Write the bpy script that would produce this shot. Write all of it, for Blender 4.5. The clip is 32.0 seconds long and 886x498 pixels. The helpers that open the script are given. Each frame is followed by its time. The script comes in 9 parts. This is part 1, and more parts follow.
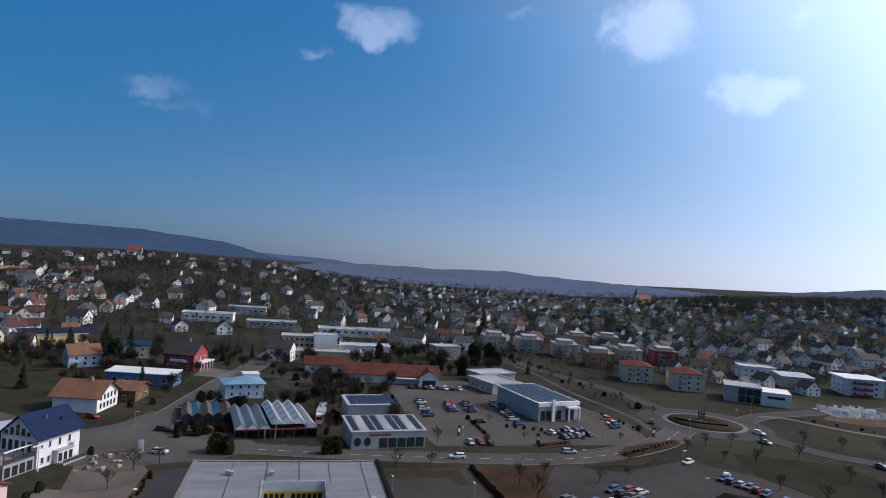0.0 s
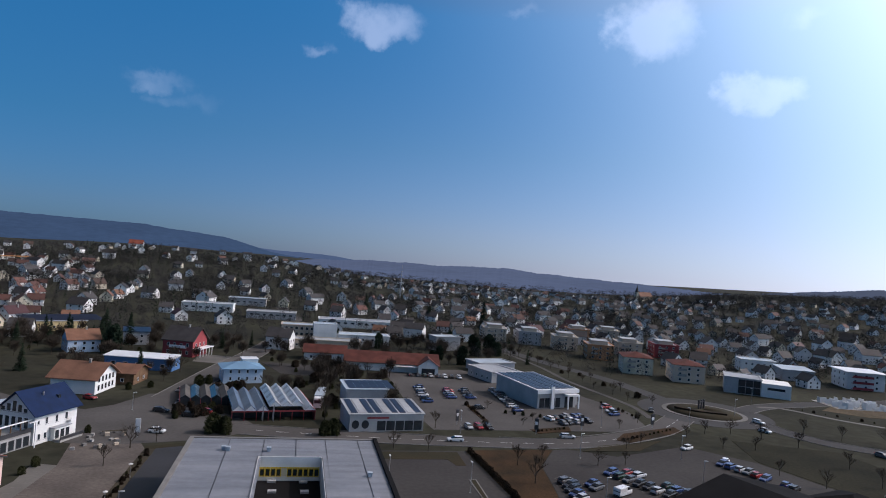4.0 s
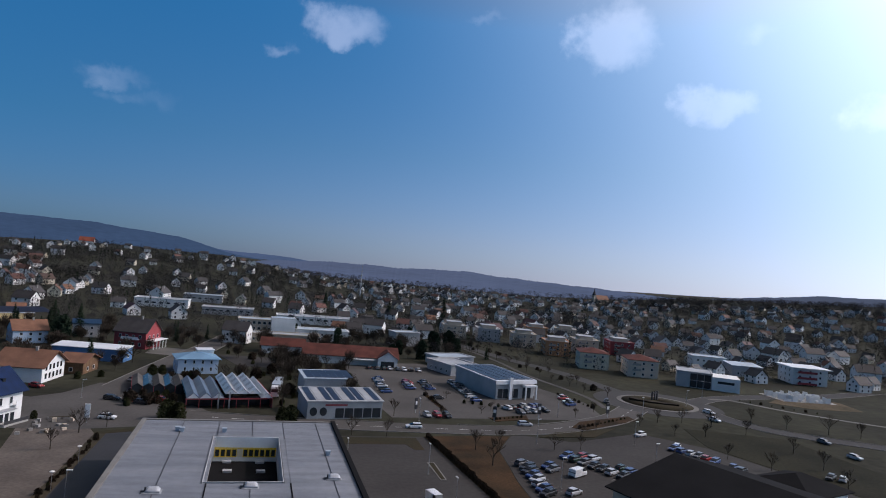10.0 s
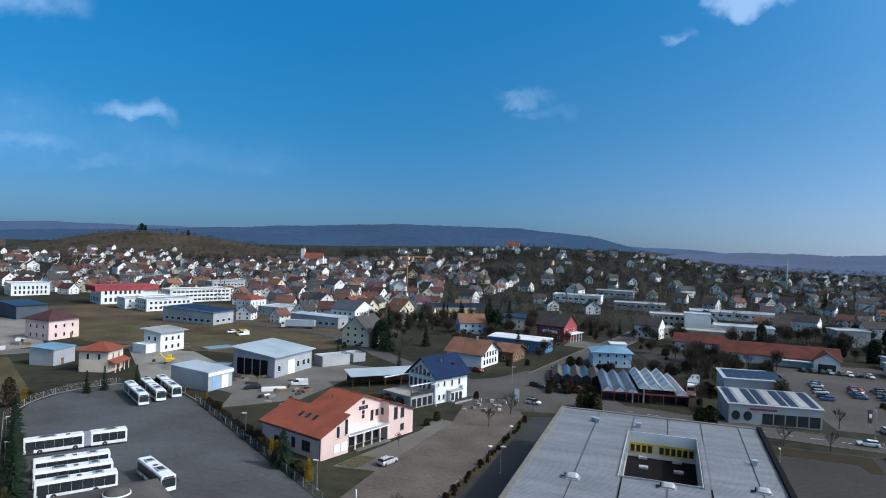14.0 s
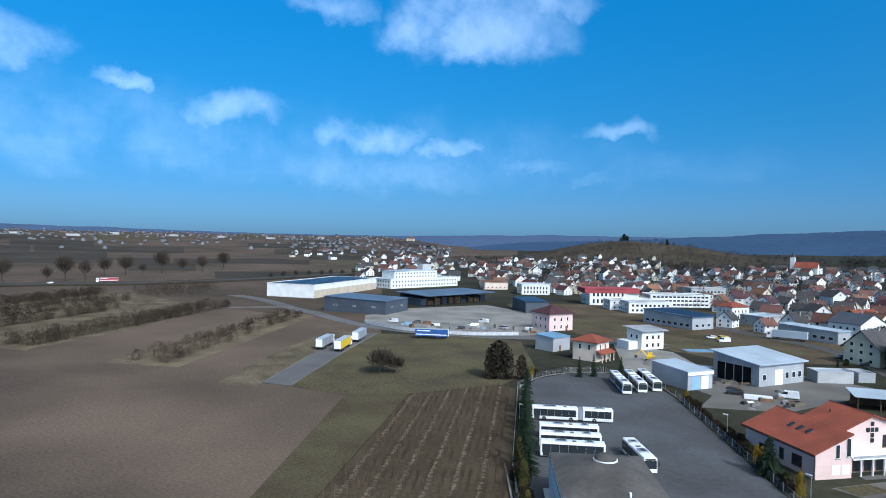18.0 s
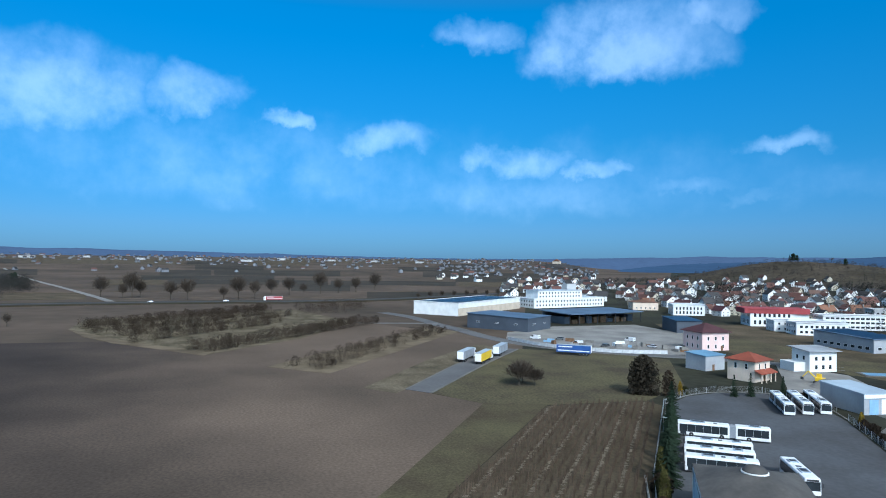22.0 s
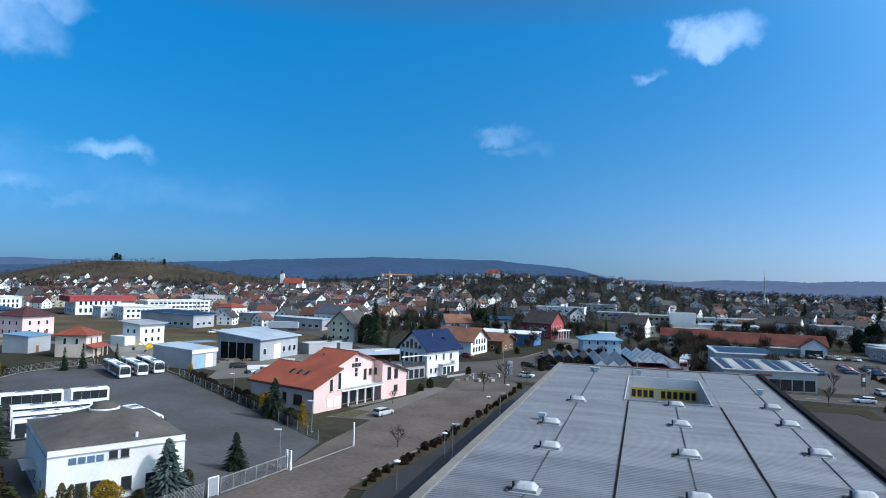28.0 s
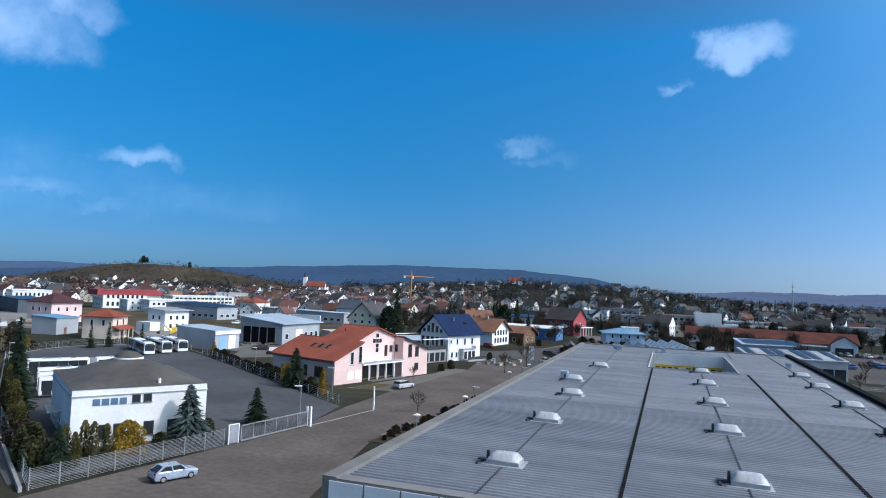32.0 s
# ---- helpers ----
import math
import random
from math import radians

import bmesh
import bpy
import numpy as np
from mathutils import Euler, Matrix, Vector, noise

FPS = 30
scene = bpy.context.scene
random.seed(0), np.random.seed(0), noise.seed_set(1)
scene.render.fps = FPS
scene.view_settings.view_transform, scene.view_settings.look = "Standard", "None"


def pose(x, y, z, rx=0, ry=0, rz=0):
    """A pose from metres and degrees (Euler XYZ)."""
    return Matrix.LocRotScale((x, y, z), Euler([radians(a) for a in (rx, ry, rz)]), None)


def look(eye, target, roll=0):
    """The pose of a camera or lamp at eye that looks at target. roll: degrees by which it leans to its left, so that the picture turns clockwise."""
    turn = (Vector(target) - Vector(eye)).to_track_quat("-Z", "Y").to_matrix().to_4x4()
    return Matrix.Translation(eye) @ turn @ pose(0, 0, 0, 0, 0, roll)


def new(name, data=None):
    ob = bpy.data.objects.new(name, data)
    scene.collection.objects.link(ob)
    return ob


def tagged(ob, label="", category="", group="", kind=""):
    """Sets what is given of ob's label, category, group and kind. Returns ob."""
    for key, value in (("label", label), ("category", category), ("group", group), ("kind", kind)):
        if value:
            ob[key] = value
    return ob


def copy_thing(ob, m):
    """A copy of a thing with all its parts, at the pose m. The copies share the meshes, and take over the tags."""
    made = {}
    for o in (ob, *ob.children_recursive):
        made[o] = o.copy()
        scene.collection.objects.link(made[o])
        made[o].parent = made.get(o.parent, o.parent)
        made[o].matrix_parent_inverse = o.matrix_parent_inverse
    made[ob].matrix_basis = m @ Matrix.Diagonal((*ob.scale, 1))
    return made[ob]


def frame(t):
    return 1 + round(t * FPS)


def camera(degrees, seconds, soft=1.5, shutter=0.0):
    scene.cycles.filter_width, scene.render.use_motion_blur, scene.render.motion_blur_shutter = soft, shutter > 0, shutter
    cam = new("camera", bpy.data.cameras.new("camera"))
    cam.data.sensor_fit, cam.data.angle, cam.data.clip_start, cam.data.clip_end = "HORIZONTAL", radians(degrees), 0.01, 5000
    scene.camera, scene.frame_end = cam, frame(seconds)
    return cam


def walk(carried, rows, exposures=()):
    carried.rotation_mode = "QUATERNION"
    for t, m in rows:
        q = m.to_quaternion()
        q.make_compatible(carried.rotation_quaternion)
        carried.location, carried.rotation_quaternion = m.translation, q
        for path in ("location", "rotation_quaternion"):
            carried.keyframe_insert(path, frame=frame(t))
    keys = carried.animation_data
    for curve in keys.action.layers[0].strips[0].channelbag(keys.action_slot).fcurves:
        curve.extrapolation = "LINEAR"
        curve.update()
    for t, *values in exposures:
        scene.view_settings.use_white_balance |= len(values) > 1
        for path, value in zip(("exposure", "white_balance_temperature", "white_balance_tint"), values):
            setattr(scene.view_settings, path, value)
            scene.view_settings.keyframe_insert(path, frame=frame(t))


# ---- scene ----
cam = camera(69.0, 32.0, soft=1.0)
# seconds, eye, yaw to the left of +y, pitch, roll
PATH = [
    (0, (0.70, -4.15, 53.33), -15.90, 1.48, 3.94),
    (0.5, (0.87, -4.17, 52.80), -16.35, 1.33, 3.75),
    (1, (1.01, -4.30, 52.23), -16.39, 1.30, 3.67),
    (1.5, (1.18, -4.26, 51.79), -16.20, 1.26, 3.77),
    (2, (1.32, -4.23, 51.37), -16.05, 1.34, 3.63),
    (2.5, (1.42, -4.03, 50.85), -15.87, 1.46, 3.95),
    (3, (1.49, -3.86, 50.30), -15.68, 1.35, 4.27),
    (3.5, (1.63, -3.70, 49.68), -15.74, 1.31, 4.32),
    (5.5, (1.73, -3.36, 47.27), -16.03, 1.28, 4.82),
    (6, (1.79, -3.38, 46.79), -16.14, 1.32, 4.93),
    (6.5, (1.82, -3.38, 46.23), -16.40, 1.31, 4.92),
    (7, (1.91, -3.48, 45.70), -17.11, 1.45, 4.92),
    (7.5, (1.96, -3.59, 44.99), -17.48, 1.56, 5.06),
    (8, (2.00, -3.82, 44.44), -18.36, 1.75, 5.24),
    (8.5, (1.90, -3.88, 44.25), -18.66, 1.76, 5.30),
    (9, (1.82, -4.10, 44.25), -19.24, 1.79, 5.30),
    (9.5, (1.76, -4.10, 44.26), -19.22, 1.90, 5.09),
    (10, (1.81, -4.25, 44.30), -19.25, 1.95, 5.05),
    (10.5, (1.78, -4.27, 44.38), -19.17, 2.06, 5.21),
    (11, (1.74, -4.20, 44.48), -19.26, 2.13, 5.31),
    (11.5, (1.60, -3.09, 44.31), -15.40, 1.90, 4.76),
    (12, (1.72, -1.66, 44.18), -10.05, 1.34, 4.55),
    (12.5, (2.03, -1.08, 44.17), -4.63, 0.82, 3.91),
    (13, (2.29, -0.54, 43.92), 1.71, 0.20, 3.44),
    (13.5, (2.38, -0.42, 43.68), 8.53, -0.30, 2.74),
    (14, (3.10, -0.83, 43.54), 15.88, -0.59, 1.90),
    (14.5, (3.93, -2.28, 43.70), 22.71, -0.65, 1.58),
    (15, (4.86, -3.66, 43.83), 28.43, -0.90, 1.68),
    (15.5, (4.82, -3.82, 43.39), 33.77, -1.10, 1.77),
    (17.5, (3.13, -2.47, 40.79), 51.17, -0.95, 1.51),
    (18, (4.18, -2.47, 40.32), 56.62, -0.77, 1.23),
    (18.5, (5.35, -2.36, 40.10), 62.29, -0.61, 0.88),
    (19, (6.49, -2.08, 39.94), 68.73, -0.41, 0.27),
    (19.5, (7.86, -1.84, 39.82), 72.15, -0.23, 0.04),
    (20, (9.14, -1.77, 39.51), 72.65, 0.15, -0.07),
    (20.5, (9.68, -1.70, 39.12), 73.34, 0.42, -0.07),
    (21, (9.96, -1.51, 38.44), 74.13, 0.63, 0.15),
    (21.5, (8.66, -1.24, 37.64), 74.36, 0.84, 0.31),
    (22, (6.63, -0.97, 36.64), 69.58, 1.15, 0.73),
    (22.5, (3.88, -0.93, 35.79), 61.31, 1.53, 0.84),
    (23, (2.05, -0.67, 35.02), 53.97, 1.77, 1.20),
    (23.5, (1.80, -0.15, 34.52), 47.28, 1.86, 1.30),
    (24, (1.65, 0.15, 34.25), 39.48, 1.94, 0.99),
    (24.5, (1.62, 0.24, 33.60), 31.50, 2.09, 0.58),
    (25, (1.21, 0.19, 32.85), 23.33, 2.12, 0.07),
    (25.5, (0.63, -0.09, 32.15), 16.65, 2.19, 0.57),
    (27.5, (0.08, 0.15, 27.47), 14.35, 2.59, 1.05),
    (28, (-0.21, 0.37, 25.95), 14.04, 2.67, 1.42),
    (28.5, (-0.23, 0.54, 24.58), 13.96, 2.74, 1.48),
    (29, (-0.47, 0.86, 23.21), 13.40, 2.86, 1.60),
    (29.5, (-0.60, 1.06, 21.96), 13.45, 2.89, 1.72),
    (30, (-0.78, 1.22, 20.92), 13.32, 3.03, 1.76),
    (30.5, (-0.69, 1.25, 20.27), 13.95, 3.16, 1.74),
    (31, (-0.53, 1.22, 20.01), 15.54, 3.29, 1.65),
    (31.5, (-0.21, 1.06, 19.62), 16.26, 3.47, 1.87),
    (32, (-0.18, 1.07, 19.01), 16.04, 3.50, 2.18),
]

EXPOSURES = [(0.0, -0.56, 6900, 28), (6.0, -0.6, 6900, 28), (11.3, -0.7, 6900, 28), (13.0, -0.5, 6500, 18), (15.5, -0.03, 6450, 15), (17.5, -0.08, 6150, 15), (22.0, -0.1, 5860, 11), (25.0, -0.12, 5800, 11), (27.5, -0.02, 6150, 15), (30.0, -0.05, 6200, 16), (32.0, -0.13, 6200, 18)]


def aim(eye, yaw, pitch, roll):
    a, b = radians(yaw), radians(pitch)
    way = Vector((-math.sin(a) * math.cos(b), math.cos(a) * math.cos(b), math.sin(b)))
    return look(eye, Vector(eye) + way * 10, roll)


walk(cam, [(t, aim(eye, yaw, pitch, roll)) for t, eye, yaw, pitch, roll in PATH], EXPOSURES)

# ---- sky and sun ----
SUN_AZ, SUN_EL = 90.0, 39.0  # clockwise from +y, above the horizon
world = bpy.data.worlds.new("world")
scene.world = world
world.use_nodes = True
wt = world.node_tree
wn, wl = wt.nodes, wt.links
wn.clear()


sky = wn.new("ShaderNodeTexSky")
sky.sky_type = "NISHITA"
sky.sun_disc = False
sky.sun_elevation = radians(SUN_EL)
sky.sun_rotation = radians(SUN_AZ)
sky.air_density, sky.dust_density, sky.ozone_density, sky.altitude = 1.0, 0.6, 3.0, 200
coord = wn.new("ShaderNodeTexCoord")


def direction(az, el):
    a, e = radians(az), radians(el)
    return (-math.sin(a) * math.cos(e), math.cos(a) * math.cos(e), math.sin(e))


# Clouds: azimuth to the left of +y, elevation, half width, half height in degrees, density
CLOUDS = [
    (90, 8.5, 36, 4.5, 0.40), (60, 7.5, 22, 3.8, 0.36),
    (-9.0, 19.8, 3.2, 1.9, 1.0), (-32.3, 20.3, 3.3, 2.9, 1.3), (-41.0, 15.2, 2.8, 1.6, 1.25), (9.0, 12.8, 2.4, 0.8, 0.42), (7.2, 11.6, 2.6, 0.8, 0.4),
    (-53.0, 14.3, 2.6, 1.7, 1.2), (101.0, 12.6, 7.5, 4.2, 0.85), (91.0, 13.2, 4.0, 2.4, 0.85), (83.0, 12.0, 2.0, 1.0, 0.8), (74.3, 10.2, 4.6, 1.7, 0.9),
    (63.0, 8.7, 4.2, 1.8, 0.9), (56.5, 7.9, 3.0, 0.9, 0.75), (54.0, 18.0, 7.6, 3.8, 1.0), (67.0, 19.2, 3.4, 1.6, 0.7), (42.0, 9.3, 3.6, 1.1, 0.8),
    (88.0, 7.0, 17.0, 3.6, 0.44), (62.0, 6.0, 14.0, 3.0, 0.44), (37.0, 6.4, 10.0, 2.2, 0.26), (48.5, 6.6, 4.0, 1.0, 0.45), (-3.8, 17.3, 1.4, 0.7, 0.55), (47.0, 20.0, 3.0, 1.8, 0.7),
    (95.0, 9.0, 9.0, 1.6, 0.4), (-44.5, 20.5, 1.6, 1.2, 0.4), (44.0, 5.6, 3.0, 0.6, 0.35), (-22.0, 21.5, 1.6, 0.5, 0.35),
]
warp = wn.new("ShaderNodeTexNoise")
warp.inputs["Scale"].default_value, warp.inputs["Detail"].default_value, warp.inputs["Roughness"].default_value = 14, 7, 0.58
wl.new(coord.outputs["Generated"], warp.inputs["Vector"])
fluff = wn.new("ShaderNodeTexNoise")
fluff.inputs["Scale"].default_value, fluff.inputs["Detail"].default_value = 45, 5
wl.new(coord.outputs["Generated"], fluff.inputs["Vector"])
bend = wn.new("ShaderNodeVectorMath")
bend.operation = "SUBTRACT"
wl.new(warp.outputs["Color"], bend.inputs[0])
bend.inputs[1].default_value = (0.5, 0.5, 0.5)
bent = wn.new("ShaderNodeVectorMath")
bent.operation = "MULTIPLY_ADD"
wl.new(bend.outputs[0], bent.inputs[0])
bent.inputs[1].default_value = (0.13, 0.13, 0.08)
wl.new(coord.outputs["Generated"], bent.inputs[2])
total = None
for az, el, hw, hh, dens in CLOUDS:
    d = Vector(direction(az, el))
    right = Vector((math.cos(radians(az)), math.sin(radians(az)), 0))
    up = right.cross(d)
    dots = []
    for axis, half in ((right, hw), (up, hh), (d, 0)):
        n = wn.new("ShaderNodeVectorMath")
        n.operation = "DOT_PRODUCT"
        wl.new(bent.outputs[0], n.inputs[0])
        n.inputs[1].default_value = axis / math.sin(radians(half)) if half else axis
        dots.append(n.outputs["Value"])
    flat = wn.new("ShaderNodeMath")
    flat.operation = "MULTIPLY"
    wl.new(dots[1], flat.inputs[0])
    flat.inputs[1].default_value = -1.4
    base = wn.new("ShaderNodeMath")
    base.operation = "MAXIMUM"
    wl.new(dots[1], base.inputs[0]), wl.new(flat.outputs[0], base.inputs[1])
    dots[1] = base.outputs[0]
    sq = []
    for o in dots[:2]:
        m = wn.new("ShaderNodeMath")
        m.operation = "MULTIPLY"
        wl.new(o, m.inputs[0]), wl.new(o, m.inputs[1])
        sq.append(m.outputs[0])
    add = wn.new("ShaderNodeMath")
    add.operation = "ADD"
    wl.new(sq[0], add.inputs[0]), wl.new(sq[1], add.inputs[1])
    fall = wn.new("ShaderNodeMapRange")
    fall.inputs["From Min"].default_value, fall.inputs["From Max"].default_value = 1.7, 0.0
    fall.inputs["To Min"].default_value, fall.inputs["To Max"].default_value = 0.0, dens
    wl.new(add.outputs[0], fall.inputs["Value"])
    front = wn.new("ShaderNodeMath")
    front.operation = "GREATER_THAN"
    wl.new(dots[2], front.inputs[0])
    both = wn.new("ShaderNodeMath")
    both.operation = "MULTIPLY"
    wl.new(fall.outputs[0], both.inputs[0]), wl.new(front.outputs[0], both.inputs[1])
    if total is None:
        total = both.outputs[0]
    else:
        mx = wn.new("ShaderNodeMath")
        mx.operation = "MAXIMUM"
        wl.new(total, mx.inputs[0]), wl.new(both.outputs[0], mx.inputs[1])
        total = mx.outputs[0]


def wmath(op, a, b):
    n = wn.new("ShaderNodeMath")
    n.operation = op
    for i, x in enumerate((a, b)):
        if isinstance(x, (int, float)):
            n.inputs[i].default_value = x
        else:
            wl.new(x, n.inputs[i])
    return n.outputs[0]


rough_edge = wmath("ADD", wmath("MULTIPLY", warp.outputs["Fac"], 1.7), wmath("MULTIPLY", fluff.outputs["Fac"], 0.2))
shape = wmath("MULTIPLY", total, wmath("SUBTRACT", rough_edge, 0.12))
cover = wn.new("ShaderNodeMapRange")
cover.interpolation_type = "SMOOTHSTEP"
cover.inputs["From Min"].default_value, cover.inputs["From Max"].default_value = 0.06, 0.95
cover.inputs["To Max"].default_value = 0.86
wl.new(shape, cover.inputs["Value"])
cloud_mix = wn.new("ShaderNodeMix")
cloud_mix.data_type = "RGBA"
wl.new(cover.outputs[0], cloud_mix.inputs["Factor"])
# The clear spring sky: deeper blue above, steel blue haze at the horizon, a white glow round the sun.
split = wn.new("ShaderNodeSeparateXYZ")
wl.new(coord.outputs["Generated"], split.inputs[0])
ramp = wn.new("ShaderNodeValToRGB")
stops = [(0.0, (0.19, 0.49, 0.98)), (0.05, (0.23, 0.58, 1.03)), (0.17, (0.13, 0.79, 1.17)), (0.36, (0.07, 1.14, 1.62)), (0.50, (0.68, 0.80, 0.84)), (0.68, (0.95, 0.68, 0.55)), (1.0, (1.0, 0.66, 0.50))]
while len(ramp.color_ramp.elements) < len(stops):
    ramp.color_ramp.elements.new(0.5)
for e, (p, c) in zip(ramp.color_ramp.elements, stops):
    e.position, e.color = p, (*c, 1)
wl.new(split.outputs["Z"], ramp.inputs["Fac"])
grade = wn.new("ShaderNodeMix")
grade.data_type, grade.blend_type = "RGBA", "MULTIPLY"
grade.inputs["Factor"].default_value = 1.0
wl.new(sky.outputs["Color"], grade.inputs["A"])
wl.new(ramp.outputs["Color"], grade.inputs["B"])
toward = wn.new("ShaderNodeVectorMath")
toward.operation = "DOT_PRODUCT"
wl.new(coord.outputs["Generated"], toward.inputs[0])
toward.inputs[1].default_value = direction(-SUN_AZ, SUN_EL)
glow = wmath("MULTIPLY", wmath("POWER", wmath("MAXIMUM", toward.outputs["Value"], 0.0), 5.0), 42.0)
aureole = wn.new("ShaderNodeMix")
aureole.data_type, aureole.blend_type = "RGBA", "ADD"
aureole.inputs["B"].default_value = (0.82, 1.0, 1.04, 1)
wl.new(grade.outputs["Result"], aureole.inputs["A"])
aureole.clamp_result = False
wl.new(glow, aureole.inputs["Factor"])
aureole.clamp_factor = False
# haze over the horizon below the sun
low = wmath("POWER", wmath("MAXIMUM", wmath("SUBTRACT", 1.0, split.outputs["Z"]), 0.0), 7.0)
haze = wn.new("ShaderNodeMix")
haze.data_type, haze.blend_type = "RGBA", "ADD"
haze.clamp_result = haze.clamp_factor = False
haze.inputs["B"].default_value = (0.84, 0.90, 1.0, 1)
wl.new(wmath("ADD", wmath("MULTIPLY", wmath("MULTIPLY", low, wmath("POWER", wmath("MAXIMUM", wmath("MULTIPLY", wmath("ADD", toward.outputs["Value"], 0.22), 0.82), 0.0), 1.6)), 14.5), wmath("MULTIPLY", wmath("POWER", wmath("MAXIMUM", wmath("SUBTRACT", 1.0, split.outputs["Z"]), 0.0), 10.0), 0.45)), haze.inputs["Factor"])
wl.new(aureole.outputs["Result"], haze.inputs["A"])
wl.new(haze.outputs["Result"], cloud_mix.inputs["A"])
lit = wn.new("ShaderNodeMix")
lit.data_type, lit.blend_type = "RGBA", "ADD"
lit.clamp_result = False
lit.inputs["Factor"].default_value = 0.9
lit.inputs["A"].default_value = (4.2, 4.9, 5.6, 1)
wl.new(aureole.outputs["Result"], lit.inputs["B"])
wl.new(lit.outputs["Result"], cloud_mix.inputs["B"])
bg = wn.new("ShaderNodeBackground")
bg.inputs["Strength"].default_value = 0.1
wl.new(cloud_mix.outputs["Result"], bg.inputs["Color"])
wo = wn.new("ShaderNodeOutputWorld")
wl.new(bg.outputs[0], wo.inputs["Surface"])

sun_data = bpy.data.lights.new("sun", "SUN")
sun_data.energy, sun_data.angle, sun_data.color = 3.15, radians(0.53), (1.0, 0.94, 0.86)
sun = new("sun", sun_data)
sun.matrix_world = look(Vector(direction(-SUN_AZ, SUN_EL)) * 300, (0, 0, 0))

# ---- materials ----
def mat(name, col, rough=0.75, metal=0.0, var=0.18, scale=0.35, fine=6.0, bump=0.15, second=None, each=0.0, spec=0.4, island=False):
    """A surface with a colour that drifts at two sizes, fine relief, and, with each, a tone of its own for every object."""
    m = bpy.data.materials.new(name)
    m.use_nodes = True
    nt = m.node_tree
    n, l = nt.nodes, nt.links
    b = n["Principled BSDF"]
    b.inputs["Metallic"].default_value = metal
    b.inputs["Specular IOR Level"].default_value = spec
    tc = n.new("ShaderNodeTexCoord")
    big, small = n.new("ShaderNodeTexNoise"), n.new("ShaderNodeTexNoise")
    for t, s, d in ((big, scale, 5), (small, fine, 6)):
        t.inputs["Scale"].default_value, t.inputs["Detail"].default_value = s, d
        l.new(tc.outputs["Object"], t.inputs["Vector"])
    mix = n.new("ShaderNodeMix")
    mix.data_type = "RGBA"
    c2 = second or tuple(c * (1 - var * 2.2) for c in col)
    mix.inputs["A"].default_value, mix.inputs["B"].default_value = (*c2, 1), (*(min(1, c * (1 + var * 0.5)) for c in col), 1)
    ramp = n.new("ShaderNodeMapRange")
    ramp.inputs["From Min"].default_value, ramp.inputs["From Max"].default_value = 0.32, 0.66
    l.new(big.outputs["Fac"], ramp.inputs["Value"])
    l.new(ramp.outputs[0], mix.inputs["Factor"])
    dirt = n.new("ShaderNodeMix")
    dirt.data_type, dirt.blend_type = "RGBA", "MULTIPLY"
    dirt.inputs["Factor"].default_value = min(1, var * 2.5)
    r2 = n.new("ShaderNodeMapRange")
    r2.inputs["From Min"].default_value, r2.inputs["From Max"].default_value = 0.3, 0.7
    r2.inputs["To Min"].default_value, r2.inputs["To Max"].default_value = 0.55, 1.15
    l.new(small.outputs["Fac"], r2.inputs["Value"])
    l.new(mix.outputs["Result"], dirt.inputs["A"])
    l.new(r2.outputs[0], dirt.inputs["B"])
    out = dirt.outputs["Result"]
    if each:
        info = n.new("ShaderNodeNewGeometry" if island else "ShaderNodeObjectInfo")
        hsv = n.new("ShaderNodeHueSaturation")
        rr = n.new("ShaderNodeMapRange")
        rr.inputs["To Min"].default_value, rr.inputs["To Max"].default_value = 1 - each, 1 + each
        l.new(info.outputs["Random Per Island" if island else "Random"], rr.inputs["Value"])
        l.new(rr.outputs[0], hsv.inputs["Value"])
        l.new(out, hsv.inputs["Color"])
        out = hsv.outputs["Color"]
    l.new(out, b.inputs["Base Color"])
    rg = n.new("ShaderNodeMapRange")
    rg.inputs["To Min"].default_value, rg.inputs["To Max"].default_value = max(0.03, rough - 0.12), min(1, rough + 0.1)
    l.new(small.outputs["Fac"], rg.inputs["Value"])
    l.new(rg.outputs[0], b.inputs["Roughness"])
    if bump:
        bp = n.new("ShaderNodeBump")
        bp.inputs["Strength"].default_value, bp.inputs["Distance"].default_value = bump, 0.05
        l.new(small.outputs["Fac"], bp.inputs["Height"])
        l.new(bp.outputs[0], b.inputs["Normal"])
    return m


M = {}
M["earth"] = mat("dry_earth", (0.075, 0.062, 0.045), 0.95, scale=0.02, fine=0.4, var=0.25, second=(0.050, 0.045, 0.032), spec=0.04)
M["town_ground"] = mat("garden_ground", (0.044, 0.044, 0.030), 0.95, scale=0.022, fine=0.3, var=0.3, second=(0.027, 0.027, 0.021), spec=0.04)
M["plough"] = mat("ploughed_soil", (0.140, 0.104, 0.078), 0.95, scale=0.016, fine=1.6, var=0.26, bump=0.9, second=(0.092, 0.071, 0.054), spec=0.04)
# soil darker and bluer towards the -y end of the field
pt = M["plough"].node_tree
psep, pwob, pfall, ptone = (pt.nodes.new("ShaderNode" + k) for k in ("SeparateXYZ", "Math", "MapRange", "Mix"))
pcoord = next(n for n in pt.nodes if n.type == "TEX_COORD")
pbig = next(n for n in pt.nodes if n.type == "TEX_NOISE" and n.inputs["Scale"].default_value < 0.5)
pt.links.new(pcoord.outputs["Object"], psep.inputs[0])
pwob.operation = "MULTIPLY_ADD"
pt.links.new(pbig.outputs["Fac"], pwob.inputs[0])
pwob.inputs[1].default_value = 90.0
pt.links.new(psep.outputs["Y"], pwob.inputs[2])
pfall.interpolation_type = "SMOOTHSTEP"
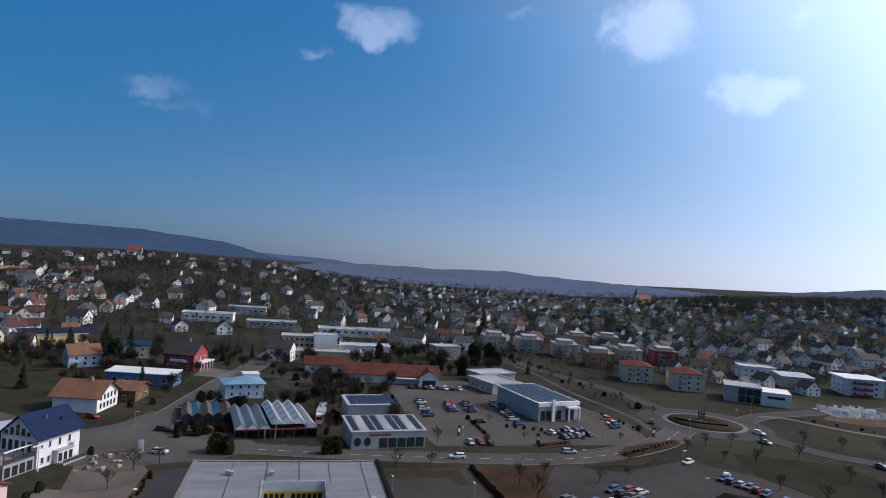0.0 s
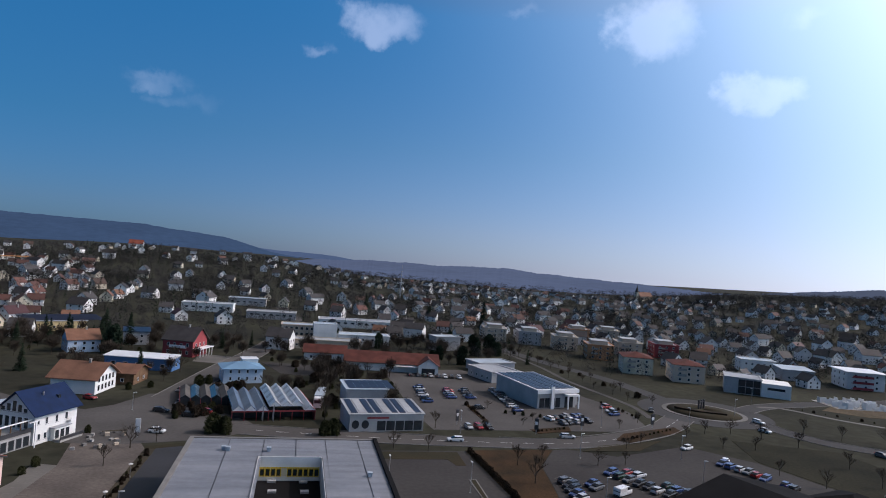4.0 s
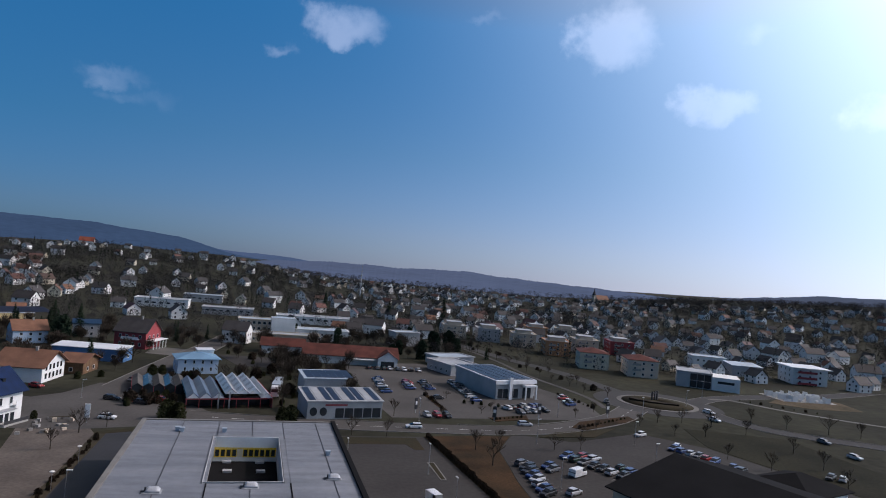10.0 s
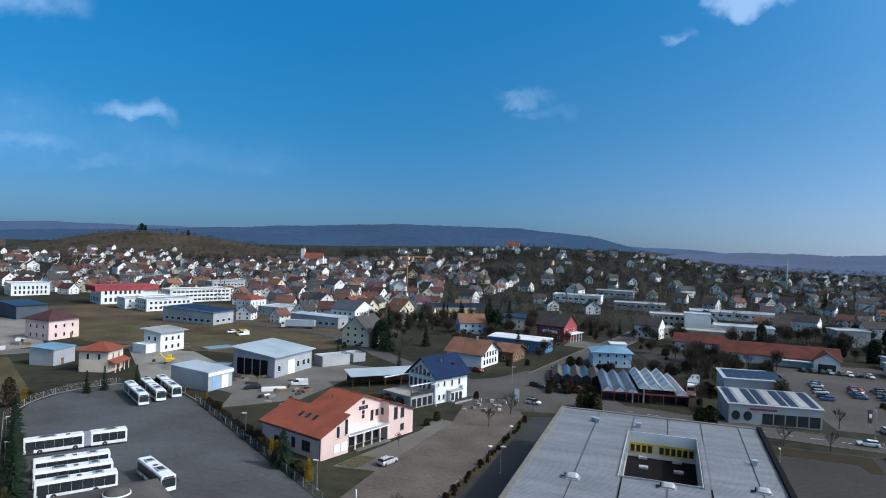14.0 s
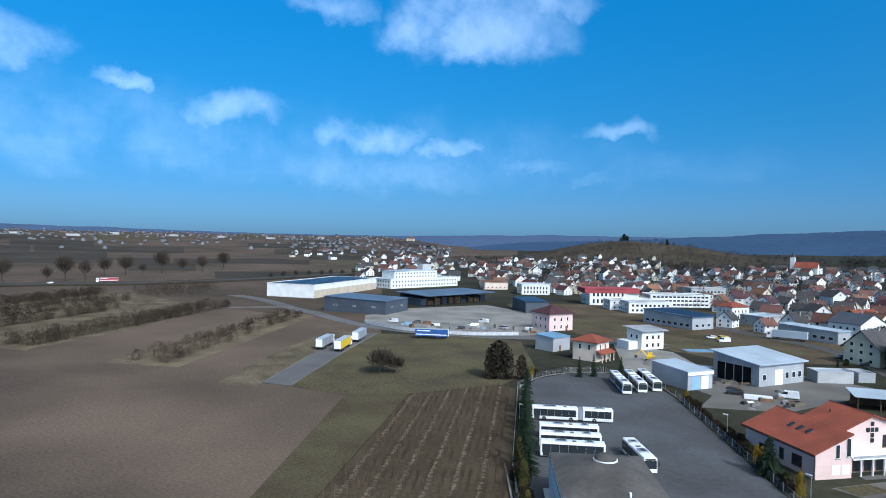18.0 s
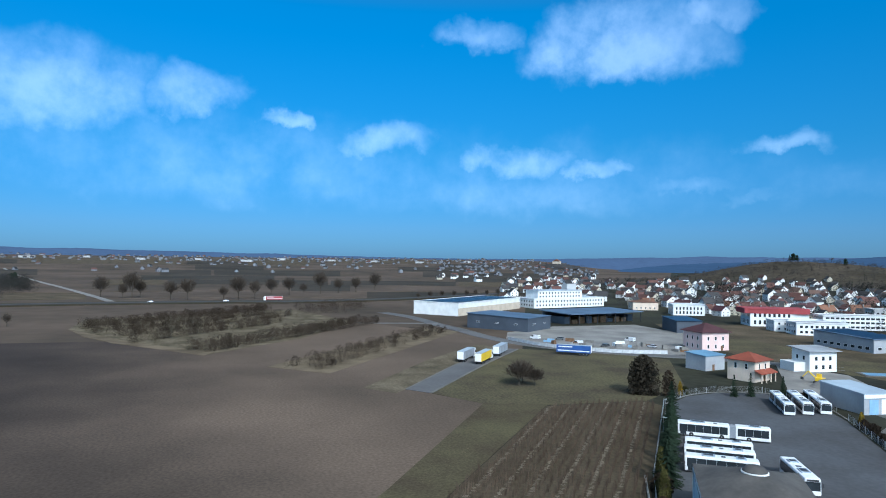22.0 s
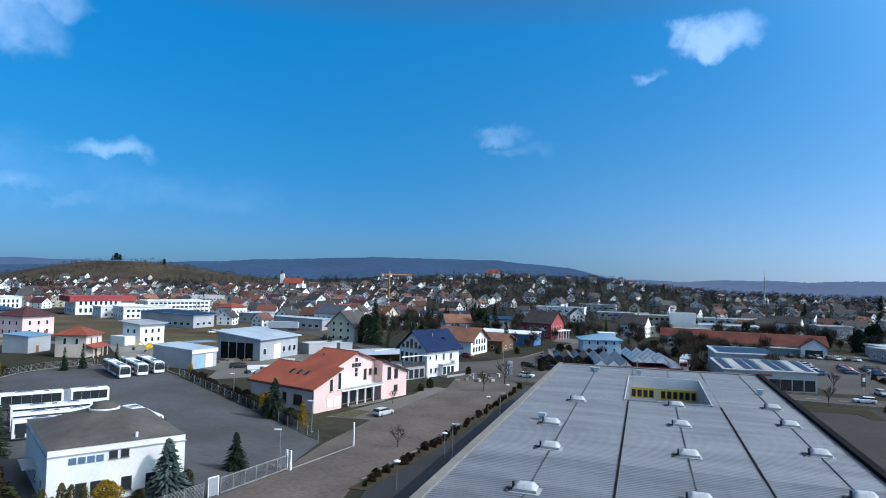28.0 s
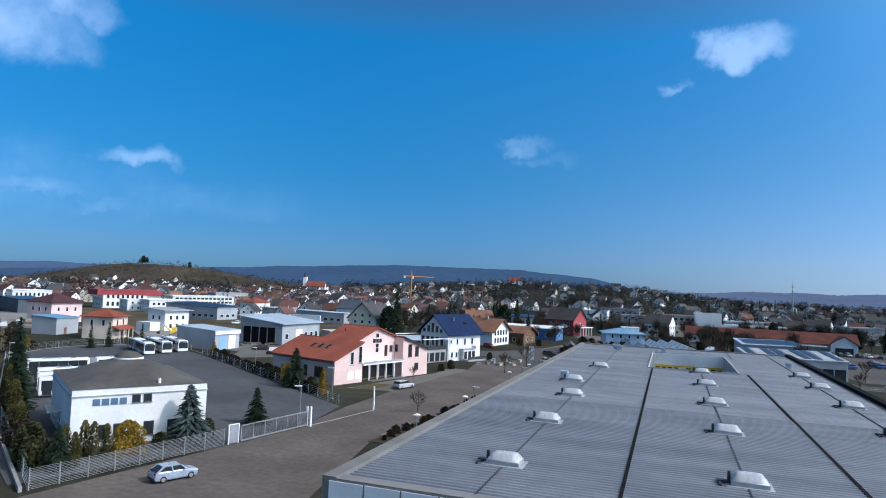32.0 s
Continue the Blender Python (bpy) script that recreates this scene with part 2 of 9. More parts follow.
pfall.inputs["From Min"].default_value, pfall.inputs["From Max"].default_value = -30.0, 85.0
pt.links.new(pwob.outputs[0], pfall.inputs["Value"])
ptone.data_type, ptone.blend_type = "RGBA", "MIX"
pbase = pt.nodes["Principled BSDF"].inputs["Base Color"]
pt.links.new(pfall.outputs[0], ptone.inputs["Factor"])
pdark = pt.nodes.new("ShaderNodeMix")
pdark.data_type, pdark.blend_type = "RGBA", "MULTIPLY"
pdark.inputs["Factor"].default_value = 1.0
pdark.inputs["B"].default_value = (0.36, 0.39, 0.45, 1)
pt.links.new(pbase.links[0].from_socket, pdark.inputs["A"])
pt.links.new(pbase.links[0].from_socket, ptone.inputs["B"])
pt.links.new(pdark.outputs["Result"], ptone.inputs["A"])
pt.links.new(ptone.outputs["Result"], pbase)
M["far_field"] = mat("far_field_soil", (0.112, 0.084, 0.064), 0.95, scale=0.006, fine=0.06, var=0.22, second=(0.062, 0.050, 0.038), spec=0.04)
M["far_field_dark"] = mat("dark_field_soil", (0.060, 0.050, 0.040), 0.95, scale=0.006, fine=0.06, var=0.22, second=(0.040, 0.037, 0.029), spec=0.04)
M["grass"] = mat("winter_grass", (0.096, 0.086, 0.048), 0.95, scale=0.07, fine=1.4, var=0.4, bump=0.6, second=(0.076, 0.062, 0.042), spec=0.04)
M["strip_grass"] = mat("brown_olive_grass", (0.088, 0.078, 0.044), 0.95, scale=0.07, fine=2.0, var=0.3, bump=0.5, second=(0.070, 0.055, 0.036), spec=0.04)
M["rust_bed"] = mat("rusty_brown_planting", (0.062, 0.036, 0.020), 0.95, scale=0.1, fine=2.5, var=0.35, bump=0.6, second=(0.030, 0.024, 0.016), spec=0.04)
M["pale_rough"] = mat("pale_dry_ground", (0.150, 0.122, 0.084), 0.95, scale=0.09, fine=1.2, var=0.35, bump=0.6, second=(0.078, 0.066, 0.042), spec=0.04)
M["verge"] = mat("verge_grass", (0.034, 0.032, 0.021), 0.95, scale=0.08, fine=2.5, var=0.25, bump=0.5, second=(0.052, 0.040, 0.025), spec=0.04)
M["asphalt"] = mat("asphalt", (0.092, 0.087, 0.083), 0.92, scale=0.05, fine=1.2, var=0.16, bump=0.1, second=(0.070, 0.066, 0.063), spec=0.06)
M["street_brown"] = mat("brown_grey_street_asphalt", (0.128, 0.110, 0.097), 0.92, scale=0.12, fine=1.4, var=0.22, bump=0.12, second=(0.098, 0.085, 0.077), spec=0.06)
M["dark_turf"] = mat("dark_winter_turf", (0.030, 0.029, 0.019), 0.95, scale=0.05, fine=1.2, var=0.3, bump=0.5, second=(0.020, 0.020, 0.014), spec=0.04)
M["asphalt_east"] = mat("dark_road_asphalt", (0.066, 0.065, 0.065), 0.92, scale=0.05, fine=1.2, var=0.14, bump=0.1, second=(0.058, 0.057, 0.057), spec=0.06)
M["carpark"] = mat("car_park_asphalt", (0.056, 0.053, 0.051), 0.92, scale=0.04, fine=1.0, var=0.18, bump=0.1, second=(0.046, 0.043, 0.042), spec=0.06)
M["lot"] = mat("dark_lot_asphalt", (0.088, 0.094, 0.103), 0.9, scale=0.06, fine=0.9, var=0.16, bump=0.1, second=(0.068, 0.068, 0.071), spec=0.06)
M["paving"] = mat("pale_paving", (0.135, 0.126, 0.113), 0.85, scale=0.08, fine=1.5, var=0.14, bump=0.12)
M["vineyard"] = mat("vineyard_soil", (0.074, 0.060, 0.045), 0.95, scale=0.012, fine=0.1, var=0.3, second=(0.046, 0.040, 0.028), spec=0.04)
M["gravel"] = mat("yard_gravel", (0.240, 0.228, 0.208), 0.9, scale=0.07, fine=1.2, var=0.16, bump=0.3)
# Dark asphalt, made darker still by the hall's shade put into the colour.
M["shaded_path"] = mat("shade_dark_path_asphalt", (0.028, 0.029, 0.032), 0.8, scale=0.08, fine=1.0, var=0.15)
M["kerb"] = mat("kerb_concrete", (0.19, 0.183, 0.172), 0.85, scale=0.3, fine=4, var=0.12)
M["line"] = mat("road_paint", (0.7, 0.7, 0.68), 0.7, scale=0.6, fine=5, var=0.12)
M["roof_metal"] = mat("weathered_roof_sheet", (0.215, 0.231, 0.258), 0.6, 0.0, scale=0.22, fine=0.8, var=0.12, second=(0.155, 0.170, 0.195), bump=0.06)
roof_tree = M["roof_metal"].node_tree
streak = roof_tree.nodes.new("ShaderNodeMapping")
streak.inputs["Scale"].default_value = (0.3, 1.6, 1.0)
roof_noise = next(n for n in roof_tree.nodes if n.type == "TEX_NOISE" and n.inputs["Scale"].default_value < 0.5)
roof_tree.links.new(next(n for n in roof_tree.nodes if n.type == "TEX_COORD").outputs["Object"], streak.inputs["Vector"])
roof_tree.links.new(streak.outputs["Vector"], roof_noise.inputs["Vector"])
M["white"] = mat("white_render", (0.76, 0.76, 0.74), 0.8, scale=0.25, fine=2.5, var=0.06, bump=0.06)
M["cream"] = mat("cream_render", (0.66, 0.6, 0.46), 0.85, scale=0.25, fine=2.5, var=0.08)
M["pink"] = mat("pink_render", (0.74, 0.535, 0.49), 0.85, scale=0.2, fine=2.0, var=0.06)
M["beige"] = mat("beige_render", (0.55, 0.46, 0.36), 0.85, scale=0.2, fine=2.0, var=0.08)
M["yellow"] = mat("yellow_render", (0.65, 0.5, 0.26), 0.85, scale=0.2, fine=2.0, var=0.08)
M["ochre"] = mat("orange_render", (0.5, 0.24, 0.12), 0.85, scale=0.2, fine=2.0, var=0.08)
M["redwall"] = mat("red_render", (0.33, 0.055, 0.06), 0.8, scale=0.2, fine=2.0, var=0.1)
M["bluewall"] = mat("light_blue_cladding", (0.24, 0.42, 0.6), 0.7, scale=0.2, fine=2.0, var=0.08)
M["blueclad"] = mat("blue_grey_cladding", (0.36, 0.375, 0.395), 0.7, scale=0.15, fine=1.5, var=0.08)
M["darkclad"] = mat("dark_blue_cladding", (0.062, 0.076, 0.098), 0.6, scale=0.15, fine=1.5, var=0.1)
M["greywall"] = mat("grey_render", (0.42, 0.42, 0.42), 0.85, scale=0.2, fine=2.0, var=0.08)
M["concrete"] = mat("bare_concrete", (0.36, 0.35, 0.33), 0.9, scale=0.2, fine=2.0, var=0.14)
M["tile_red"] = mat("red_roof_tiles", (0.240, 0.060, 0.034), 0.9, scale=0.25, fine=3.0, var=0.12, bump=0.4, each=0.08)
M["tile_old"] = mat("old_dark_red_tiles", (0.115, 0.036, 0.027), 0.9, scale=0.25, fine=3.0, var=0.16, bump=0.4, spec=0.2)
M["tile_town"] = mat("weathered_red_tiles", (0.118, 0.052, 0.041), 0.85, scale=0.25, fine=3.0, var=0.16, bump=0.4, each=0.3)
M["tile_brown"] = mat("brown_roof_tiles", (0.200, 0.095, 0.058), 0.85, scale=0.25, fine=3.0, var=0.14, bump=0.4, each=0.2)
M["tile_maroon"] = mat("maroon_roof_tiles", (0.070, 0.026, 0.030), 0.75, scale=0.25, fine=3.0, var=0.12, bump=0.4)
M["tile_navy"] = mat("glazed_navy_tiles", (0.004, 0.019, 0.066), 0.7, scale=0.4, fine=4.0, var=0.14, bump=0.2, spec=0.15)
M["tile_dark"] = mat("dark_roof_tiles", (0.055, 0.050, 0.050), 0.8, scale=0.25, fine=3.0, var=0.14, bump=0.4, each=0.25)
M["bitumen"] = mat("roof_bitumen", (0.098, 0.090, 0.082), 0.92, scale=0.16, fine=1.4, var=0.2, second=(0.055, 0.052, 0.049), bump=0.2)
M["slate"] = mat("dark_roof_felt", (0.014, 0.014, 0.015), 0.95, scale=0.12, fine=1.4, var=0.12, bump=0.2, spec=0.04)
M["roof_white"] = mat("pale_blue_sheet_roof", (0.37, 0.44, 0.50), 0.55, scale=0.12, fine=1.2, var=0.08)
M["roof_blue"] = mat("light_blue_roof", (0.15, 0.29, 0.42), 0.6, scale=0.15, fine=1.5, var=0.08)
M["roof_steel"] = mat("steel_blue_roof_sheet", (0.092, 0.140, 0.205), 0.55, scale=0.1, fine=1.2, var=0.12)
M["roof_pale"] = mat("pale_sheet_roof", (0.70, 0.72, 0.74), 0.5, scale=0.12, fine=1.2, var=0.06)
M["paleblue"] = mat("pale_blue_render", (0.44, 0.57, 0.70), 0.8, scale=0.2, fine=2.0, var=0.06)
M["deepblue"] = mat("deep_blue_cladding", (0.07, 0.18, 0.36), 0.6, scale=0.2, fine=2.0, var=0.08)
M["roof_grey"] = mat("grey_sheet_roof", (0.34, 0.355, 0.37), 0.6, scale=0.12, fine=1.2, var=0.12)
M["pv"] = mat("solar_panel", (0.016, 0.023, 0.042), 0.35, scale=0.5, fine=6, var=0.15, bump=0.0, spec=0.3)
M["glass"] = mat("window_glass", (0.03, 0.038, 0.045), 0.12, scale=0.6, fine=3, var=0.15, bump=0.0, spec=0.6)
M["dome"] = mat("milky_acrylic", (0.45, 0.46, 0.48), 0.3, scale=1.0, fine=5, var=0.06, bump=0.0)
M["metal"] = mat("galvanised_steel", (0.45, 0.46, 0.47), 0.45, 0.6, scale=0.8, fine=6, var=0.1)
M["dark_metal"] = mat("dark_metal", (0.05, 0.05, 0.055), 0.5, 0.2, scale=0.8, fine=6, var=0.1)
M["rubber"] = mat("tyre_rubber", (0.02, 0.02, 0.02), 0.85, scale=2, fine=12, var=0.1)
M["wood"] = mat("brown_timber", (0.19, 0.105, 0.055), 0.8, scale=0.8, fine=7, var=0.2)
M["sapling"] = mat("sapling_bark", (0.120, 0.088, 0.064), 0.95, scale=0.3, fine=4, var=0.2, spec=0.04)
M["orchard_soil"] = mat("orchard_soil", (0.084, 0.068, 0.046), 0.95, scale=0.1, fine=1.2, var=0.25, bump=0.5, second=(0.066, 0.052, 0.033), spec=0.04)
M["rough"] = mat("rough_dry_ground", (0.110, 0.086, 0.058), 0.95, scale=0.05, fine=0.8, var=0.28, bump=0.5, second=(0.060, 0.050, 0.032), spec=0.04)
M["street"] = mat("pale_street_asphalt", (0.135, 0.133, 0.134), 0.9, scale=0.05, fine=1.0, var=0.12, bump=0.1, second=(0.105, 0.104, 0.106), spec=0.06)
M["bark"] = mat("grey_bark", (0.080, 0.066, 0.053), 0.95, scale=1.2, fine=8, var=0.2, each=0.2, spec=0.04)
M["twig"] = mat("bare_twigs", (0.075, 0.060, 0.047), 0.95, scale=0.3, fine=4, var=0.2, each=0.2, spec=0.04)
M["needle"] = mat("dark_needles", (0.026, 0.042, 0.026), 0.9, scale=0.6, fine=5, var=0.25, each=0.2, spec=0.04)
M["brown_needle"] = mat("brownish_needles", (0.052, 0.044, 0.032), 0.9, scale=0.4, fine=4, var=0.3, each=0.1, spec=0.04)
M["spruce"] = mat("blue_spruce_needles", (0.070, 0.098, 0.092), 0.9, scale=0.6, fine=5, var=0.25, each=0.1, spec=0.04)
M["hedge"] = mat("hedge_leaves", (0.052, 0.056, 0.026), 0.9, scale=0.6, fine=5, var=0.25, each=0.15, spec=0.04)
M["thuja"] = mat("olive_thuja_leaves", (0.115, 0.108, 0.036), 0.9, scale=0.6, fine=5, var=0.3, each=0.1, spec=0.04)
M["villa"] = mat("warm_cream_render", (0.70, 0.57, 0.46), 0.85, scale=0.2, fine=2.0, var=0.08)
M["golden"] = mat("golden_thuja_leaves", (0.33, 0.215, 0.030), 0.9, scale=0.6, fine=5, var=0.25, spec=0.04)
M["dry_shrub"] = mat("dry_shrub_twigs", (0.054, 0.040, 0.029), 0.95, scale=0.1, fine=2, var=0.25, spec=0.04)
M["straw"] = mat("pale_straw", (0.20, 0.168, 0.125), 0.95, scale=0.2, fine=3, var=0.2, spec=0.04)
M["dry_grass"] = mat("dry_tall_grass", (0.165, 0.130, 0.088), 0.95, scale=0.08, fine=2, var=0.2, spec=0.04)
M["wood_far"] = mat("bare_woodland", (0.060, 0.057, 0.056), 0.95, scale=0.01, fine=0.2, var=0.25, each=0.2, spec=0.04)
M["grove"] = mat("dark_bare_grove", (0.036, 0.035, 0.032), 0.95, scale=0.01, fine=0.2, var=0.25, each=0.2, spec=0.04)
M["yellow_paint"] = mat("yellow_paint", (0.75, 0.5, 0.03), 0.5, scale=1, fine=6, var=0.06)
M["blue_paint"] = mat("blue_paint", (0.03, 0.1, 0.32), 0.4, scale=0.6, fine=4, var=0.08)
M["orange_paint"] = mat("orange_paint", (0.36, 0.15, 0.04), 0.6, scale=1, fine=6, var=0.06)
M["white_paint"] = mat("white_paint", (0.8, 0.8, 0.8), 0.35, scale=0.5, fine=4, var=0.04, bump=0.0)
M["fence_white"] = mat("weathered_white_boards", (0.56, 0.57, 0.58), 0.7, scale=0.6, fine=3, var=0.12, bump=0.05)
M["sign_blue"] = mat("blue_grey_letter_paint", (0.09, 0.16, 0.24), 0.5, scale=1, fine=6, var=0.05)
M["lamp_white"] = mat("lamp_glass", (0.8, 0.8, 0.78), 0.3, scale=2, fine=6, var=0.04, bump=0)
M["red_lens"] = mat("red_lens", (0.35, 0.02, 0.02), 0.25, scale=2, fine=6, var=0.04, bump=0)
M["canvas"] = mat("grey_canvas", (0.3, 0.32, 0.35), 0.8, scale=0.4, fine=4, var=0.1)

for key, base in (("far_red", (0.105, 0.048, 0.038)), ("far_brown", (0.1, 0.06, 0.046)), ("far_dark", (0.045, 0.043, 0.044))):
    M[key] = mat(key + "_roofs", base, 0.85, scale=0.2, fine=2.0, var=0.15, each=0.35, island=True)
for key, base in (("far_white", (0.8, 0.8, 0.78)), ("far_cream", (0.56, 0.5, 0.39)), ("far_haze_grey", (0.19, 0.20, 0.22))):
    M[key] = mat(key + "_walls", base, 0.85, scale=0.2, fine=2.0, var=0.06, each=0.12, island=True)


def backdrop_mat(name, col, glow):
    """Far woods, haze painted in as a blue glow; soft mottling at two sizes."""
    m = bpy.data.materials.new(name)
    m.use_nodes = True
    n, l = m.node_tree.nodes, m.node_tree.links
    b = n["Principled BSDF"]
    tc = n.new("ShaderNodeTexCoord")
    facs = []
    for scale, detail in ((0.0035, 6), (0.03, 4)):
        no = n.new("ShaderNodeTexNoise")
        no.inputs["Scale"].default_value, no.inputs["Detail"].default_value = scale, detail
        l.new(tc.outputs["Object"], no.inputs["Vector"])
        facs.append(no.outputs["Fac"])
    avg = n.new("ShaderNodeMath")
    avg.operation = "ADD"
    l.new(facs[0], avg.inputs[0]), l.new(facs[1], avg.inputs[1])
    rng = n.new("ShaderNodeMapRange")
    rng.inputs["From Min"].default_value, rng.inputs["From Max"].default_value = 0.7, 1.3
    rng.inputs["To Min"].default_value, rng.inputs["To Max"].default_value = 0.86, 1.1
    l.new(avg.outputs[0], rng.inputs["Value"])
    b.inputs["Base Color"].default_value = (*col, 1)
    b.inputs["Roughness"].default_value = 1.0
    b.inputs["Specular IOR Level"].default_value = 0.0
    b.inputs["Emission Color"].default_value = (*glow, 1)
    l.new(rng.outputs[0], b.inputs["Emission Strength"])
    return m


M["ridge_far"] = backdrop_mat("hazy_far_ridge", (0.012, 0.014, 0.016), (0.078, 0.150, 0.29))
M["ridge_pale"] = backdrop_mat("pale_haze_glow_ridge", (0.012, 0.014, 0.016), (0.105, 0.165, 0.285))
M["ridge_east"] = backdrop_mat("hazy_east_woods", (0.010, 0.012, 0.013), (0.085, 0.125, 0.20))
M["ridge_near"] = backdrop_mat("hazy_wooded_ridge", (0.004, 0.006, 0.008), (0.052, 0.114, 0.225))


# ---- mesh tools ----
class G:
    """Vertices and faces of one mesh, with a material slot per face."""

    def __init__(self):
        self.v, self.f, self.m = [], [], []

    def add(self, vs, fs, slot=0, tf=None):
        k = len(self.v)
        self.v += [tuple(tf @ Vector(p)) if tf else tuple(p) for p in vs]
        self.f += [tuple(i + k for i in q) for q in fs]
        self.m += [slot] * len(fs)
        return self

    def box(self, a, b, slot=0, tf=None):
        (x, y, z), (X, Y, Z) = a, b
        vs = [(x, y, z), (X, y, z), (X, Y, z), (x, Y, z), (x, y, Z), (X, y, Z), (X, Y, Z), (x, Y, Z)]
        return self.add(vs, [(3, 2, 1, 0), (4, 5, 6, 7), (0, 1, 5, 4), (1, 2, 6, 5), (2, 3, 7, 6), (3, 0, 4, 7)], slot, tf)

    def prism(self, poly, z0, z1, slot=0, tf=None):
        """A polygon in x and y, counter-clockwise, raised from z0 to z1."""
        n = len(poly)
        vs = [(x, y, z0) for x, y in poly] + [(x, y, z1) for x, y in poly]
        fs = [tuple(range(n - 1, -1, -1)), tuple(range(n, 2 * n))] + [(i, (i + 1) % n, n + (i + 1) % n, n + i) for i in range(n)]
        return self.add(vs, fs, slot, tf)

    def slab(self, poly, y0, y1, slot=0, tf=None):
        """A polygon in x and z, carried from y0 to y1."""
        n = len(poly)
        vs = [(x, y0, z) for x, z in poly] + [(x, y1, z) for x, z in poly]
        fs = [tuple(range(n)), tuple(range(2 * n - 1, n - 1, -1))] + [((i + 1) % n, i, n + i, n + (i + 1) % n) for i in range(n)]
        return self.add(vs, fs, slot, tf)

    def tube(self, p, q, r0, r1=None, n=8, slot=0, caps=True):
        p, q = Vector(p), Vector(q)
        r1 = r0 if r1 is None else r1
        rot = (q - p).to_track_quat("Z", "Y").to_matrix()
        ring = [Vector((math.cos(6.28318 * i / n), math.sin(6.28318 * i / n), 0)) for i in range(n)]
        vs = [p + rot @ (r * r0) for r in ring] + [q + rot @ (r * r1) for r in ring]
        fs = [(i, (i + 1) % n, n + (i + 1) % n, n + i) for i in range(n)]
        if caps:
            fs += [tuple(range(n - 1, -1, -1)), tuple(range(n, 2 * n))]
        return self.add(vs, fs, slot)

    def lathe(self, prof, n=16, slot=0, tf=None):
        """Radius and height pairs turned round z."""
        vs = [(r * math.cos(6.28318 * i / n), r * math.sin(6.28318 * i / n), z) for r, z in prof for i in range(n)]
        fs = [(j * n + i, j * n + (i + 1) % n, (j + 1) * n + (i + 1) % n, (j + 1) * n + i) for j in range(len(prof) - 1) for i in range(n)]
        fs += [tuple(range(n - 1, -1, -1)), tuple(range((len(prof) - 1) * n, len(prof) * n))]
        return self.add(vs, fs, slot, tf)

    def mesh(self, name, mats, smooth=False):
        me = bpy.data.meshes.new(name)
        me.from_pydata(self.v, [], self.f)
        for m in mats if isinstance(mats, (list, tuple)) else [mats]:
            me.materials.append(m)
        if any(self.m):
            me.polygons.foreach_set("material_index", self.m)
        if smooth:
            me.polygons.foreach_set("use_smooth", [True] * len(me.polygons))
        me.update()
        return me


def thing(name, x, y, z=0.0, rot=0.0, label="", category="", group="", kind=""):
    """An empty at the base of a thing, which takes its parts."""
    ob = new(name)
    ob.empty_display_size = 0.3
    ob.matrix_basis = pose(x, y, z, 0, 0, rot)
    return tagged(ob, label, category, group, kind)


def part(name, g, material, parent, label="", at=None, smooth=False):
    """One mesh under a thing or a part. g: a G, or a mesh that other parts use too."""
    me = g.mesh(name, material, smooth) if isinstance(g, G) else g
    ob = new(name, me)
    ob.parent = parent
    if at is not None:
        ob.matrix_basis = at if isinstance(at, Matrix) else Matrix.Translation(at)
    return tagged(ob, label)


def solid(name, g, material, label="", category="", kind="", group="", smooth=False):
    """A thing, or a piece of the setting, that is one mesh."""
    return tagged(new(name, g.mesh(name, material, smooth)), label, category, group, kind)

# ---- ground, hills, fields, roads ----
def smooth(t):
    t = min(1.0, max(0.0, t))
    return t * t * (3 - 2 * t)


HILLS = [(-180, 30), (-90, 62), (-70, 60), (-57, 52), (-46, 37), (-38, 20), (-33, 9), (-28, 5), (-20, 4), (-8, 9), (0, 30), (8, 36), (15, 28), (25, 14), (38, 8), (56, 2), (64, 0), (130, 0), (180, 30)]


def height(x, y):
    """The ground's height: level round the hall and over the plain, rising to the hills behind the town."""
    r = math.hypot(x, y)
    az = math.degrees(math.atan2(-x, y))
    top = float(np.interp(az, [a for a, _ in HILLS], [b for _, b in HILLS]))
    h = top * smooth((r - 420) / 1050)
    d = math.hypot((x + 930) / 1.25, y - 1075)
    h += 40 * smooth(1 - d / 255) + 8 * smooth(1 - math.hypot(x + 700, y - 1120) / 260)
    if 54 < az < 150:
        h += 55 * max(0.0, (r - 1600) / 2900) * smooth((az - 54) / 8) * (1 - smooth((az - 132) / 16))
    if r > 380:
        h += smooth((r - 380) / 500) * 3 * noise.noise(Vector((x * 0.004, y * 0.004, 0))) * min(1, top / 8)
    return h


g = G()
rings = [0, 60, 120, 200, 300, 400, 480, 560, 640, 720, 800, 880, 960, 1040, 1120, 1200, 1280, 1360, 1450, 1600, 1900, 2400, 3000, 3700, 4500, 4950]
STEPS = 180
for r in rings[1:]:
    for i in range(STEPS):
        a = 2 * math.pi * i / STEPS
        x, y = -r * math.sin(a), r * math.cos(a)
        g.v.append((x, y, height(x, y) if r < 4600 else height(x, y) - 4))
g.v.append((0, 0, 0))
c = len(g.v) - 1
for i in range(STEPS):
    g.f.append((c, i, (i + 1) % STEPS)), g.m.append(0)
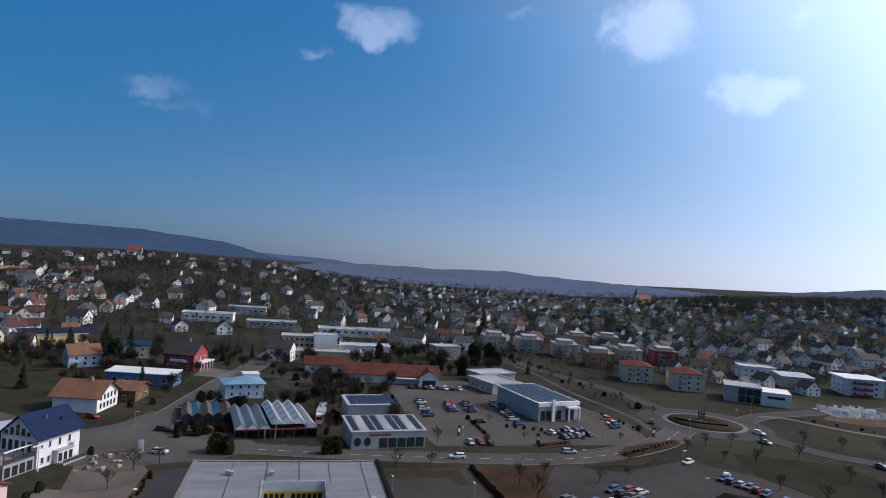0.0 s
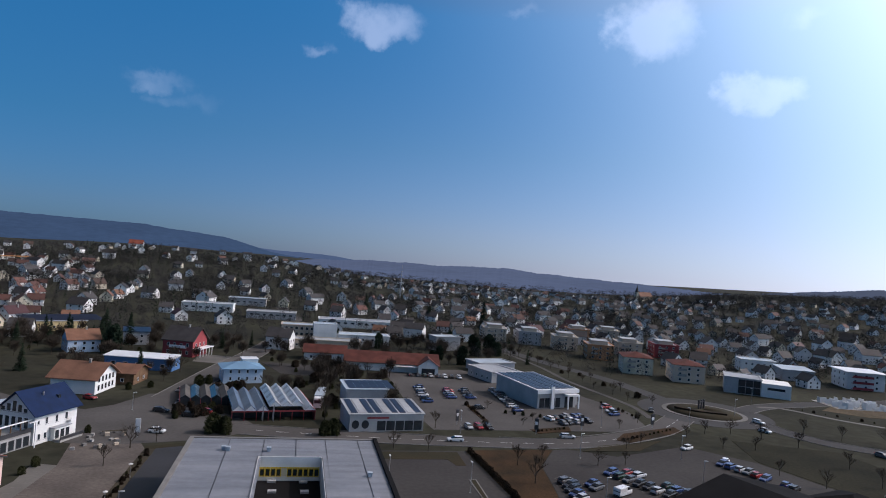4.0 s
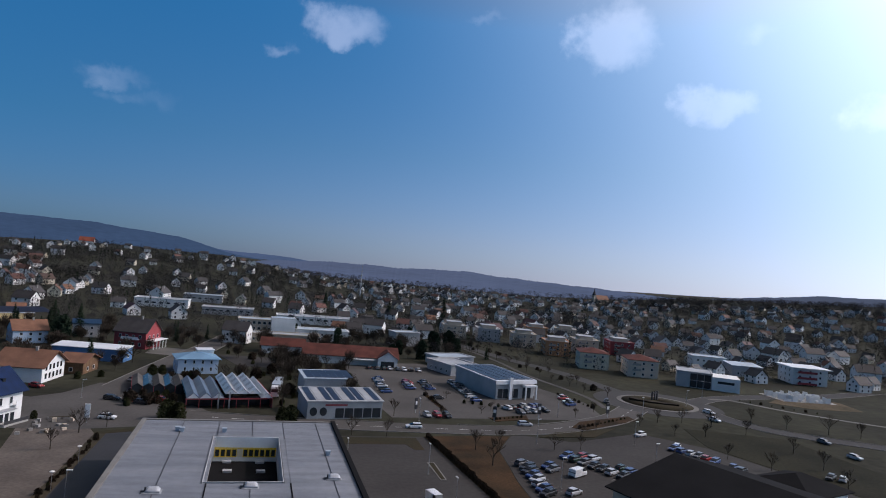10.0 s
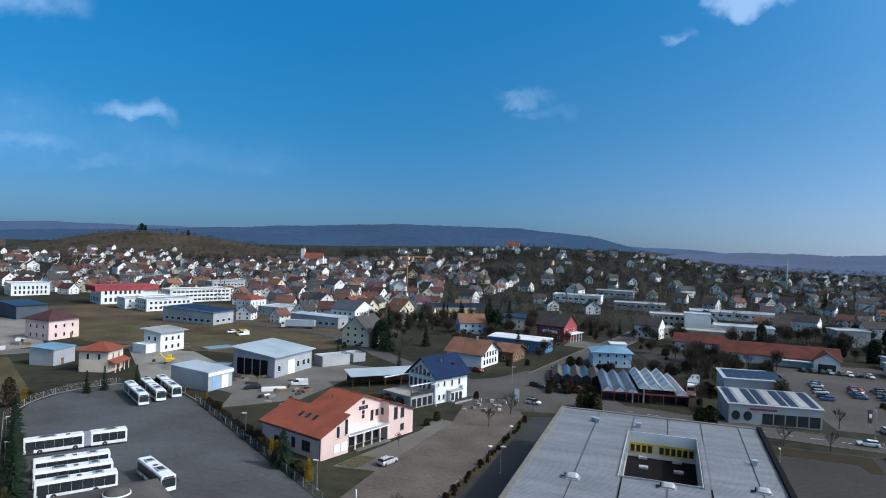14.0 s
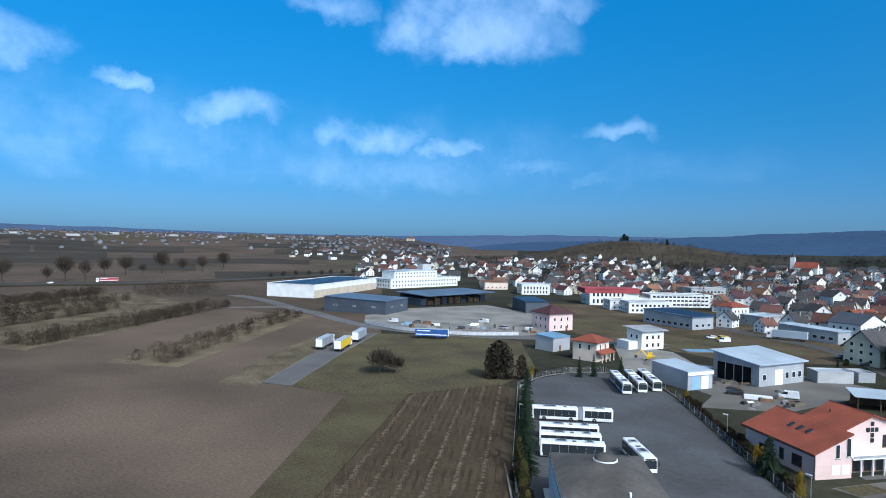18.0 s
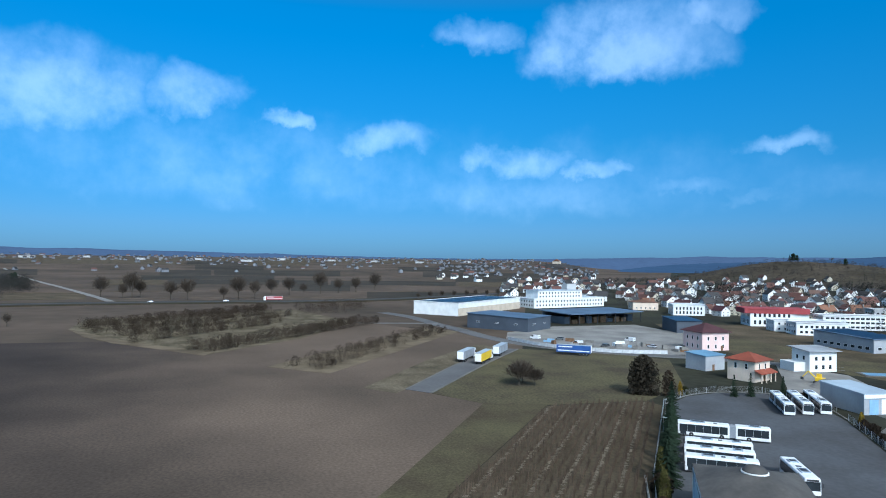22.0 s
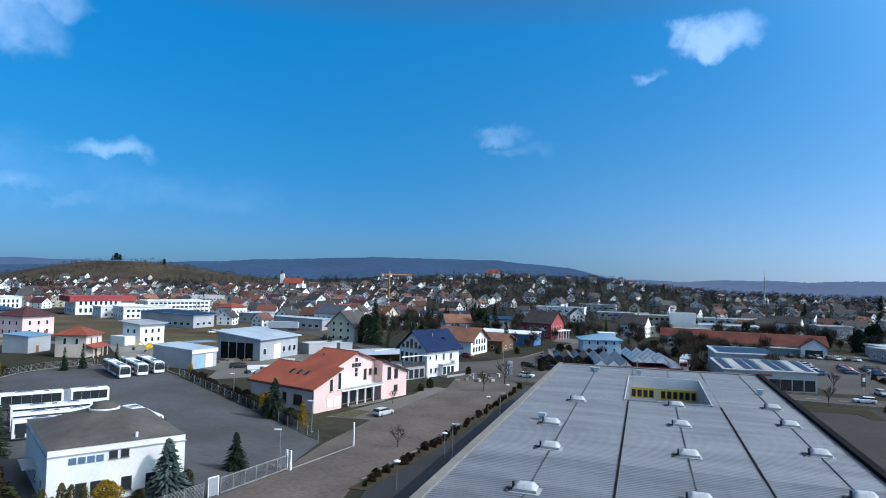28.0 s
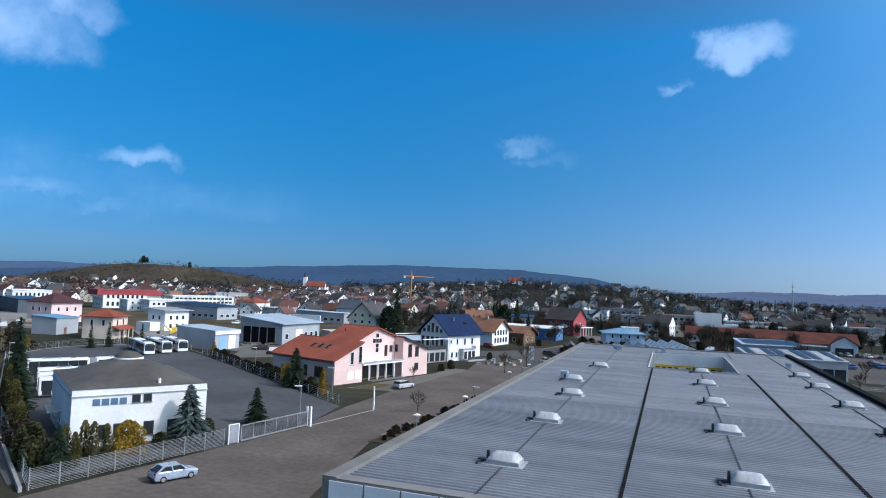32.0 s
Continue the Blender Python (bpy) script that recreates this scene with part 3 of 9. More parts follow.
for j in range(len(rings) - 2):
    for i in range(STEPS):
        a, b = j * STEPS + i, j * STEPS + (i + 1) % STEPS
        g.f.append((a, b, b + STEPS, a + STEPS))
        az = (i + 0.5) * 360 / STEPS
        plain = 62 < az < 150 and rings[j + 1] > 120 or 50 < az < 63 and rings[j + 1] > 1150
        rm, am = (rings[j + 1] + rings[j + 2]) / 2, radians(az)
        vine = math.hypot((-rm * math.sin(am) + 930) / 1.25, rm * math.cos(am) - 1075) < 280
        g.m.append(2 if vine else 1 if plain else 0)
for k, q in enumerate(g.f):
    g.f[k] = tuple(reversed(q))
solid("ground", g, [M["town_ground"], M["far_field"], M["vineyard"]], "brown and green winter ground with gardens and open fields", "ground", "structure")


def ridge(name, az0, az1, dist, crest, material, label):
    """A far wooded ridge with a crest line, falling to the ground in front and behind."""
    g = G()
    n = 420
    for i in range(n + 1):
        az = az0 + (az1 - az0) * i / n
        d = Vector(direction(az, 0))
        top = float(np.interp(az, [a for a, _ in crest], [b for _, b in crest])) + 5 * noise.noise(Vector((az * 0.35, dist, 0))) + 2 * noise.noise(Vector((az * 1.7, dist, 3))) + 2.2 * noise.noise(Vector((az * 9.0, dist, 5)))
        for off, k in ((-700, 0.0), (-420, 0.45), (-150, 0.85), (0, 1.0), (200, 0.8)):
            p = d * (dist + off)
            g.v.append((p.x, p.y, -6 + (top + 6) * k))
        if i:
            for j in range(4):
                a = (i - 1) * 5 + j
                g.f.append((a + 1, a, a + 5, a + 6)), g.m.append(0)
    return solid(name, g, material, label, "hill", "structure", smooth=True)


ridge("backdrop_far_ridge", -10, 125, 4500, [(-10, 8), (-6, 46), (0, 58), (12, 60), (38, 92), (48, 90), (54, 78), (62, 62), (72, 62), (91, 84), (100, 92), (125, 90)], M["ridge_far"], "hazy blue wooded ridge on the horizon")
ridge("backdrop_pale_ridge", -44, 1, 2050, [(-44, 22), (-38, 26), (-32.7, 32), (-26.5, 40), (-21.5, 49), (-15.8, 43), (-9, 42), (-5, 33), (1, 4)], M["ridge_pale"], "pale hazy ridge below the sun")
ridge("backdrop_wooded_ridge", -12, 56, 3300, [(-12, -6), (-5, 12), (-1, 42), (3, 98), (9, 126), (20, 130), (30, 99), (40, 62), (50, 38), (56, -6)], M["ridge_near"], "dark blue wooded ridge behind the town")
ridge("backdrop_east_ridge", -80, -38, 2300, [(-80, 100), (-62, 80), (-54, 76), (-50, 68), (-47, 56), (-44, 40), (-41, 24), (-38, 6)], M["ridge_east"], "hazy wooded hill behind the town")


LEVELS = []


def level(z, xs, ys):
    """The next height, 4 mm or more from every overlapping surface laid before."""
    box = (min(xs), max(xs), min(ys), max(ys))
    while any(abs(z - q) < 0.004 and b[0] < box[1] and box[0] < b[1] and b[2] < box[3] and box[2] < b[3] for q, b in LEVELS):
        z += 0.002
    LEVELS.append((z, box))
    return z


def sheet(name, pts, z, material, label, category="ground", kind="structure", follow=False):
    """A level area with real edges that lies on the ground."""
    z = level(z, [p[0] for p in pts], [p[1] for p in pts])
    area = sum(a[0] * b[1] - b[0] * a[1] for a, b in zip(pts, pts[1:] + pts[:1]))
    g = G().prism(pts if area > 0 else pts[::-1], -0.3, z)
    if follow:
        g.v = [(x, y, q + height(x, y)) for x, y, q in g.v]
    return solid(name, g, material, label, category, kind)


def curve_points(pts, step=4.0):
    """A smooth line through the points."""
    out = []
    P = [Vector(p) for p in pts]
    for i in range(len(P) - 1):
        p0, p1, p2, p3 = P[max(i - 1, 0)], P[i], P[i + 1], P[min(i + 2, len(P) - 1)]
        n = max(2, int((p2 - p1).length / step))
        for k in range(n):
            t = k / n
            out.append(0.5 * ((2 * p1) + (p2 - p0) * t + (2 * p0 - 5 * p1 + 4 * p2 - p3) * t * t + (3 * p1 - p0 - 3 * p2 + p3) * t ** 3))
    return out + [P[-1]]


def band(pts, lo, hi, z0, z1, step=4.0, g=None, gaps=0.0):
    """A ribbon between two offsets to the left of a line. gaps: length of dashes."""
    g = g or G()
    line = curve_points(pts, gaps or step)
    L = []
    for i, p in enumerate(line):
        d = (line[min(i + 1, len(line) - 1)] - line[max(i - 1, 0)]).normalized()
        nrm = Vector((-d.y, d.x))
        L.append((p + nrm * lo, p + nrm * hi))
    def corners(a, b):
        ha, hb = (height(q.x, q.y) if abs(q.x) + abs(q.y) > 420 else 0.0 for q in (a, b))
        return [(a.x, a.y, z0 + ha), (b.x, b.y, z0 + hb), (b.x, b.y, z1 + hb), (a.x, a.y, z1 + ha)]

    if gaps:
        for i in range(0, len(L) - 1, 2):
            g.add(corners(*L[i]) + corners(*L[i + 1]), [(0, 1, 2, 3), (7, 6, 5, 4), (0, 4, 5, 1), (1, 5, 6, 2), (2, 6, 7, 3), (3, 7, 4, 0)])
    else:
        vs = [p for ab in L for p in corners(*ab)]
        n = len(vs)
        fs = [(0, 1, 2, 3), (n - 1, n - 2, n - 3, n - 4)]
        for i in range(len(L) - 1):
            k = 4 * i
            fs += [(k, k + 4, k + 5, k + 1), (k + 1, k + 5, k + 6, k + 2), (k + 2, k + 6, k + 7, k + 3), (k + 3, k + 7, k + 4, k)]
        g.add(vs, fs)
    return g


def road(name, pts, width, z=0.05, material="asphalt", label="grey asphalt road", kerbs=True, centre=False):
    z = level(z, [p[0] for p in pts], [p[1] for p in pts])
    solid(name, band(pts, -width / 2, width / 2, -0.3, z), M[material], label, "road", "structure")
    if kerbs:
        for k in (-1, 1):
            e = k * (width / 2 + 0.1)
            solid("kerb", band(pts, min(e, e - k * 0.2), max(e, e - k * 0.2), -0.2, z + 0.12), M["kerb"], "pale concrete kerb beside the road", "kerb", "structure")
    if centre:
        solid("road_marking", band(pts, -0.08, 0.08, z - 0.02, z + 0.006, gaps=3.0), M["line"], "white dashed centre line", "road marking", "structure")


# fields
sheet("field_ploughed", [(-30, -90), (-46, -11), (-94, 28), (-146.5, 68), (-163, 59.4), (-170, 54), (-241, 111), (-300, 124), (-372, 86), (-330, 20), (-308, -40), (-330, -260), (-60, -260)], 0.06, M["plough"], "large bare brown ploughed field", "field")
sheet("field_behind", [(-30, -90), (-60, -260), (-60, -700), (300, -700), (300, -60), (60, -30)], 0.04, M["grass"], "winter grass behind the hall", "field")
sheet("orchard_ground", [(-40, -4), (-89.4, 37), (-139.5, 82.5), (-136.5, 111), (-131, 111.5), (-83, 70.5), (-56, 48), (-40, 20)], 0.09, M["orchard_soil"], "brown soil under the young trees", "field")
sheet("orchard_edge", [(-46, -11.5), (-94, 27.6), (-147, 68), (-141, 83.5), (-90.4, 37.6), (-41, -3.4)], 0.11, M["strip_grass"], "olive grass strip beside the young trees", "grass")
sheet("meadow", [(-146.8, 67.8), (-140.5, 83), (-137.2, 111.5), (-142, 120), (-152, 137), (-196, 168), (-214, 158), (-224, 146), (-241, 124), (-204, 93), (-163.4, 59.6)], 0.08, M["grass"], "patchy green and brown winter meadow", "grass")
sheet("shrub_patch_ground", [(-202, 38), (-221, 20), (-335, 116), (-309, 126)], 0.10, M["dry_grass"], "strip of pale dry grass in the field", "grass")
sheet("nursery_ground", [(-256, 1), (-302, -37), (-364, -64), (-422, -65), (-480, 62), (-372, 85), (-300, 43)], 0.10, M["pale_rough"], "rough ground of a tree nursery", "field")
sheet("strip_verge", [(-166, 50), (-176, 43), (-222, 79), (-258, 114), (-246, 121), (-211, 87.5), (-171, 54.5)], 0.09, M["pale_rough"], "patchy dry grass beside the parking strip", "grass")
sheet("nursery_edge", [(-254, 0), (-300, -35), (-330, -52), (-366, -64), (-338, -48), (-302, -28), (-262, 4)], 0.13, M["dry_grass"], "pale dry grass edge", "grass")
rf = random.Random(17)
for k, (ra, rb) in enumerate(((640, 760), (775, 960), (980, 1180), (1195, 1500), (1530, 1900), (1930, 2400), (2440, 3000), (3040, 3600))):
    az = 57.0 + rf.uniform(0, 3)
    while az < 118:
        wide = rf.uniform(4, 13)
        d0, d1 = direction(az, 0), direction(min(az + wide - 0.25, 122), 0)
        d2 = direction(az + wide / 2, 0)
        pts = [(d0[0] * ra, d0[1] * ra), (d2[0] * ra * 1.002, d2[1] * ra * 1.002), (d1[0] * ra, d1[1] * ra), (d1[0] * rb, d1[1] * rb), (d2[0] * rb * 1.002, d2[1] * rb * 1.002), (d0[0] * rb, d0[1] * rb)]
        sheet("field_strip", pts, 0.25 + 0.1 * (k % 2), M[rf.choice(("far_field", "far_field", "far_field_dark", "rough", "far_field_dark"))], "flat brown field strip beyond the highway", "field", follow=True)
        az += wide
sheet("link_field", [(-575, -190), (-640, -175), (-760, -215), (-900, -300), (-560, -320)], 0.45, M["verge"], "dark rough grass beside the slip road", "grass")
sheet("site_meadow", [(-249, 254), (-198, 245), (-197, 222), (-213, 214), (-262, 232)], 0.07, M["grass"], "green meadow between the commercial buildings", "grass")
sheet("verge_meadow", [(-150, 205), (-133, 224), (-120, 250), (-150, 252), (-172, 240), (-178, 215)], 0.07, M["grass"], "grass plot beside the road", "grass")
sheet("commercial_plots", [(-128, 207), (-172, 206), (-200, 205), (-262, 228), (-322, 262), (-300, 320), (-215, 372), (-130, 372), (-100, 300), (-100, 245)], 0.03, M["rough"], "rough dry ground between the commercial buildings", "ground")
# paved areas
sheet("bus_yard_asphalt", [(-43, 69), (-41.5, 82), (-43, 95), (-104, 143), (-124, 155), (-135, 150), (-140, 138), (-138.5, 126), (-131, 113.5), (-84, 72.5), (-62, 53), (-53, 47)], 0.07, M["lot"], "dark asphalt of the bus yard", "pavement")
sheet("street_asphalt", [(-52, 10), (-50, 42), (-44, 67), (-41.5, 82), (-42, 95), (-41, 112), (-36, 150), (-38, 172), (-24, 172), (-20.6, 162), (-22.6, 135), (-24, 119), (-26.4, 97.6), (-30, 76), (-25, 40), (-22, 10)], 0.045, M["street_brown"], "brown-grey asphalt street along the hall", "road")
sheet("church_court_paving", [(-49.5, 112), (-40.9, 112.5), (-35.9, 150.5), (-41, 152), (-41, 141)], 0.06, M["paving"], "pale paved forecourt", "pavement")
sheet("church_lawn", [(-49, 113), (-45, 112.5), (-43.5, 119.5), (-47, 119.5)], 0.1, M["grass"], "small lawn at the entrance", "grass")
sheet("hall_side_path", [(-28.0, 76), (-24.4, 97.6), (-22, 119), (-20.6, 135), (-18.4, 163), (-8, 165), (-9.5, 142), (-15.8, 34), (-23, 38)], 0.035, M["shaded_path"], "dark asphalt path along the hall, shade painted into its colour", "pavement")
sheet("shrub_bed", [(-30.2, 75.5), (-26.5, 97.6), (-24.1, 119), (-22.7, 135), (-20.7, 162), (-18.3, 162), (-20.5, 135), (-21.9, 119), (-24.3, 97.6), (-28, 75.5)], 0.085, M["earth"], "brown soil bed with low shrubs beside the street", "flower bed")
sheet("hall_front_verge", [(-25, 160), (-8, 166), (-8.5, 143), (30, 140.5), (31, 160), (4, 170), (-10, 168), (-22, 164)], 0.04, M["verge"], "brown grass in front of the hall", "grass")
sheet("empty_car_park", [(31, 160), (58, 159), (57.7, 112), (56.7, 80), (24, 80)], 0.05, M["carpark"], "empty dark car park beside the hall", "pavement")
sheet("hedge_verge", [(58.3, 159.5), (83.5, 159.5), (74, 146), (71, 134), (68, 123), (66, 112), (64, 80), (57, 80), (58, 112)], 0.06, M["rust_bed"], "brown grass strip with trees", "grass")
sheet("car_park", [(66.2, 112), (68.2, 123), (71.2, 134), (74.2, 146), (83.8, 159.4), (88, 160), (100, 153), (128, 162), (140, 146), (150, 100), (125, 72), (64.2, 72), (64.2, 80)], 0.05, M["carpark"], "large asphalt car park with rows of cars", "pavement")
sheet("car_park_island", [(92, 158), (110, 158), (124, 168), (100, 163)], 0.12, M["verge"], "planted island", "grass")
sheet("empty_car_park_verge", [(35, 159), (55.5, 158), (54.5, 147), (52, 147), (51, 152), (35, 153)], 0.09, M["verge"], "brown grass corner of the car park", "grass")
sheet("empty_car_park_island", [(51.8, 137), (53.6, 137), (52.4, 125), (51, 125)], 0.16, M["kerb"], "narrow kerbed island", "kerb")
sheet("empty_car_park_bed", [(52.1, 136.7), (53.3, 136.7), (52.1, 125.3), (51.3, 125.3)], 0.2, M["verge"], "planted strip of the island", "grass")
sheet("market_bed", [(75.3, 213), (77, 213), (76, 190), (74.3, 190)], 0.14, M["rust_bed"], "narrow planted bed between the parking rows", "grass")
sheet("market_front_bed", [(86, 180.5), (101, 184), (99, 178.5), (87, 176)], 0.14, M["rust_bed"], "planted bed beside the road", "grass")
sheet("roundabout_bed", [(109, 169), (116, 176), (140, 184), (139, 178), (112, 166)], 0.14, M["rust_bed"], "planted bed beside the roundabout", "grass")
sheet("east_meadow", [(150, 168), (179, 155), (172, 60), (152, 60), (151, 100), (141, 147)], 0.06, M["dark_turf"], "brown meadow beside the road", "grass")
sheet("market_yard", [(55, 180), (128, 178), (136, 205), (124, 262), (95, 285), (58, 278), (54, 200)], 0.05, M["asphalt"], "grey asphalt car park of the market", "pavement")
sheet("timber_yard_gravel", [(-300, 150), (-322, 190), (-320, 245), (-262, 240), (-205, 190), (-208, 178), (-221, 158), (-244, 142), (-275, 137)], 0.06, M["gravel"], "pale gravel yard", "pavement")
sheet("workshop_yard", [(-94, 140), (-80, 155), (-78, 205), (-100, 206), (-126, 186), (-118, 160), (-100, 154)], 0.055, M["paving"], "paved workshop yard", "pavement")
sheet("house_plots", [(-128, 152), (-140, 165), (-176, 200), (-150, 204), (-126, 187), (-120, 162)], 0.05, M["gravel"], "gravel plot with building material", "pavement")
sheet("site_soil", [(232, 212), (244, 200), (268, 196), (276, 214), (258, 228)], 0.06, M["rough"], "pale soil of the building site", "ground")
sheet("parking_strip", [(-163.5, 59.5), (-170.5, 54.3), (-211, 87), (-246, 118), (-239, 125), (-204, 93.5)], 0.12, M["street"], "pale asphalt parking strip in the field", "road")
for line in ([(-163.5, 59.5), (-204, 93.5), (-239, 125)], [(-170.5, 54.3), (-211, 87), (-246, 118)]):
    solid("kerb", band(line, -0.4, 0.4, -0.2, 0.19), M["paving"], "pale concrete edge of the parking strip", "kerb", "structure")
# roads
road("road_main", [(-60, 204), (-41, 194), (-12, 183), (25, 174), (53, 169), (93, 166), (128, 178), (151, 196)], 10, label="grey main road in front of the hall", centre=True, kerbs=False)
for k in (-5.1, 5.1):
    for line in ([(2, 179.6), (25, 174), (53, 169), (93, 166), (128, 178), (151, 196)],) if k < 0 else ([(-2, 180.7), (25, 174), (53, 169)], [(72, 167), (93, 166), (128, 178), (151, 196)]):
        solid("kerb", band(line, k - 0.1, k + 0.1, -0.2, 0.17), M["kerb"], "pale concrete kerb beside the road", "kerb", "structure")
road("road_north", [(-30, 186), (-22, 216), (-8, 275), (2, 310), (17, 376), (30, 470), (20, 600)], 11, 0.052, label="grey street that leads into the town", kerbs=False)
for k in (-5.6, 5.6):
    solid("kerb", band([(-22, 216), (-8, 275), (2, 310), (17, 376), (30, 470)], k - 0.1, k + 0.1, -0.2, 0.17), M["kerb"], "pale concrete kerb beside the road", "kerb", "structure")
road("road_west", [(-58, 204), (-84, 228), (-104, 250), (-128, 268), (-165, 280), (-215, 300), (-290, 330)], 7.5, 0.051, label="grey street between commercial buildings", kerbs=False)
for k in (-3.85, 3.85):
    solid("kerb", band([(-84, 228), (-104, 250), (-128, 268), (-165, 280), (-215, 300)], k - 0.1, k + 0.1, -0.2, 0.17), M["kerb"], "pale concrete kerb beside the road", "kerb", "structure")
road("road_junction", [(-37, 168), (-33, 178), (-29, 190)], 14, 0.048, label="wide junction of two streets", kerbs=False)
road("road_east", [(190, 209), (210, 218), (256, 226), (300, 232), (420, 270)], 8, 0.05, "asphalt_east", label="grey street into the housing area")
road("road_south_east", [(180.5, 190), (180, 180), (184, 166), (193, 156.5), (207, 146), (240, 122), (300, 80), (420, 0)], 8.5, 0.05, "asphalt_east", label="grey road beside the meadow")
road("road_rail", [(166, 226), (166, 245), (164, 275), (152, 325), (139, 428), (110, 560)], 8, 0.05, "asphalt_east", label="grey road along the railway", kerbs=False)
road("path_meadow", [(203, 216), (213, 215), (219, 205), (224, 195), (232, 186), (242, 175), (275, 148)], 2.6, 0.07, "paving", label="pale footpath through the meadow", kerbs=False)
road("path_rail", [(139, 196), (143, 212), (143, 230), (141, 263), (144, 305), (142, 354), (137, 400), (120, 470)], 2.4, 0.07, "asphalt", label="pale path beside the railway bank", kerbs=False)
road("road_yard", [(-160, 215), (-196, 184), (-212, 164), (-230, 148), (-255, 135), (-285, 130), (-315, 130), (-350, 128), (-400, 128), (-440, 120)], 8, 0.05, "street", label="grey curved road round the yard")
sheet_line = [(-480, -560), (-525, -300), (-548, -180), (-566, -90), (-572, 20), (-566, 80), (-600, 190), (-690, 350), (-850, 560)]
solid("highway_bank", band(sheet_line, -17, 17, -0.3, 0.7), M["verge"], "low grass bank of the highway", "bank", "structure")
road("road_highway", sheet_line, 14, 1.0, "asphalt_east", label="grey highway across the plain", kerbs=False)
road("track_field", [(-585, -70), (-700, -104), (-900, -166), (-1120, -236), (-1500, -350), (-1900, -470)], 6, 0.5, "gravel", "pale field track", kerbs=False)
road("road_link", [(-556, -186), (-620, -182), (-760, -208), (-860, -246), (-930, -270), (-1000, -305), (-1080, -318), (-1180, -300)], 14, 0.55, "street", label="grey slip road", kerbs=False)
road("yard_lane", [(-352, 130), (-360, 112), (-366, 92), (-380, 70)], 6, 0.06, "paving", label="pale lane beside the store", kerbs=False)
sheet("junction_asphalt", [(-39, 167), (-46, 197), (-36, 206), (-28.5, 222), (-15, 222), (-10, 204), (2, 189), (6, 180), (-6, 170), (-26, 166)], 0.065, M["asphalt"], "wide asphalt junction in front of the hall", "road")
sheet("forecourt_red_house", [(-22, 286), (-8, 281), (-3, 300), (-20, 306)], 0.06, M["paving"], "paved forecourt with parked cars", "pavement")
sheet("courtyard_blue_house", [(14, 262), (36, 258), (38, 284), (6, 290)], 0.06, M["carpark"], "small asphalt car park behind the house", "pavement")
# the roundabout
ring_pts = [(169.5 + 20 * math.cos(a * math.pi / 12), 206.5 + 20 * math.sin(a * math.pi / 12)) for a in range(25)]
solid("roundabout_road", band(ring_pts, -4.5, 4.5, -0.3, 0.058), M["asphalt_east"], "grey ring of the roundabout", "road", "structure")
solid("roundabout_apron", G().lathe([(15.4, -0.2), (15.4, 0.16), (13.6, 0.2), (13.6, -0.2)], 40, 0, pose(169.5, 206.5, 0)), M["paving"], "pale paved apron of the roundabout", "pavement", "structure")
solid("roundabout_island", G().lathe([(13.5, -0.2), (13.5, 0.25), (8, 0.7), (0.5, 1.0), (0.4, -0.2)], 40, 0, pose(169.5, 206.5, 0)), M["verge"], "round planted island", "grass", "structure", smooth=True)

# ---- buildings ----
def ring(w, h, t, y0, y1):
    """A rectangular frame as one closed mesh, centred on its sill."""
    g = G()
    o = [(-w / 2, 0), (w / 2, 0), (w / 2, h), (-w / 2, h)]
    n = [(-w / 2 + t, t), (w / 2 - t, t), (w / 2 - t, h - t), (-w / 2 + t, h - t)]
    vs = [(x, y0, z) for x, z in o] + [(x, y0, z) for x, z in n] + [(x, y1, z) for x, z in o] + [(x, y1, z) for x, z in n]
    fs = []
    for i in range(4):
        j = (i + 1) % 4
        fs += [(i, j, 4 + j, 4 + i), (8 + j, 8 + i, 12 + i, 12 + j), (j, i, 8 + i, 8 + j), (4 + i, 4 + j, 12 + j, 12 + i)]
    return g.add(vs, fs)


def window_mesh(w, h, frame_mat, glass="glass"):
    """Frame and pane of a window in a wall that faces -y."""
    key = ("window", w, h, frame_mat)
    if key not in SHARED:
        SHARED[key] = ring(w, h, 0.09, -0.07, 0.03).mesh("window", M[frame_mat]), G().box((-w / 2 + 0.09, -0.03, 0.09), (w / 2 - 0.09, 0.02, h - 0.09)).mesh("pane", M[glass])
    return SHARED[key]


def window(parent, w, h, frame_mat, at):
    fm, pm = window_mesh(w, h, frame_mat)
    if parent.matrix_basis.translation.length > 230:
        key = ("far_window", w, h, frame_mat)
        if key not in SHARED:
            SHARED[key] = ring(w, h, 0.09, -0.07, 0.03).box((-w / 2 + 0.09, -0.03, 0.09), (w / 2 - 0.09, 0.02, h - 0.09), 1).mesh("window", [M[frame_mat], M["glass"]])
        return part("window", SHARED[key], None, parent, at=at)
    o = part("window", fm, None, parent, at=at)
    part("pane", pm, None, o)
    return o


SHARED = {}


def windows(parent, w, d, sides, rows, ww=1.2, wh=1.3, gap=3.0, frame_mat="white_paint", margin=1.2, skip=0.0, rng=random):
    """Rows of windows on the sides f(ront), r(ight), l(eft), b(ack) of a block w by d."""
    for s in sides:
        length = w if s in "fb" else d
        n = max(1, int((length - 2 * margin) / gap))
        for z in rows:
            for i in range(n):
                if rng.random() < skip:
                    continue
                u = margin + (length - 2 * margin) * (i + 0.5) / n
                at = {"f": pose(u, 0, z), "b": pose(u, d, z, 0, 0, 180), "l": pose(0, u, z, 0, 0, -90), "r": pose(w, u, z, 0, 0, 90)}[s]
                window(parent, ww, wh, frame_mat, at)


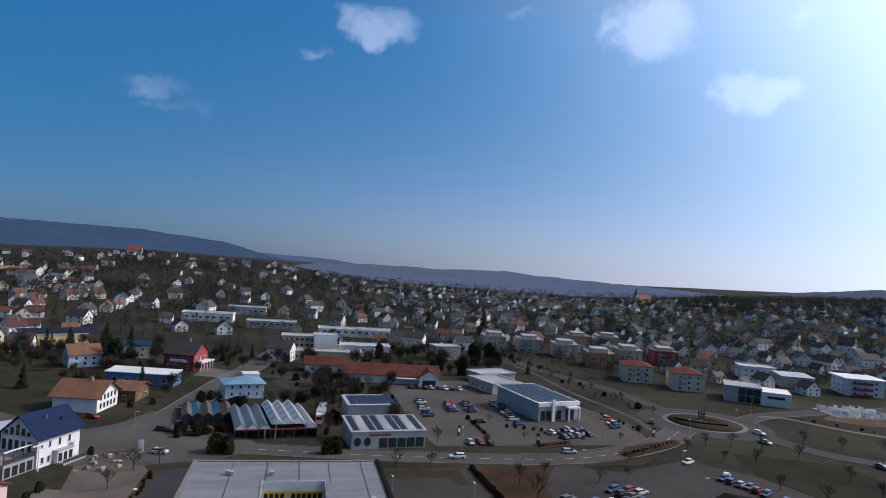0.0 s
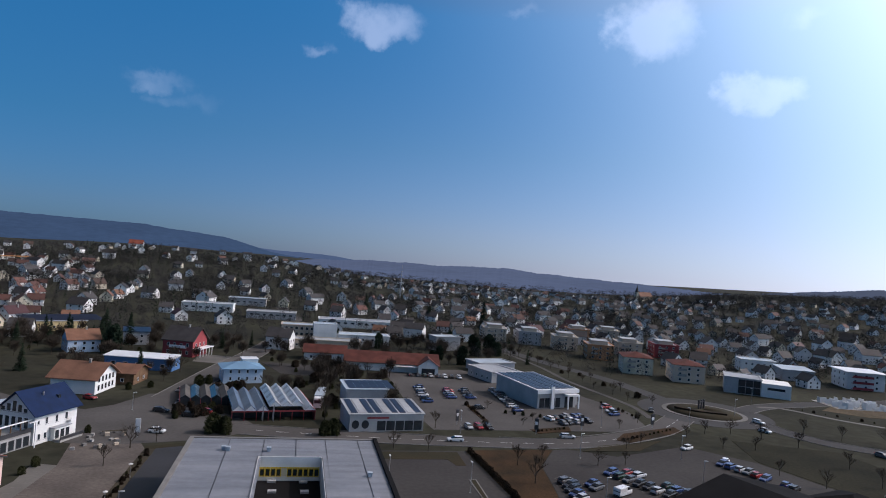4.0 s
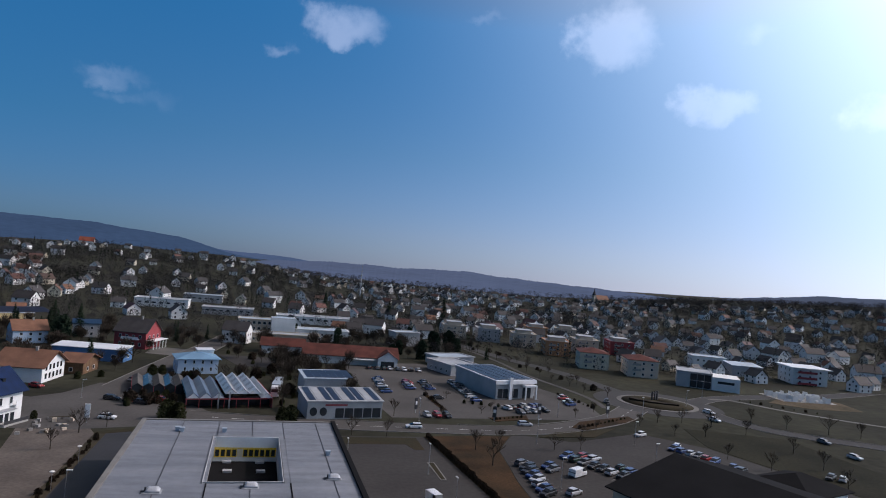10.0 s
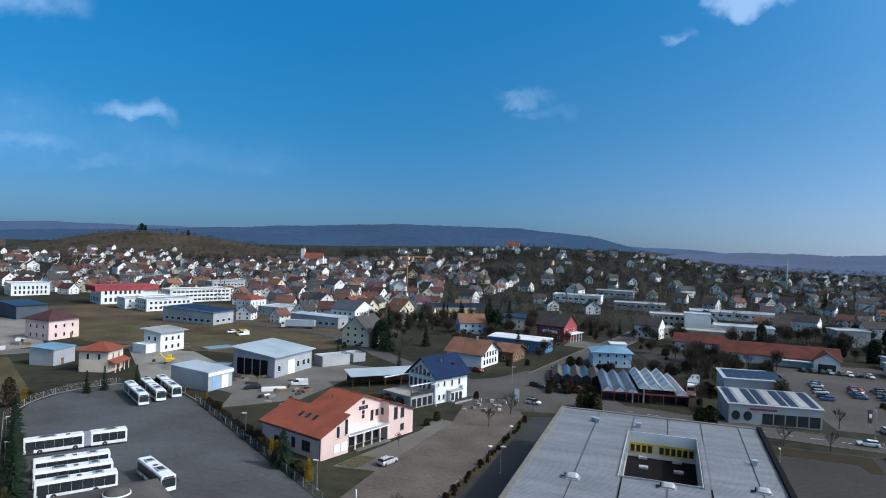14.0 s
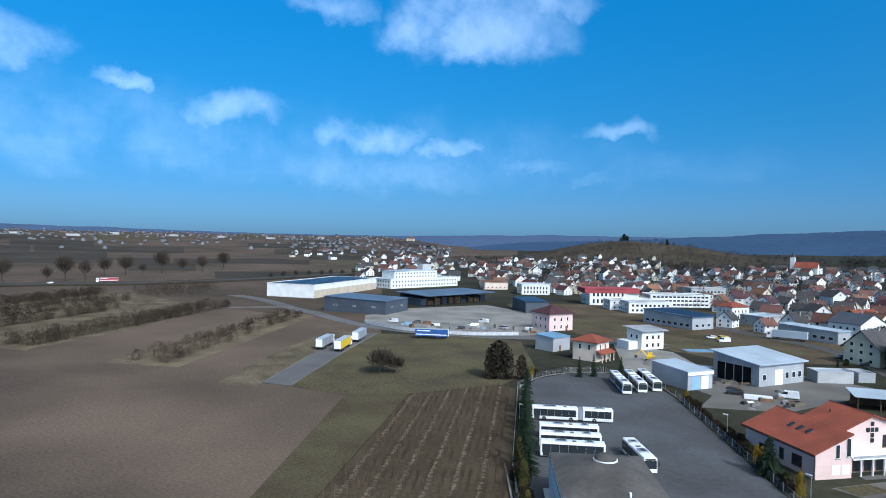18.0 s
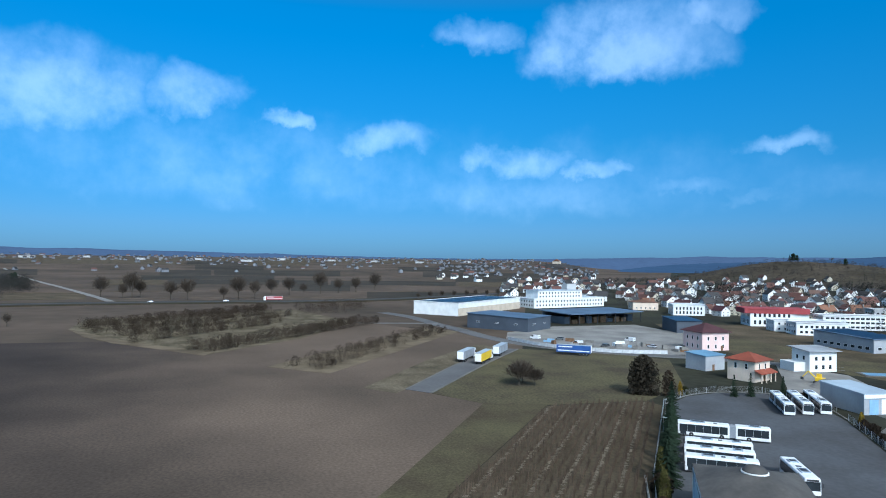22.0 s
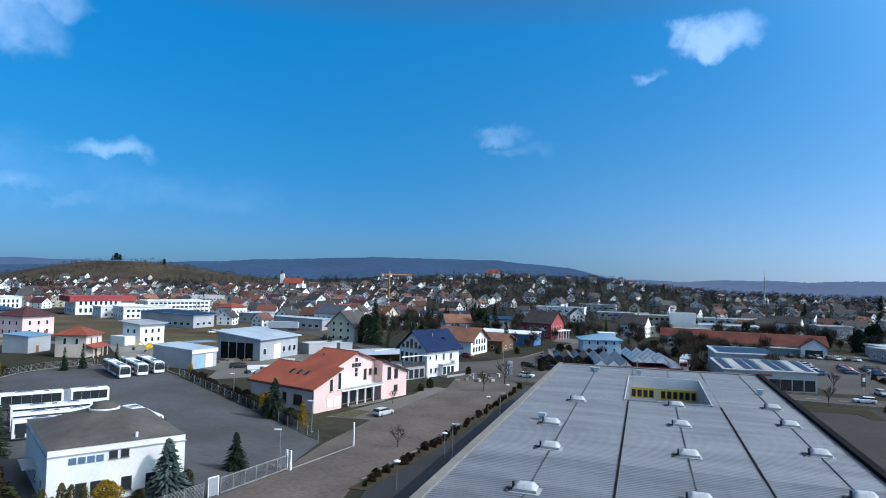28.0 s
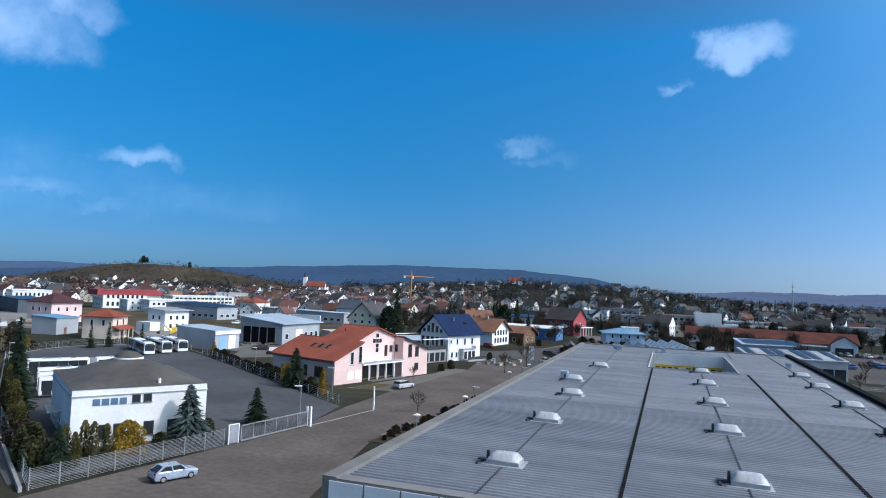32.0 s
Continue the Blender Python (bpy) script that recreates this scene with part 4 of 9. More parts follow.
def roof_slab(g, x0, x1, y0, y1, za, zb, t=0.22, slot=0):
    """A sloping slab: height za at y0, zb at y1."""
    g.add([(x0, y0, za), (x1, y0, za), (x1, y1, zb), (x0, y1, zb), (x0, y0, za + t), (x1, y0, za + t), (x1, y1, zb + t), (x0, y1, zb + t)],
          [(3, 2, 1, 0), (4, 5, 6, 7), (0, 1, 5, 4), (1, 2, 6, 5), (2, 3, 7, 6), (3, 0, 4, 7)], slot)


def building(name, x, y, rot, w, d, h, roof, rise, wall, roof_mat, label, category="house", group="", sides="frl", rows=(1.0,), ww=1.2, wh=1.3, gap=3.0, frame_mat="white_paint", over=0.5, chimney=False, door=None, pv=None, z=None, plinth=None, axis="x", skip=0.0, size=(1.0, 1.0)):
    """A building whose front edge runs from x, y along rot, and whose depth lies to the left of it. size: factors of plan and height."""
    if z is None:
        z = height(x, y)
    b = thing(name, x, y, z, rot, label, category, group)
    b.scale = (size[0], size[0], size[1])
    g = G()
    if roof == "gable" and axis == "x":
        g.add([], [])
        prof = [(0, -1.5), (d, -1.5), (d, h), (d / 2, h + rise), (0, h)]
        vs = [(xx, yy, zz) for xx in (0, w) for yy, zz in prof]
        g.add(vs, [(4, 3, 2, 1, 0), (5, 6, 7, 8, 9)] + [(i, (i + 1) % 5, 5 + (i + 1) % 5, 5 + i) for i in range(5)])
    elif roof == "gable":
        g.slab([(0, -1.5), (w, -1.5), (w, h), (w / 2, h + rise), (0, h)], 0, d)
    else:
        g.box((0, 0, -1.5), (w, d, h))
    part("wall", g, M[wall], b)
    if roof == "gable" and axis == "x":
        k = rise / (d / 2)
        for y0, y1 in ((-over, d / 2), (d + over, d / 2)):
            g = G()
            za, zb = h - k * over + 0.02, h + rise + 0.02
            vs = [(-over, y0, za), (w + over, y0, za), (w + over, y1, zb), (-over, y1, zb)]
            vs += [(p, q, r + 0.22) for p, q, r in vs]
            fs = [(3, 2, 1, 0), (4, 5, 6, 7), (0, 1, 5, 4), (1, 2, 6, 5), (2, 3, 7, 6), (3, 0, 4, 7)]
            g.add(vs, fs if y0 < y1 else [tuple(reversed(q)) for q in fs])
            part("roof", g, M[roof_mat], b)
    elif roof == "gable":
        k = rise / (w / 2)
        for x0, x1 in ((-over, w / 2), (w + over, w / 2)):
            g = G()
            za, zb = h - k * over + 0.02, h + rise + 0.02
            vs = [(x0, -over, za), (x0, d + over, za), (x1, d + over, zb), (x1, -over, zb)]
            vs += [(p, q, r + 0.22) for p, q, r in vs]
            fs = [(3, 2, 1, 0), (4, 5, 6, 7), (0, 1, 5, 4), (1, 2, 6, 5), (2, 3, 7, 6), (3, 0, 4, 7)]
            g.add(vs, [tuple(reversed(q)) for q in fs] if x0 < x1 else fs)
            part("roof", g, M[roof_mat], b)
    elif roof == "hip":
        g = G()
        o = over
        i = min(w, d) / 2
        r0, r1 = ((i, d / 2), (w - i, d / 2)) if w >= d else ((w / 2, i), (w / 2, d - i))
        vs = [(-o, -o, h - 0.1), (w + o, -o, h - 0.1), (w + o, d + o, h - 0.1), (-o, d + o, h - 0.1), (-o, -o, h + 0.1), (w + o, -o, h + 0.1), (w + o, d + o, h + 0.1), (-o, d + o, h + 0.1), (*r0, h + rise), (*r1, h + rise)]
        top = [(4, 5, 9, 8), (5, 6, 9), (6, 7, 8, 9), (7, 4, 8)] if w >= d else [(4, 5, 8), (5, 6, 9, 8), (6, 7, 9), (7, 4, 8, 9)]
        g.add(vs, [(3, 2, 1, 0), (0, 1, 5, 4), (1, 2, 6, 5), (2, 3, 7, 6), (3, 0, 4, 7)] + top)
        part("roof", g, M[roof_mat], b)
    elif roof == "mono":
        g = G()
        roof_slab(g, -over, w + over, -over, d + over, h + 0.02, h + rise + 0.02, 0.25)
        part("roof", g, M[roof_mat], b)
        g = G()
        g.add([(0, 0, h - 0.01), (w, 0, h - 0.01), (w, d, h - 0.01), (0, d, h - 0.01), (w, d, h + rise), (0, d, h + rise)], [(0, 1, 4, 5), (1, 2, 4), (0, 5, 3), (2, 3, 5, 4), (3, 2, 1, 0)])
        part("gable", g, M[wall], b)
    else:
        part("roof", G().box((0.25, 0.25, h - 0.3), (w - 0.25, d - 0.25, h + 0.06)), M[roof_mat], b)
        g = G()
        o = over
        for a, c in (((-o, -o, h), (w + o, 0.3, h + 0.4)), ((-o, d - 0.3, h), (w + o, d + o, h + 0.4)), ((-o, 0.3, h), (0.3, d - 0.3, h + 0.4)), ((w - 0.3, 0.3, h), (w + o, d - 0.3, h + 0.4))):
            g.box(a, c)
        part("parapet", g, M[plinth or wall], b)
    if rows:
        windows(b, w, d, sides, rows, ww, wh, gap, frame_mat, skip=skip, rng=random.Random(int(x * 7 + y)))
    if door:
        part("door", G().box((door - 0.55, -0.08, 0.0), (door + 0.55, 0.02, 2.1)).box((door + 0.35, -0.14, 1.0), (door + 0.42, -0.08, 1.15)), M["wood"], b)
    if chimney:
        g = G().box((w * 0.6, d * 0.44, h + rise * 0.3), (w * 0.6 + 0.7, d * 0.44 + 0.6, h + rise + 1.0)).box((w * 0.6 - 0.06, d * 0.44 - 0.06, h + rise + 1.0), (w * 0.6 + 0.76, d * 0.44 + 0.66, h + rise + 1.1))
        part("chimney", g, M["concrete"], b)
    if pv:
        pv_rows(b, w, d, h, rise, roof, *pv)
    return b


def pv_rows(b, w, d, h, rise, roof, n, x0, x1, mode):
    """Solar panels on a roof: whole strips that lie on it."""
    if mode == "front":
        k = rise / (d / 2) if roof == "gable" else rise / d
        run = (d / 2 if roof == "gable" else d) - 1.2
        for i in range(n):
            a, c = x0 + (x1 - x0) * i / n, x0 + (x1 - x0) * (i + 1) / n - 0.12
            g = G()
            roof_slab(g, a, c, 0.6, 0.6 + run, h + k * 0.6 + 0.26, h + k * (0.6 + run) + 0.26, 0.06)
            part("solar_panel", g, M["pv"], b)
    else:
        for i in range(n):
            y0 = 1.0 + (d - 2.0) * i / n
            y1 = y0 + (d - 2.0) / n * 0.62
            g = G()
            roof_slab(g, x0, x1, y0, y1, h + rise * (y0 / d if roof == "mono" else 0) + 0.32, h + rise * (y1 / d if roof == "mono" else 0) + 0.32 + 0.35, 0.06)
            part("solar_panel", g, M["pv"], b)


# The big hall with its ribbed roof: local x across, y along, from its near left corner.
HX, HY, HROT, HW, HL, HZ = -15.5, 34.0, -3.46, 38.8, 108.0, 8.4
hall = thing("factory_hall", HX, HY, 0, HROT, "long flat-roofed grey factory hall with ribbed sheet roof and courtyard", "hall")
CX0, CX1, CY0, CY1 = 14.5, 26.6, 69.2, 94.8  # the courtyard
part("wall", G().box((0, 0, -0.5), (0.35, HL, HZ - 0.35)), M["greywall"], hall)
part("wall", G().box((HW - 0.35, 0, -0.5), (HW, HL, HZ - 0.35)), M["greywall"], hall)
part("wall", G().box((0.35, 0, -0.5), (HW - 0.35, 0.35, HZ - 0.35)), M["greywall"], hall)
part("wall", G().box((0.35, HL - 0.35, -0.5), (HW - 0.35, HL, HZ - 0.35)), M["greywall"], hall)


def ribbed(g, x0, x1, y0, y1, z, pitch=0.5, hgt=0.085):
    """Roof sheet with ribs across."""
    n = int((y1 - y0) / pitch)
    hgt = hgt if y0 < 30 else hgt * 0.5
    ys = []
    for i in range(n):
        a = y0 + (y1 - y0) * i / n
        s = (y1 - y0) / n
        ys += [(a, 0), (a + s * 0.55, 0), (a + s * 0.65, hgt), (a + s * 0.9, hgt)]
    ys.append((y1, 0))
    k = len(g.v)
    for yy, zz in ys:
        g.v += [(x0, yy, z + zz), (x1, yy, z + zz)]
    for i in range(len(ys) - 1):
        a = k + 2 * i
        g.f.append((a, a + 1, a + 3, a + 2)), g.m.append(0)
    g.add([(x0, y0, z - 0.3), (x1, y0, z - 0.3), (x1, y1, z - 0.3), (x0, y1, z - 0.3)], [(3, 2, 1, 0)])


EDGE = [0.5, 7.95, 15.0, 21.6, 27.8, 34.8, HW - 0.5]
for a, c in zip(EDGE, EDGE[1:]):
    for y0, y1 in ((0.4, 33.0), (33.06, CY0 - 0.4), (CY0 - 0.4, CY1 + 0.3), (CY1 + 0.3, HL - 0.4)):
        if y0 == CY0 - 0.4:
            if a > 13 and c < 22:
                continue
            if a > 21 and c < 29:
                g = G()
                ribbed(g, CX1 + 0.3, c - 0.03, y0, y1, HZ)
                part("roof_sheet", g, M["roof_metal"], hall)
                continue
        g = G()
        ribbed(g, a + 0.03, c - 0.03, y0 + 0.02, y1 - 0.02, HZ)
        part("roof_sheet", g, M["roof_metal"], hall)
part("gutter", G().box((14.9, 0.4, HZ - 0.1), (15.1, CY0 - 0.5, HZ + 0.11)), M["slate"], hall, "black roof gutter")
part("gutter", G().box((27.7, 0.4, HZ - 0.1), (27.9, CY0 - 0.5, HZ + 0.11)), M["slate"], hall, "black roof gutter")
for e in (7.95, 21.6, 34.8):
    part("seam_cap", G().box((e - 0.05, 0.4, HZ - 0.1), (e + 0.05, (CY0 - 0.5 if e == 21.6 else HL - 0.4), HZ + 0.1)), M["dark_metal"], hall, "dark seam strip")
for e in (15.0, 27.8, 21.6):
    part("seam_cap", G().box((e - 0.05, CY1 + 0.3, HZ - 0.1), (e + 0.05, HL - 0.4, HZ + 0.1)), M["dark_metal"], hall, "dark seam strip")
for nm, a, c, mt in (("parapet", (-0.35, -0.35, HZ - 1.1), (0.5, HL + 0.35, HZ + 0.28), "kerb"), ("parapet", (HW - 0.5, -0.35, HZ - 1.1), (HW + 0.35, HL + 0.35, HZ + 0.45), "slate"), ("parapet", (0.5, -0.35, HZ - 1.1), (HW - 0.5, 0.4, HZ + 0.2), "kerb"), ("parapet", (0.5, HL - 0.4, HZ - 1.1), (HW - 0.5, HL + 0.35, HZ + 0.22), "kerb")):
    part(nm, G().box(a, c), M[mt], hall, "pale metal roof edge" if mt == "kerb" else "black roof edge")
for i in range(54):
    part("fascia_panel", G().box((-0.42, i * 2.0, HZ - 1.6), (-0.352, i * 2.0 + 1.94, HZ + 0.05)), M["kerb"], hall)
for i in range(18):
    part("fascia_panel", G().box((i * 2.12 + 0.1, -0.42, HZ - 1.6), (i * 2.12 + 2.1, -0.352, HZ + 0.05)), M["white_paint"], hall)
# courtyard walls, windows and floor
part("courtyard_floor", G().box((CX0 - 0.3, CY0 - 0.3, 3.4), (CX1 + 0.3, CY1 + 0.3, 3.9)), M["slate"], hall, "dark flat courtyard roof")
for a, c in (((CX0 - 0.14, CY0 - 0.4, 3.5), (CX0, CY1 + 0.3, HZ + 0.22)), ((CX1, CY0 - 0.4, 3.5), (CX1 + 0.14, CY1 + 0.3, HZ + 0.22)), ((CX0, CY0 - 0.14, 3.5), (CX1, CY0, HZ + 0.22)), ((CX0, CY1, 3.5), (CX1, CY1 + 0.14, HZ + 0.22))):
    part("courtyard_wall", G().box(a, c), M["greywall"] if a[1] < CY1 else M["white"], hall)
for i in range(11):
    x0 = CX0 + 0.35 + i * 1.05
    if i == 4:
        part("wall_panel", G().box((x0, CY1 - 0.06, 4.8), (x0 + 0.95, CY1 - 0.004, 6.4)), M["cream"], hall)
        continue
    if i < 2:
        part("wall_panel", G().box((x0, CY1 - 0.06, 4.8), (x0 + 0.95, CY1 - 0.004, 6.4)), M["cream"], hall)
    wnd = part("window", G().box((x0, CY1 - 0.12, 4.75), (x0 + 1.0, CY1 - 0.004, 4.9)).box((x0, CY1 - 0.12, 6.2), (x0 + 1.0, CY1 - 0.004, 6.35)).box((x0, CY1 - 0.12, 4.9), (x0 + 0.14, CY1 - 0.004, 6.2)).box((x0 + 0.86, CY1 - 0.12, 4.9), (x0 + 1.0, CY1 - 0.004, 6.2)), M["yellow_paint"], hall, "yellow-framed window")
    part("pane", G().box((x0 + 0.14, CY1 - 0.07, 4.9), (x0 + 0.86, CY1 - 0.03, 6.2)), M["glass"], wnd)
part("window_band", G().box((CX0 + 0.2, CY1 - 0.1, 6.4), (CX1 - 0.2, CY1 - 0.004, 6.58)), M["yellow_paint"], hall, "yellow trim band")
for i, (x, y) in enumerate(((16.8, 88.0), (16.5, 93.6), (22.6, 93.4), (22.8, 87.8))):
    part("courtyard_skylight", G().box((x, y, 3.88), (x + 1.6, y + 1.1, 4.25)), M["dome"], hall)


def skylight(x, y, size):
    """A domed roof light on a kerb, with its opener."""
    if "skylight" not in SHARED:
        g = G()
        g.box((-1.05, -0.75, 0), (1.05, 0.75, 0.32))
        g.box((-1.3, -1.0, 0.0), (1.3, 1.0, 0.08))
        d = G()
        rows = []
        for j in range(7):
            for i in range(9):
                u, v = -1 + 2 * i / 8, -1 + 2 * j / 6
                z = 0.34 + 0.4 * (1 - u ** 8) * (1 - v ** 8)
                d.v.append((u * 1.0, v * 0.7, z))
        for j in range(6):
            for i in range(8):
                a = j * 9 + i
                d.f.append((a, a + 1, a + 10, a + 9)), d.m.append(0)
        d.box((-1.03, -0.73, 0.3), (1.03, 0.73, 0.36))
        o = G().box((-1.75, -0.2, 0.06), (-1.05, 0.2, 0.2)).box((-1.7, -0.9, 0.0), (-1.55, 0.5, 0.14)).box((-1.2, -0.12, 0.2), (-1.02, 0.12, 0.75))
        SHARED["skylight"] = (g.mesh("kerb", M["roof_grey"]), d.mesh("dome", M["dome"], True), o.mesh("opener", M["dark_metal"]))
    kerb_me, dome_me, opener_me = SHARED["skylight"]
    s = thing("roof_skylight", 0, 0, 0, 0, "milky acrylic skylight dome on a sheet metal kerb", "skylight", "skylights on the hall roof")
    s.matrix_basis = pose(HX, HY, 0, 0, 0, HROT) @ pose(x, y, HZ + 0.03)
    s.scale = (size, size, size)
    part("kerb", kerb_me, None, s), part("dome", dome_me, None, s, "milky dome"), part("opener", opener_me, None, s, "dark metal opener")


for x, ys in ((7.9, (7.4, 21.8, 36.5, 65.4)), (6.4, (48.2,)), (21.7, (9.4, 24.3, 38.8, 53.6, 67.2)), (34.9, (15.0, 30.0, 44.6, 59.2, 71.0))):
    for y in ys:
        skylight(x, y, 0.96)
vent = G().box((-0.35, -0.35, 0), (0.35, 0.35, 0.5)).box((-0.45, -0.45, 0.5), (0.45, 0.45, 0.85)).mesh("roof_vent", M["roof_white"])
for x, y in ((4.9, 50.5), (7.4, 99.5), (8.3, 99.0), (35.2, 84.0), (16.2, 99.0)):
    v = tagged(new("roof_vent", vent), "small white roof ventilator on the hall", "vent", "roof vents")
    v.matrix_basis = pose(HX, HY, 0, 0, 0, HROT) @ pose(x, y, HZ + 0.02)

# ---- bus depot office ----
depot = thing("depot_office", -58.0, 58.4, 0, 52.5, "white bus depot office with low domed grey roof", "office building")
depot.scale = (0.93, 0.93, 1.06)
DW, DD, DH = 15.5, 20.0, 6.0
for a, c in (((0, 0, -0.5), (DW, 0.3, DH)), ((0, DD - 0.3, -0.5), (DW, DD, DH)), ((0, 0.3, -0.5), (0.3, DD - 0.3, DH)), ((DW - 0.3, 0.3, -0.5), (DW, DD - 0.3, DH))):
    part("wall", G().box(a, c), M["white"], depot)
part("cornice", G().box((-0.12, -0.12, DH - 0.72), (DW + 0.12, DD + 0.12, DH - 0.62)), M["roof_grey"], depot, "thin grey line under the roof edge")
g = G()
NX = 20
for j in range(NX + 1):
    for i in range(NX + 1):
        u, v = -1 + 2 * i / NX, -1 + 2 * j / NX
        e = max(abs(u), abs(v))
        r = math.hypot(u, v)
        z = DH + 0.03 + 2.45 * (1 - (0.45 * e + 0.55 * min(1, r)) ** 1.25)
        g.v.append((DW / 2 + u * (DW / 2 + 0.06), DD / 2 + v * (DD / 2 + 0.06), max(z, DH + 0.03)))
for j in range(NX):
    for i in range(NX):
        a = j * (NX + 1) + i
        g.f.append((a, a + 1, a + NX + 2, a + NX + 1)), g.m.append(0)
part("roof", g, M["bitumen"], depot, "stained grey felt roof", smooth=True)
part("roof_light", G().lathe([(1.75, 7.8), (1.75, 8.4), (1.6, 8.55), (1.2, 8.85), (0.7, 9.0), (0.1, 9.05)], 24, 0, pose(DW / 2, DD / 2, 0)), M["bitumen"], depot, "round roof light", smooth=True)
part("roof_light_rim", G().lathe([(1.9, 7.7), (1.9, 8.3), (1.76, 8.32), (1.76, 7.7)], 24, 0, pose(DW / 2, DD / 2, 0)), M["white"], depot, "white ring")
part("vent_pipe", G().tube((DW * 0.63, 0.9, DH), (DW * 0.63, 0.9, DH + 0.75), 0.2), M["white_paint"], depot)


def near_window(parent, x, z, w, h, y=0.0, frame_mat="white_paint", rot=0.0):
    """A window with a frame of its own and a pane in it, on a wall that faces -y."""
    t = 0.09
    g = ring(w, h, t, -0.07, 0.02)
    fr = part("window", g, M[frame_mat], parent, at=pose(x, y, z, 0, 0, rot))
    part("pane", G().box((-w / 2 + t, -0.03, t), (w / 2 - t, 0.015, h - t)), M["glass"], fr)
    part("sill", G().box((-w / 2 - 0.08, -0.16, -0.07), (w / 2 + 0.08, 0.02, -0.005)), M["kerb"], fr)
    return fr


for x in (7.0, 8.3):
    near_window(depot, x, 4.4, 0.95, 0.85, frame_mat="dark_metal")
for x in (3.6, 5.2, 8.6, 11.4):
    near_window(depot, x, 0.8, 1.2, 1.5, frame_mat="dark_metal")
for y in (4, 9, 14):
    near_window(depot, 0, 1.2, 1.4, 1.2, y=y, rot=-90)
part("canopy", G().box((-1.6, 8, 2.6), (0, 13, 2.8)), M["roof_grey"], depot)
for i in range(4):  # the company's lettering as plain bars
    x0 = 2.2 + i * 0.98
    part("sign_bar", G().box((x0, -0.09, 4.32), (x0 + 0.78, -0.005, 5.0)), M["sign_blue"], depot, "plain blue-grey bar of a company sign")

# ---- pink community house with red roof ----
ch = thing("community_house", -52.9, 113.6, 0, 68.0, "pink community house with red tiled roof and cross window", "church house")
ch.scale = (0.97, 0.97, 1.04)


def slope(x):
    return 4.4 + (x / 14.0) * 5.4 if x < 14 else 9.8 - (x - 14) / 14.4 * 4.6


part("wall", G().slab([(0, -0.5), (7.6, -0.5), (7.6, slope(7.6)), (0, slope(0))], 0, 19), M["pink"], ch)
BACK = 12.4  # where the tall front part ends
part("wall", G().slab([(7.6, -0.5), (20, -0.5), (20, slope(20)), (14, slope(14)), (7.6, slope(7.6))], 2.4, BACK - 0.3), M["pink"], ch)
part("wall", G().slab([(20, -0.5), (28.4, -0.5), (28.4, slope(28.4)), (20, slope(20))], 0, BACK - 0.3), M["pink"], ch)
part("wall", G().slab([(7.61, -0.5), (15, -0.5), (15, 4.4), (7.61, slope(7.6))], BACK - 0.3, 19), M["pink"], ch)


def roof_piece(x0, x1, y0, y1, t=0.24):
    """A strip of roof; its tile courses are ribs along the slope's width."""
    g = G()
    z0, z1 = slope(max(0, x0)), slope(x1)
    if x0 < 0:
        z0 -= 0.386 * -x0
    za, zb = z0 + 0.03, z1 + 0.03
    n = int((y1 - y0) / 0.36)
    ys = []
    for i in range(n):
        a, s = y0 + (y1 - y0) * i / n, (y1 - y0) / n
        ys += [(a, 0), (a + s * 0.3, 0.055), (a + s * 0.7, 0.055)]
    ys.append((y1, 0))
    for yy, h in ys:
        g.v += [(x0, yy, za + t + h), (x1, yy, zb + t + h)]
    m = len(ys)
    for i in range(m - 1):
        g.f.append((2 * i, 2 * i + 1, 2 * i + 3, 2 * i + 2)), g.m.append(0)
    k = len(g.v)
    g.v += [(x0, y0, za), (x1, y0, zb), (x1, y1, zb), (x0, y1, za)]
    for q in ((k + 3, k + 2, k + 1, k), (k, k + 1, 1, 0), (k + 2, k + 3, 2 * m - 2, 2 * m - 1), tuple([k + 1, k + 2] + [2 * i + 1 for i in range(m - 1, -1, -1)]), tuple([k + 3, k] + [2 * i for i in range(m)])):
        g.f.append(q), g.m.append(0)
    return part("roof", g, M["tile_red"], ch)


roof_piece(-0.7, 7.6, -0.4, 19.6)
roof_piece(7.6, 14.0, 1.8, BACK)
roof_piece(14.0, 20.0, 1.8, BACK)
roof_piece(20.0, 28.9, -0.5, BACK)
g = G()
k = (slope(7.6) - 4.4) / 7.4
vs = [(7.6, BACK, slope(7.6) + 0.03), (15.6, BACK, 4.43 - k * 0.6), (15.6, 19.6, 4.43 - k * 0.6), (7.6, 19.6, slope(7.6) + 0.03)]
vs += [(p, q, r + 0.24) for p, q, r in vs]
g.add(vs, [(3, 2, 1, 0), (4, 5, 6, 7), (0, 1, 5, 4), (1, 2, 6, 5), (2, 3, 7, 6), (3, 0, 4, 7)])
part("roof", g, M["tile_red"], ch)
part("ridge_cap", G().tube((14, 1.7, slope(14) + 0.24), (14, BACK + 0.1, slope(14) + 0.24), 0.16, n=8), M["tile_red"], ch)
part("ridge_cap", G().tube((7.6, BACK, slope(7.6) + 0.24), (7.6, 19.7, slope(7.6) + 0.24), 0.16, n=8), M["tile_red"], ch)
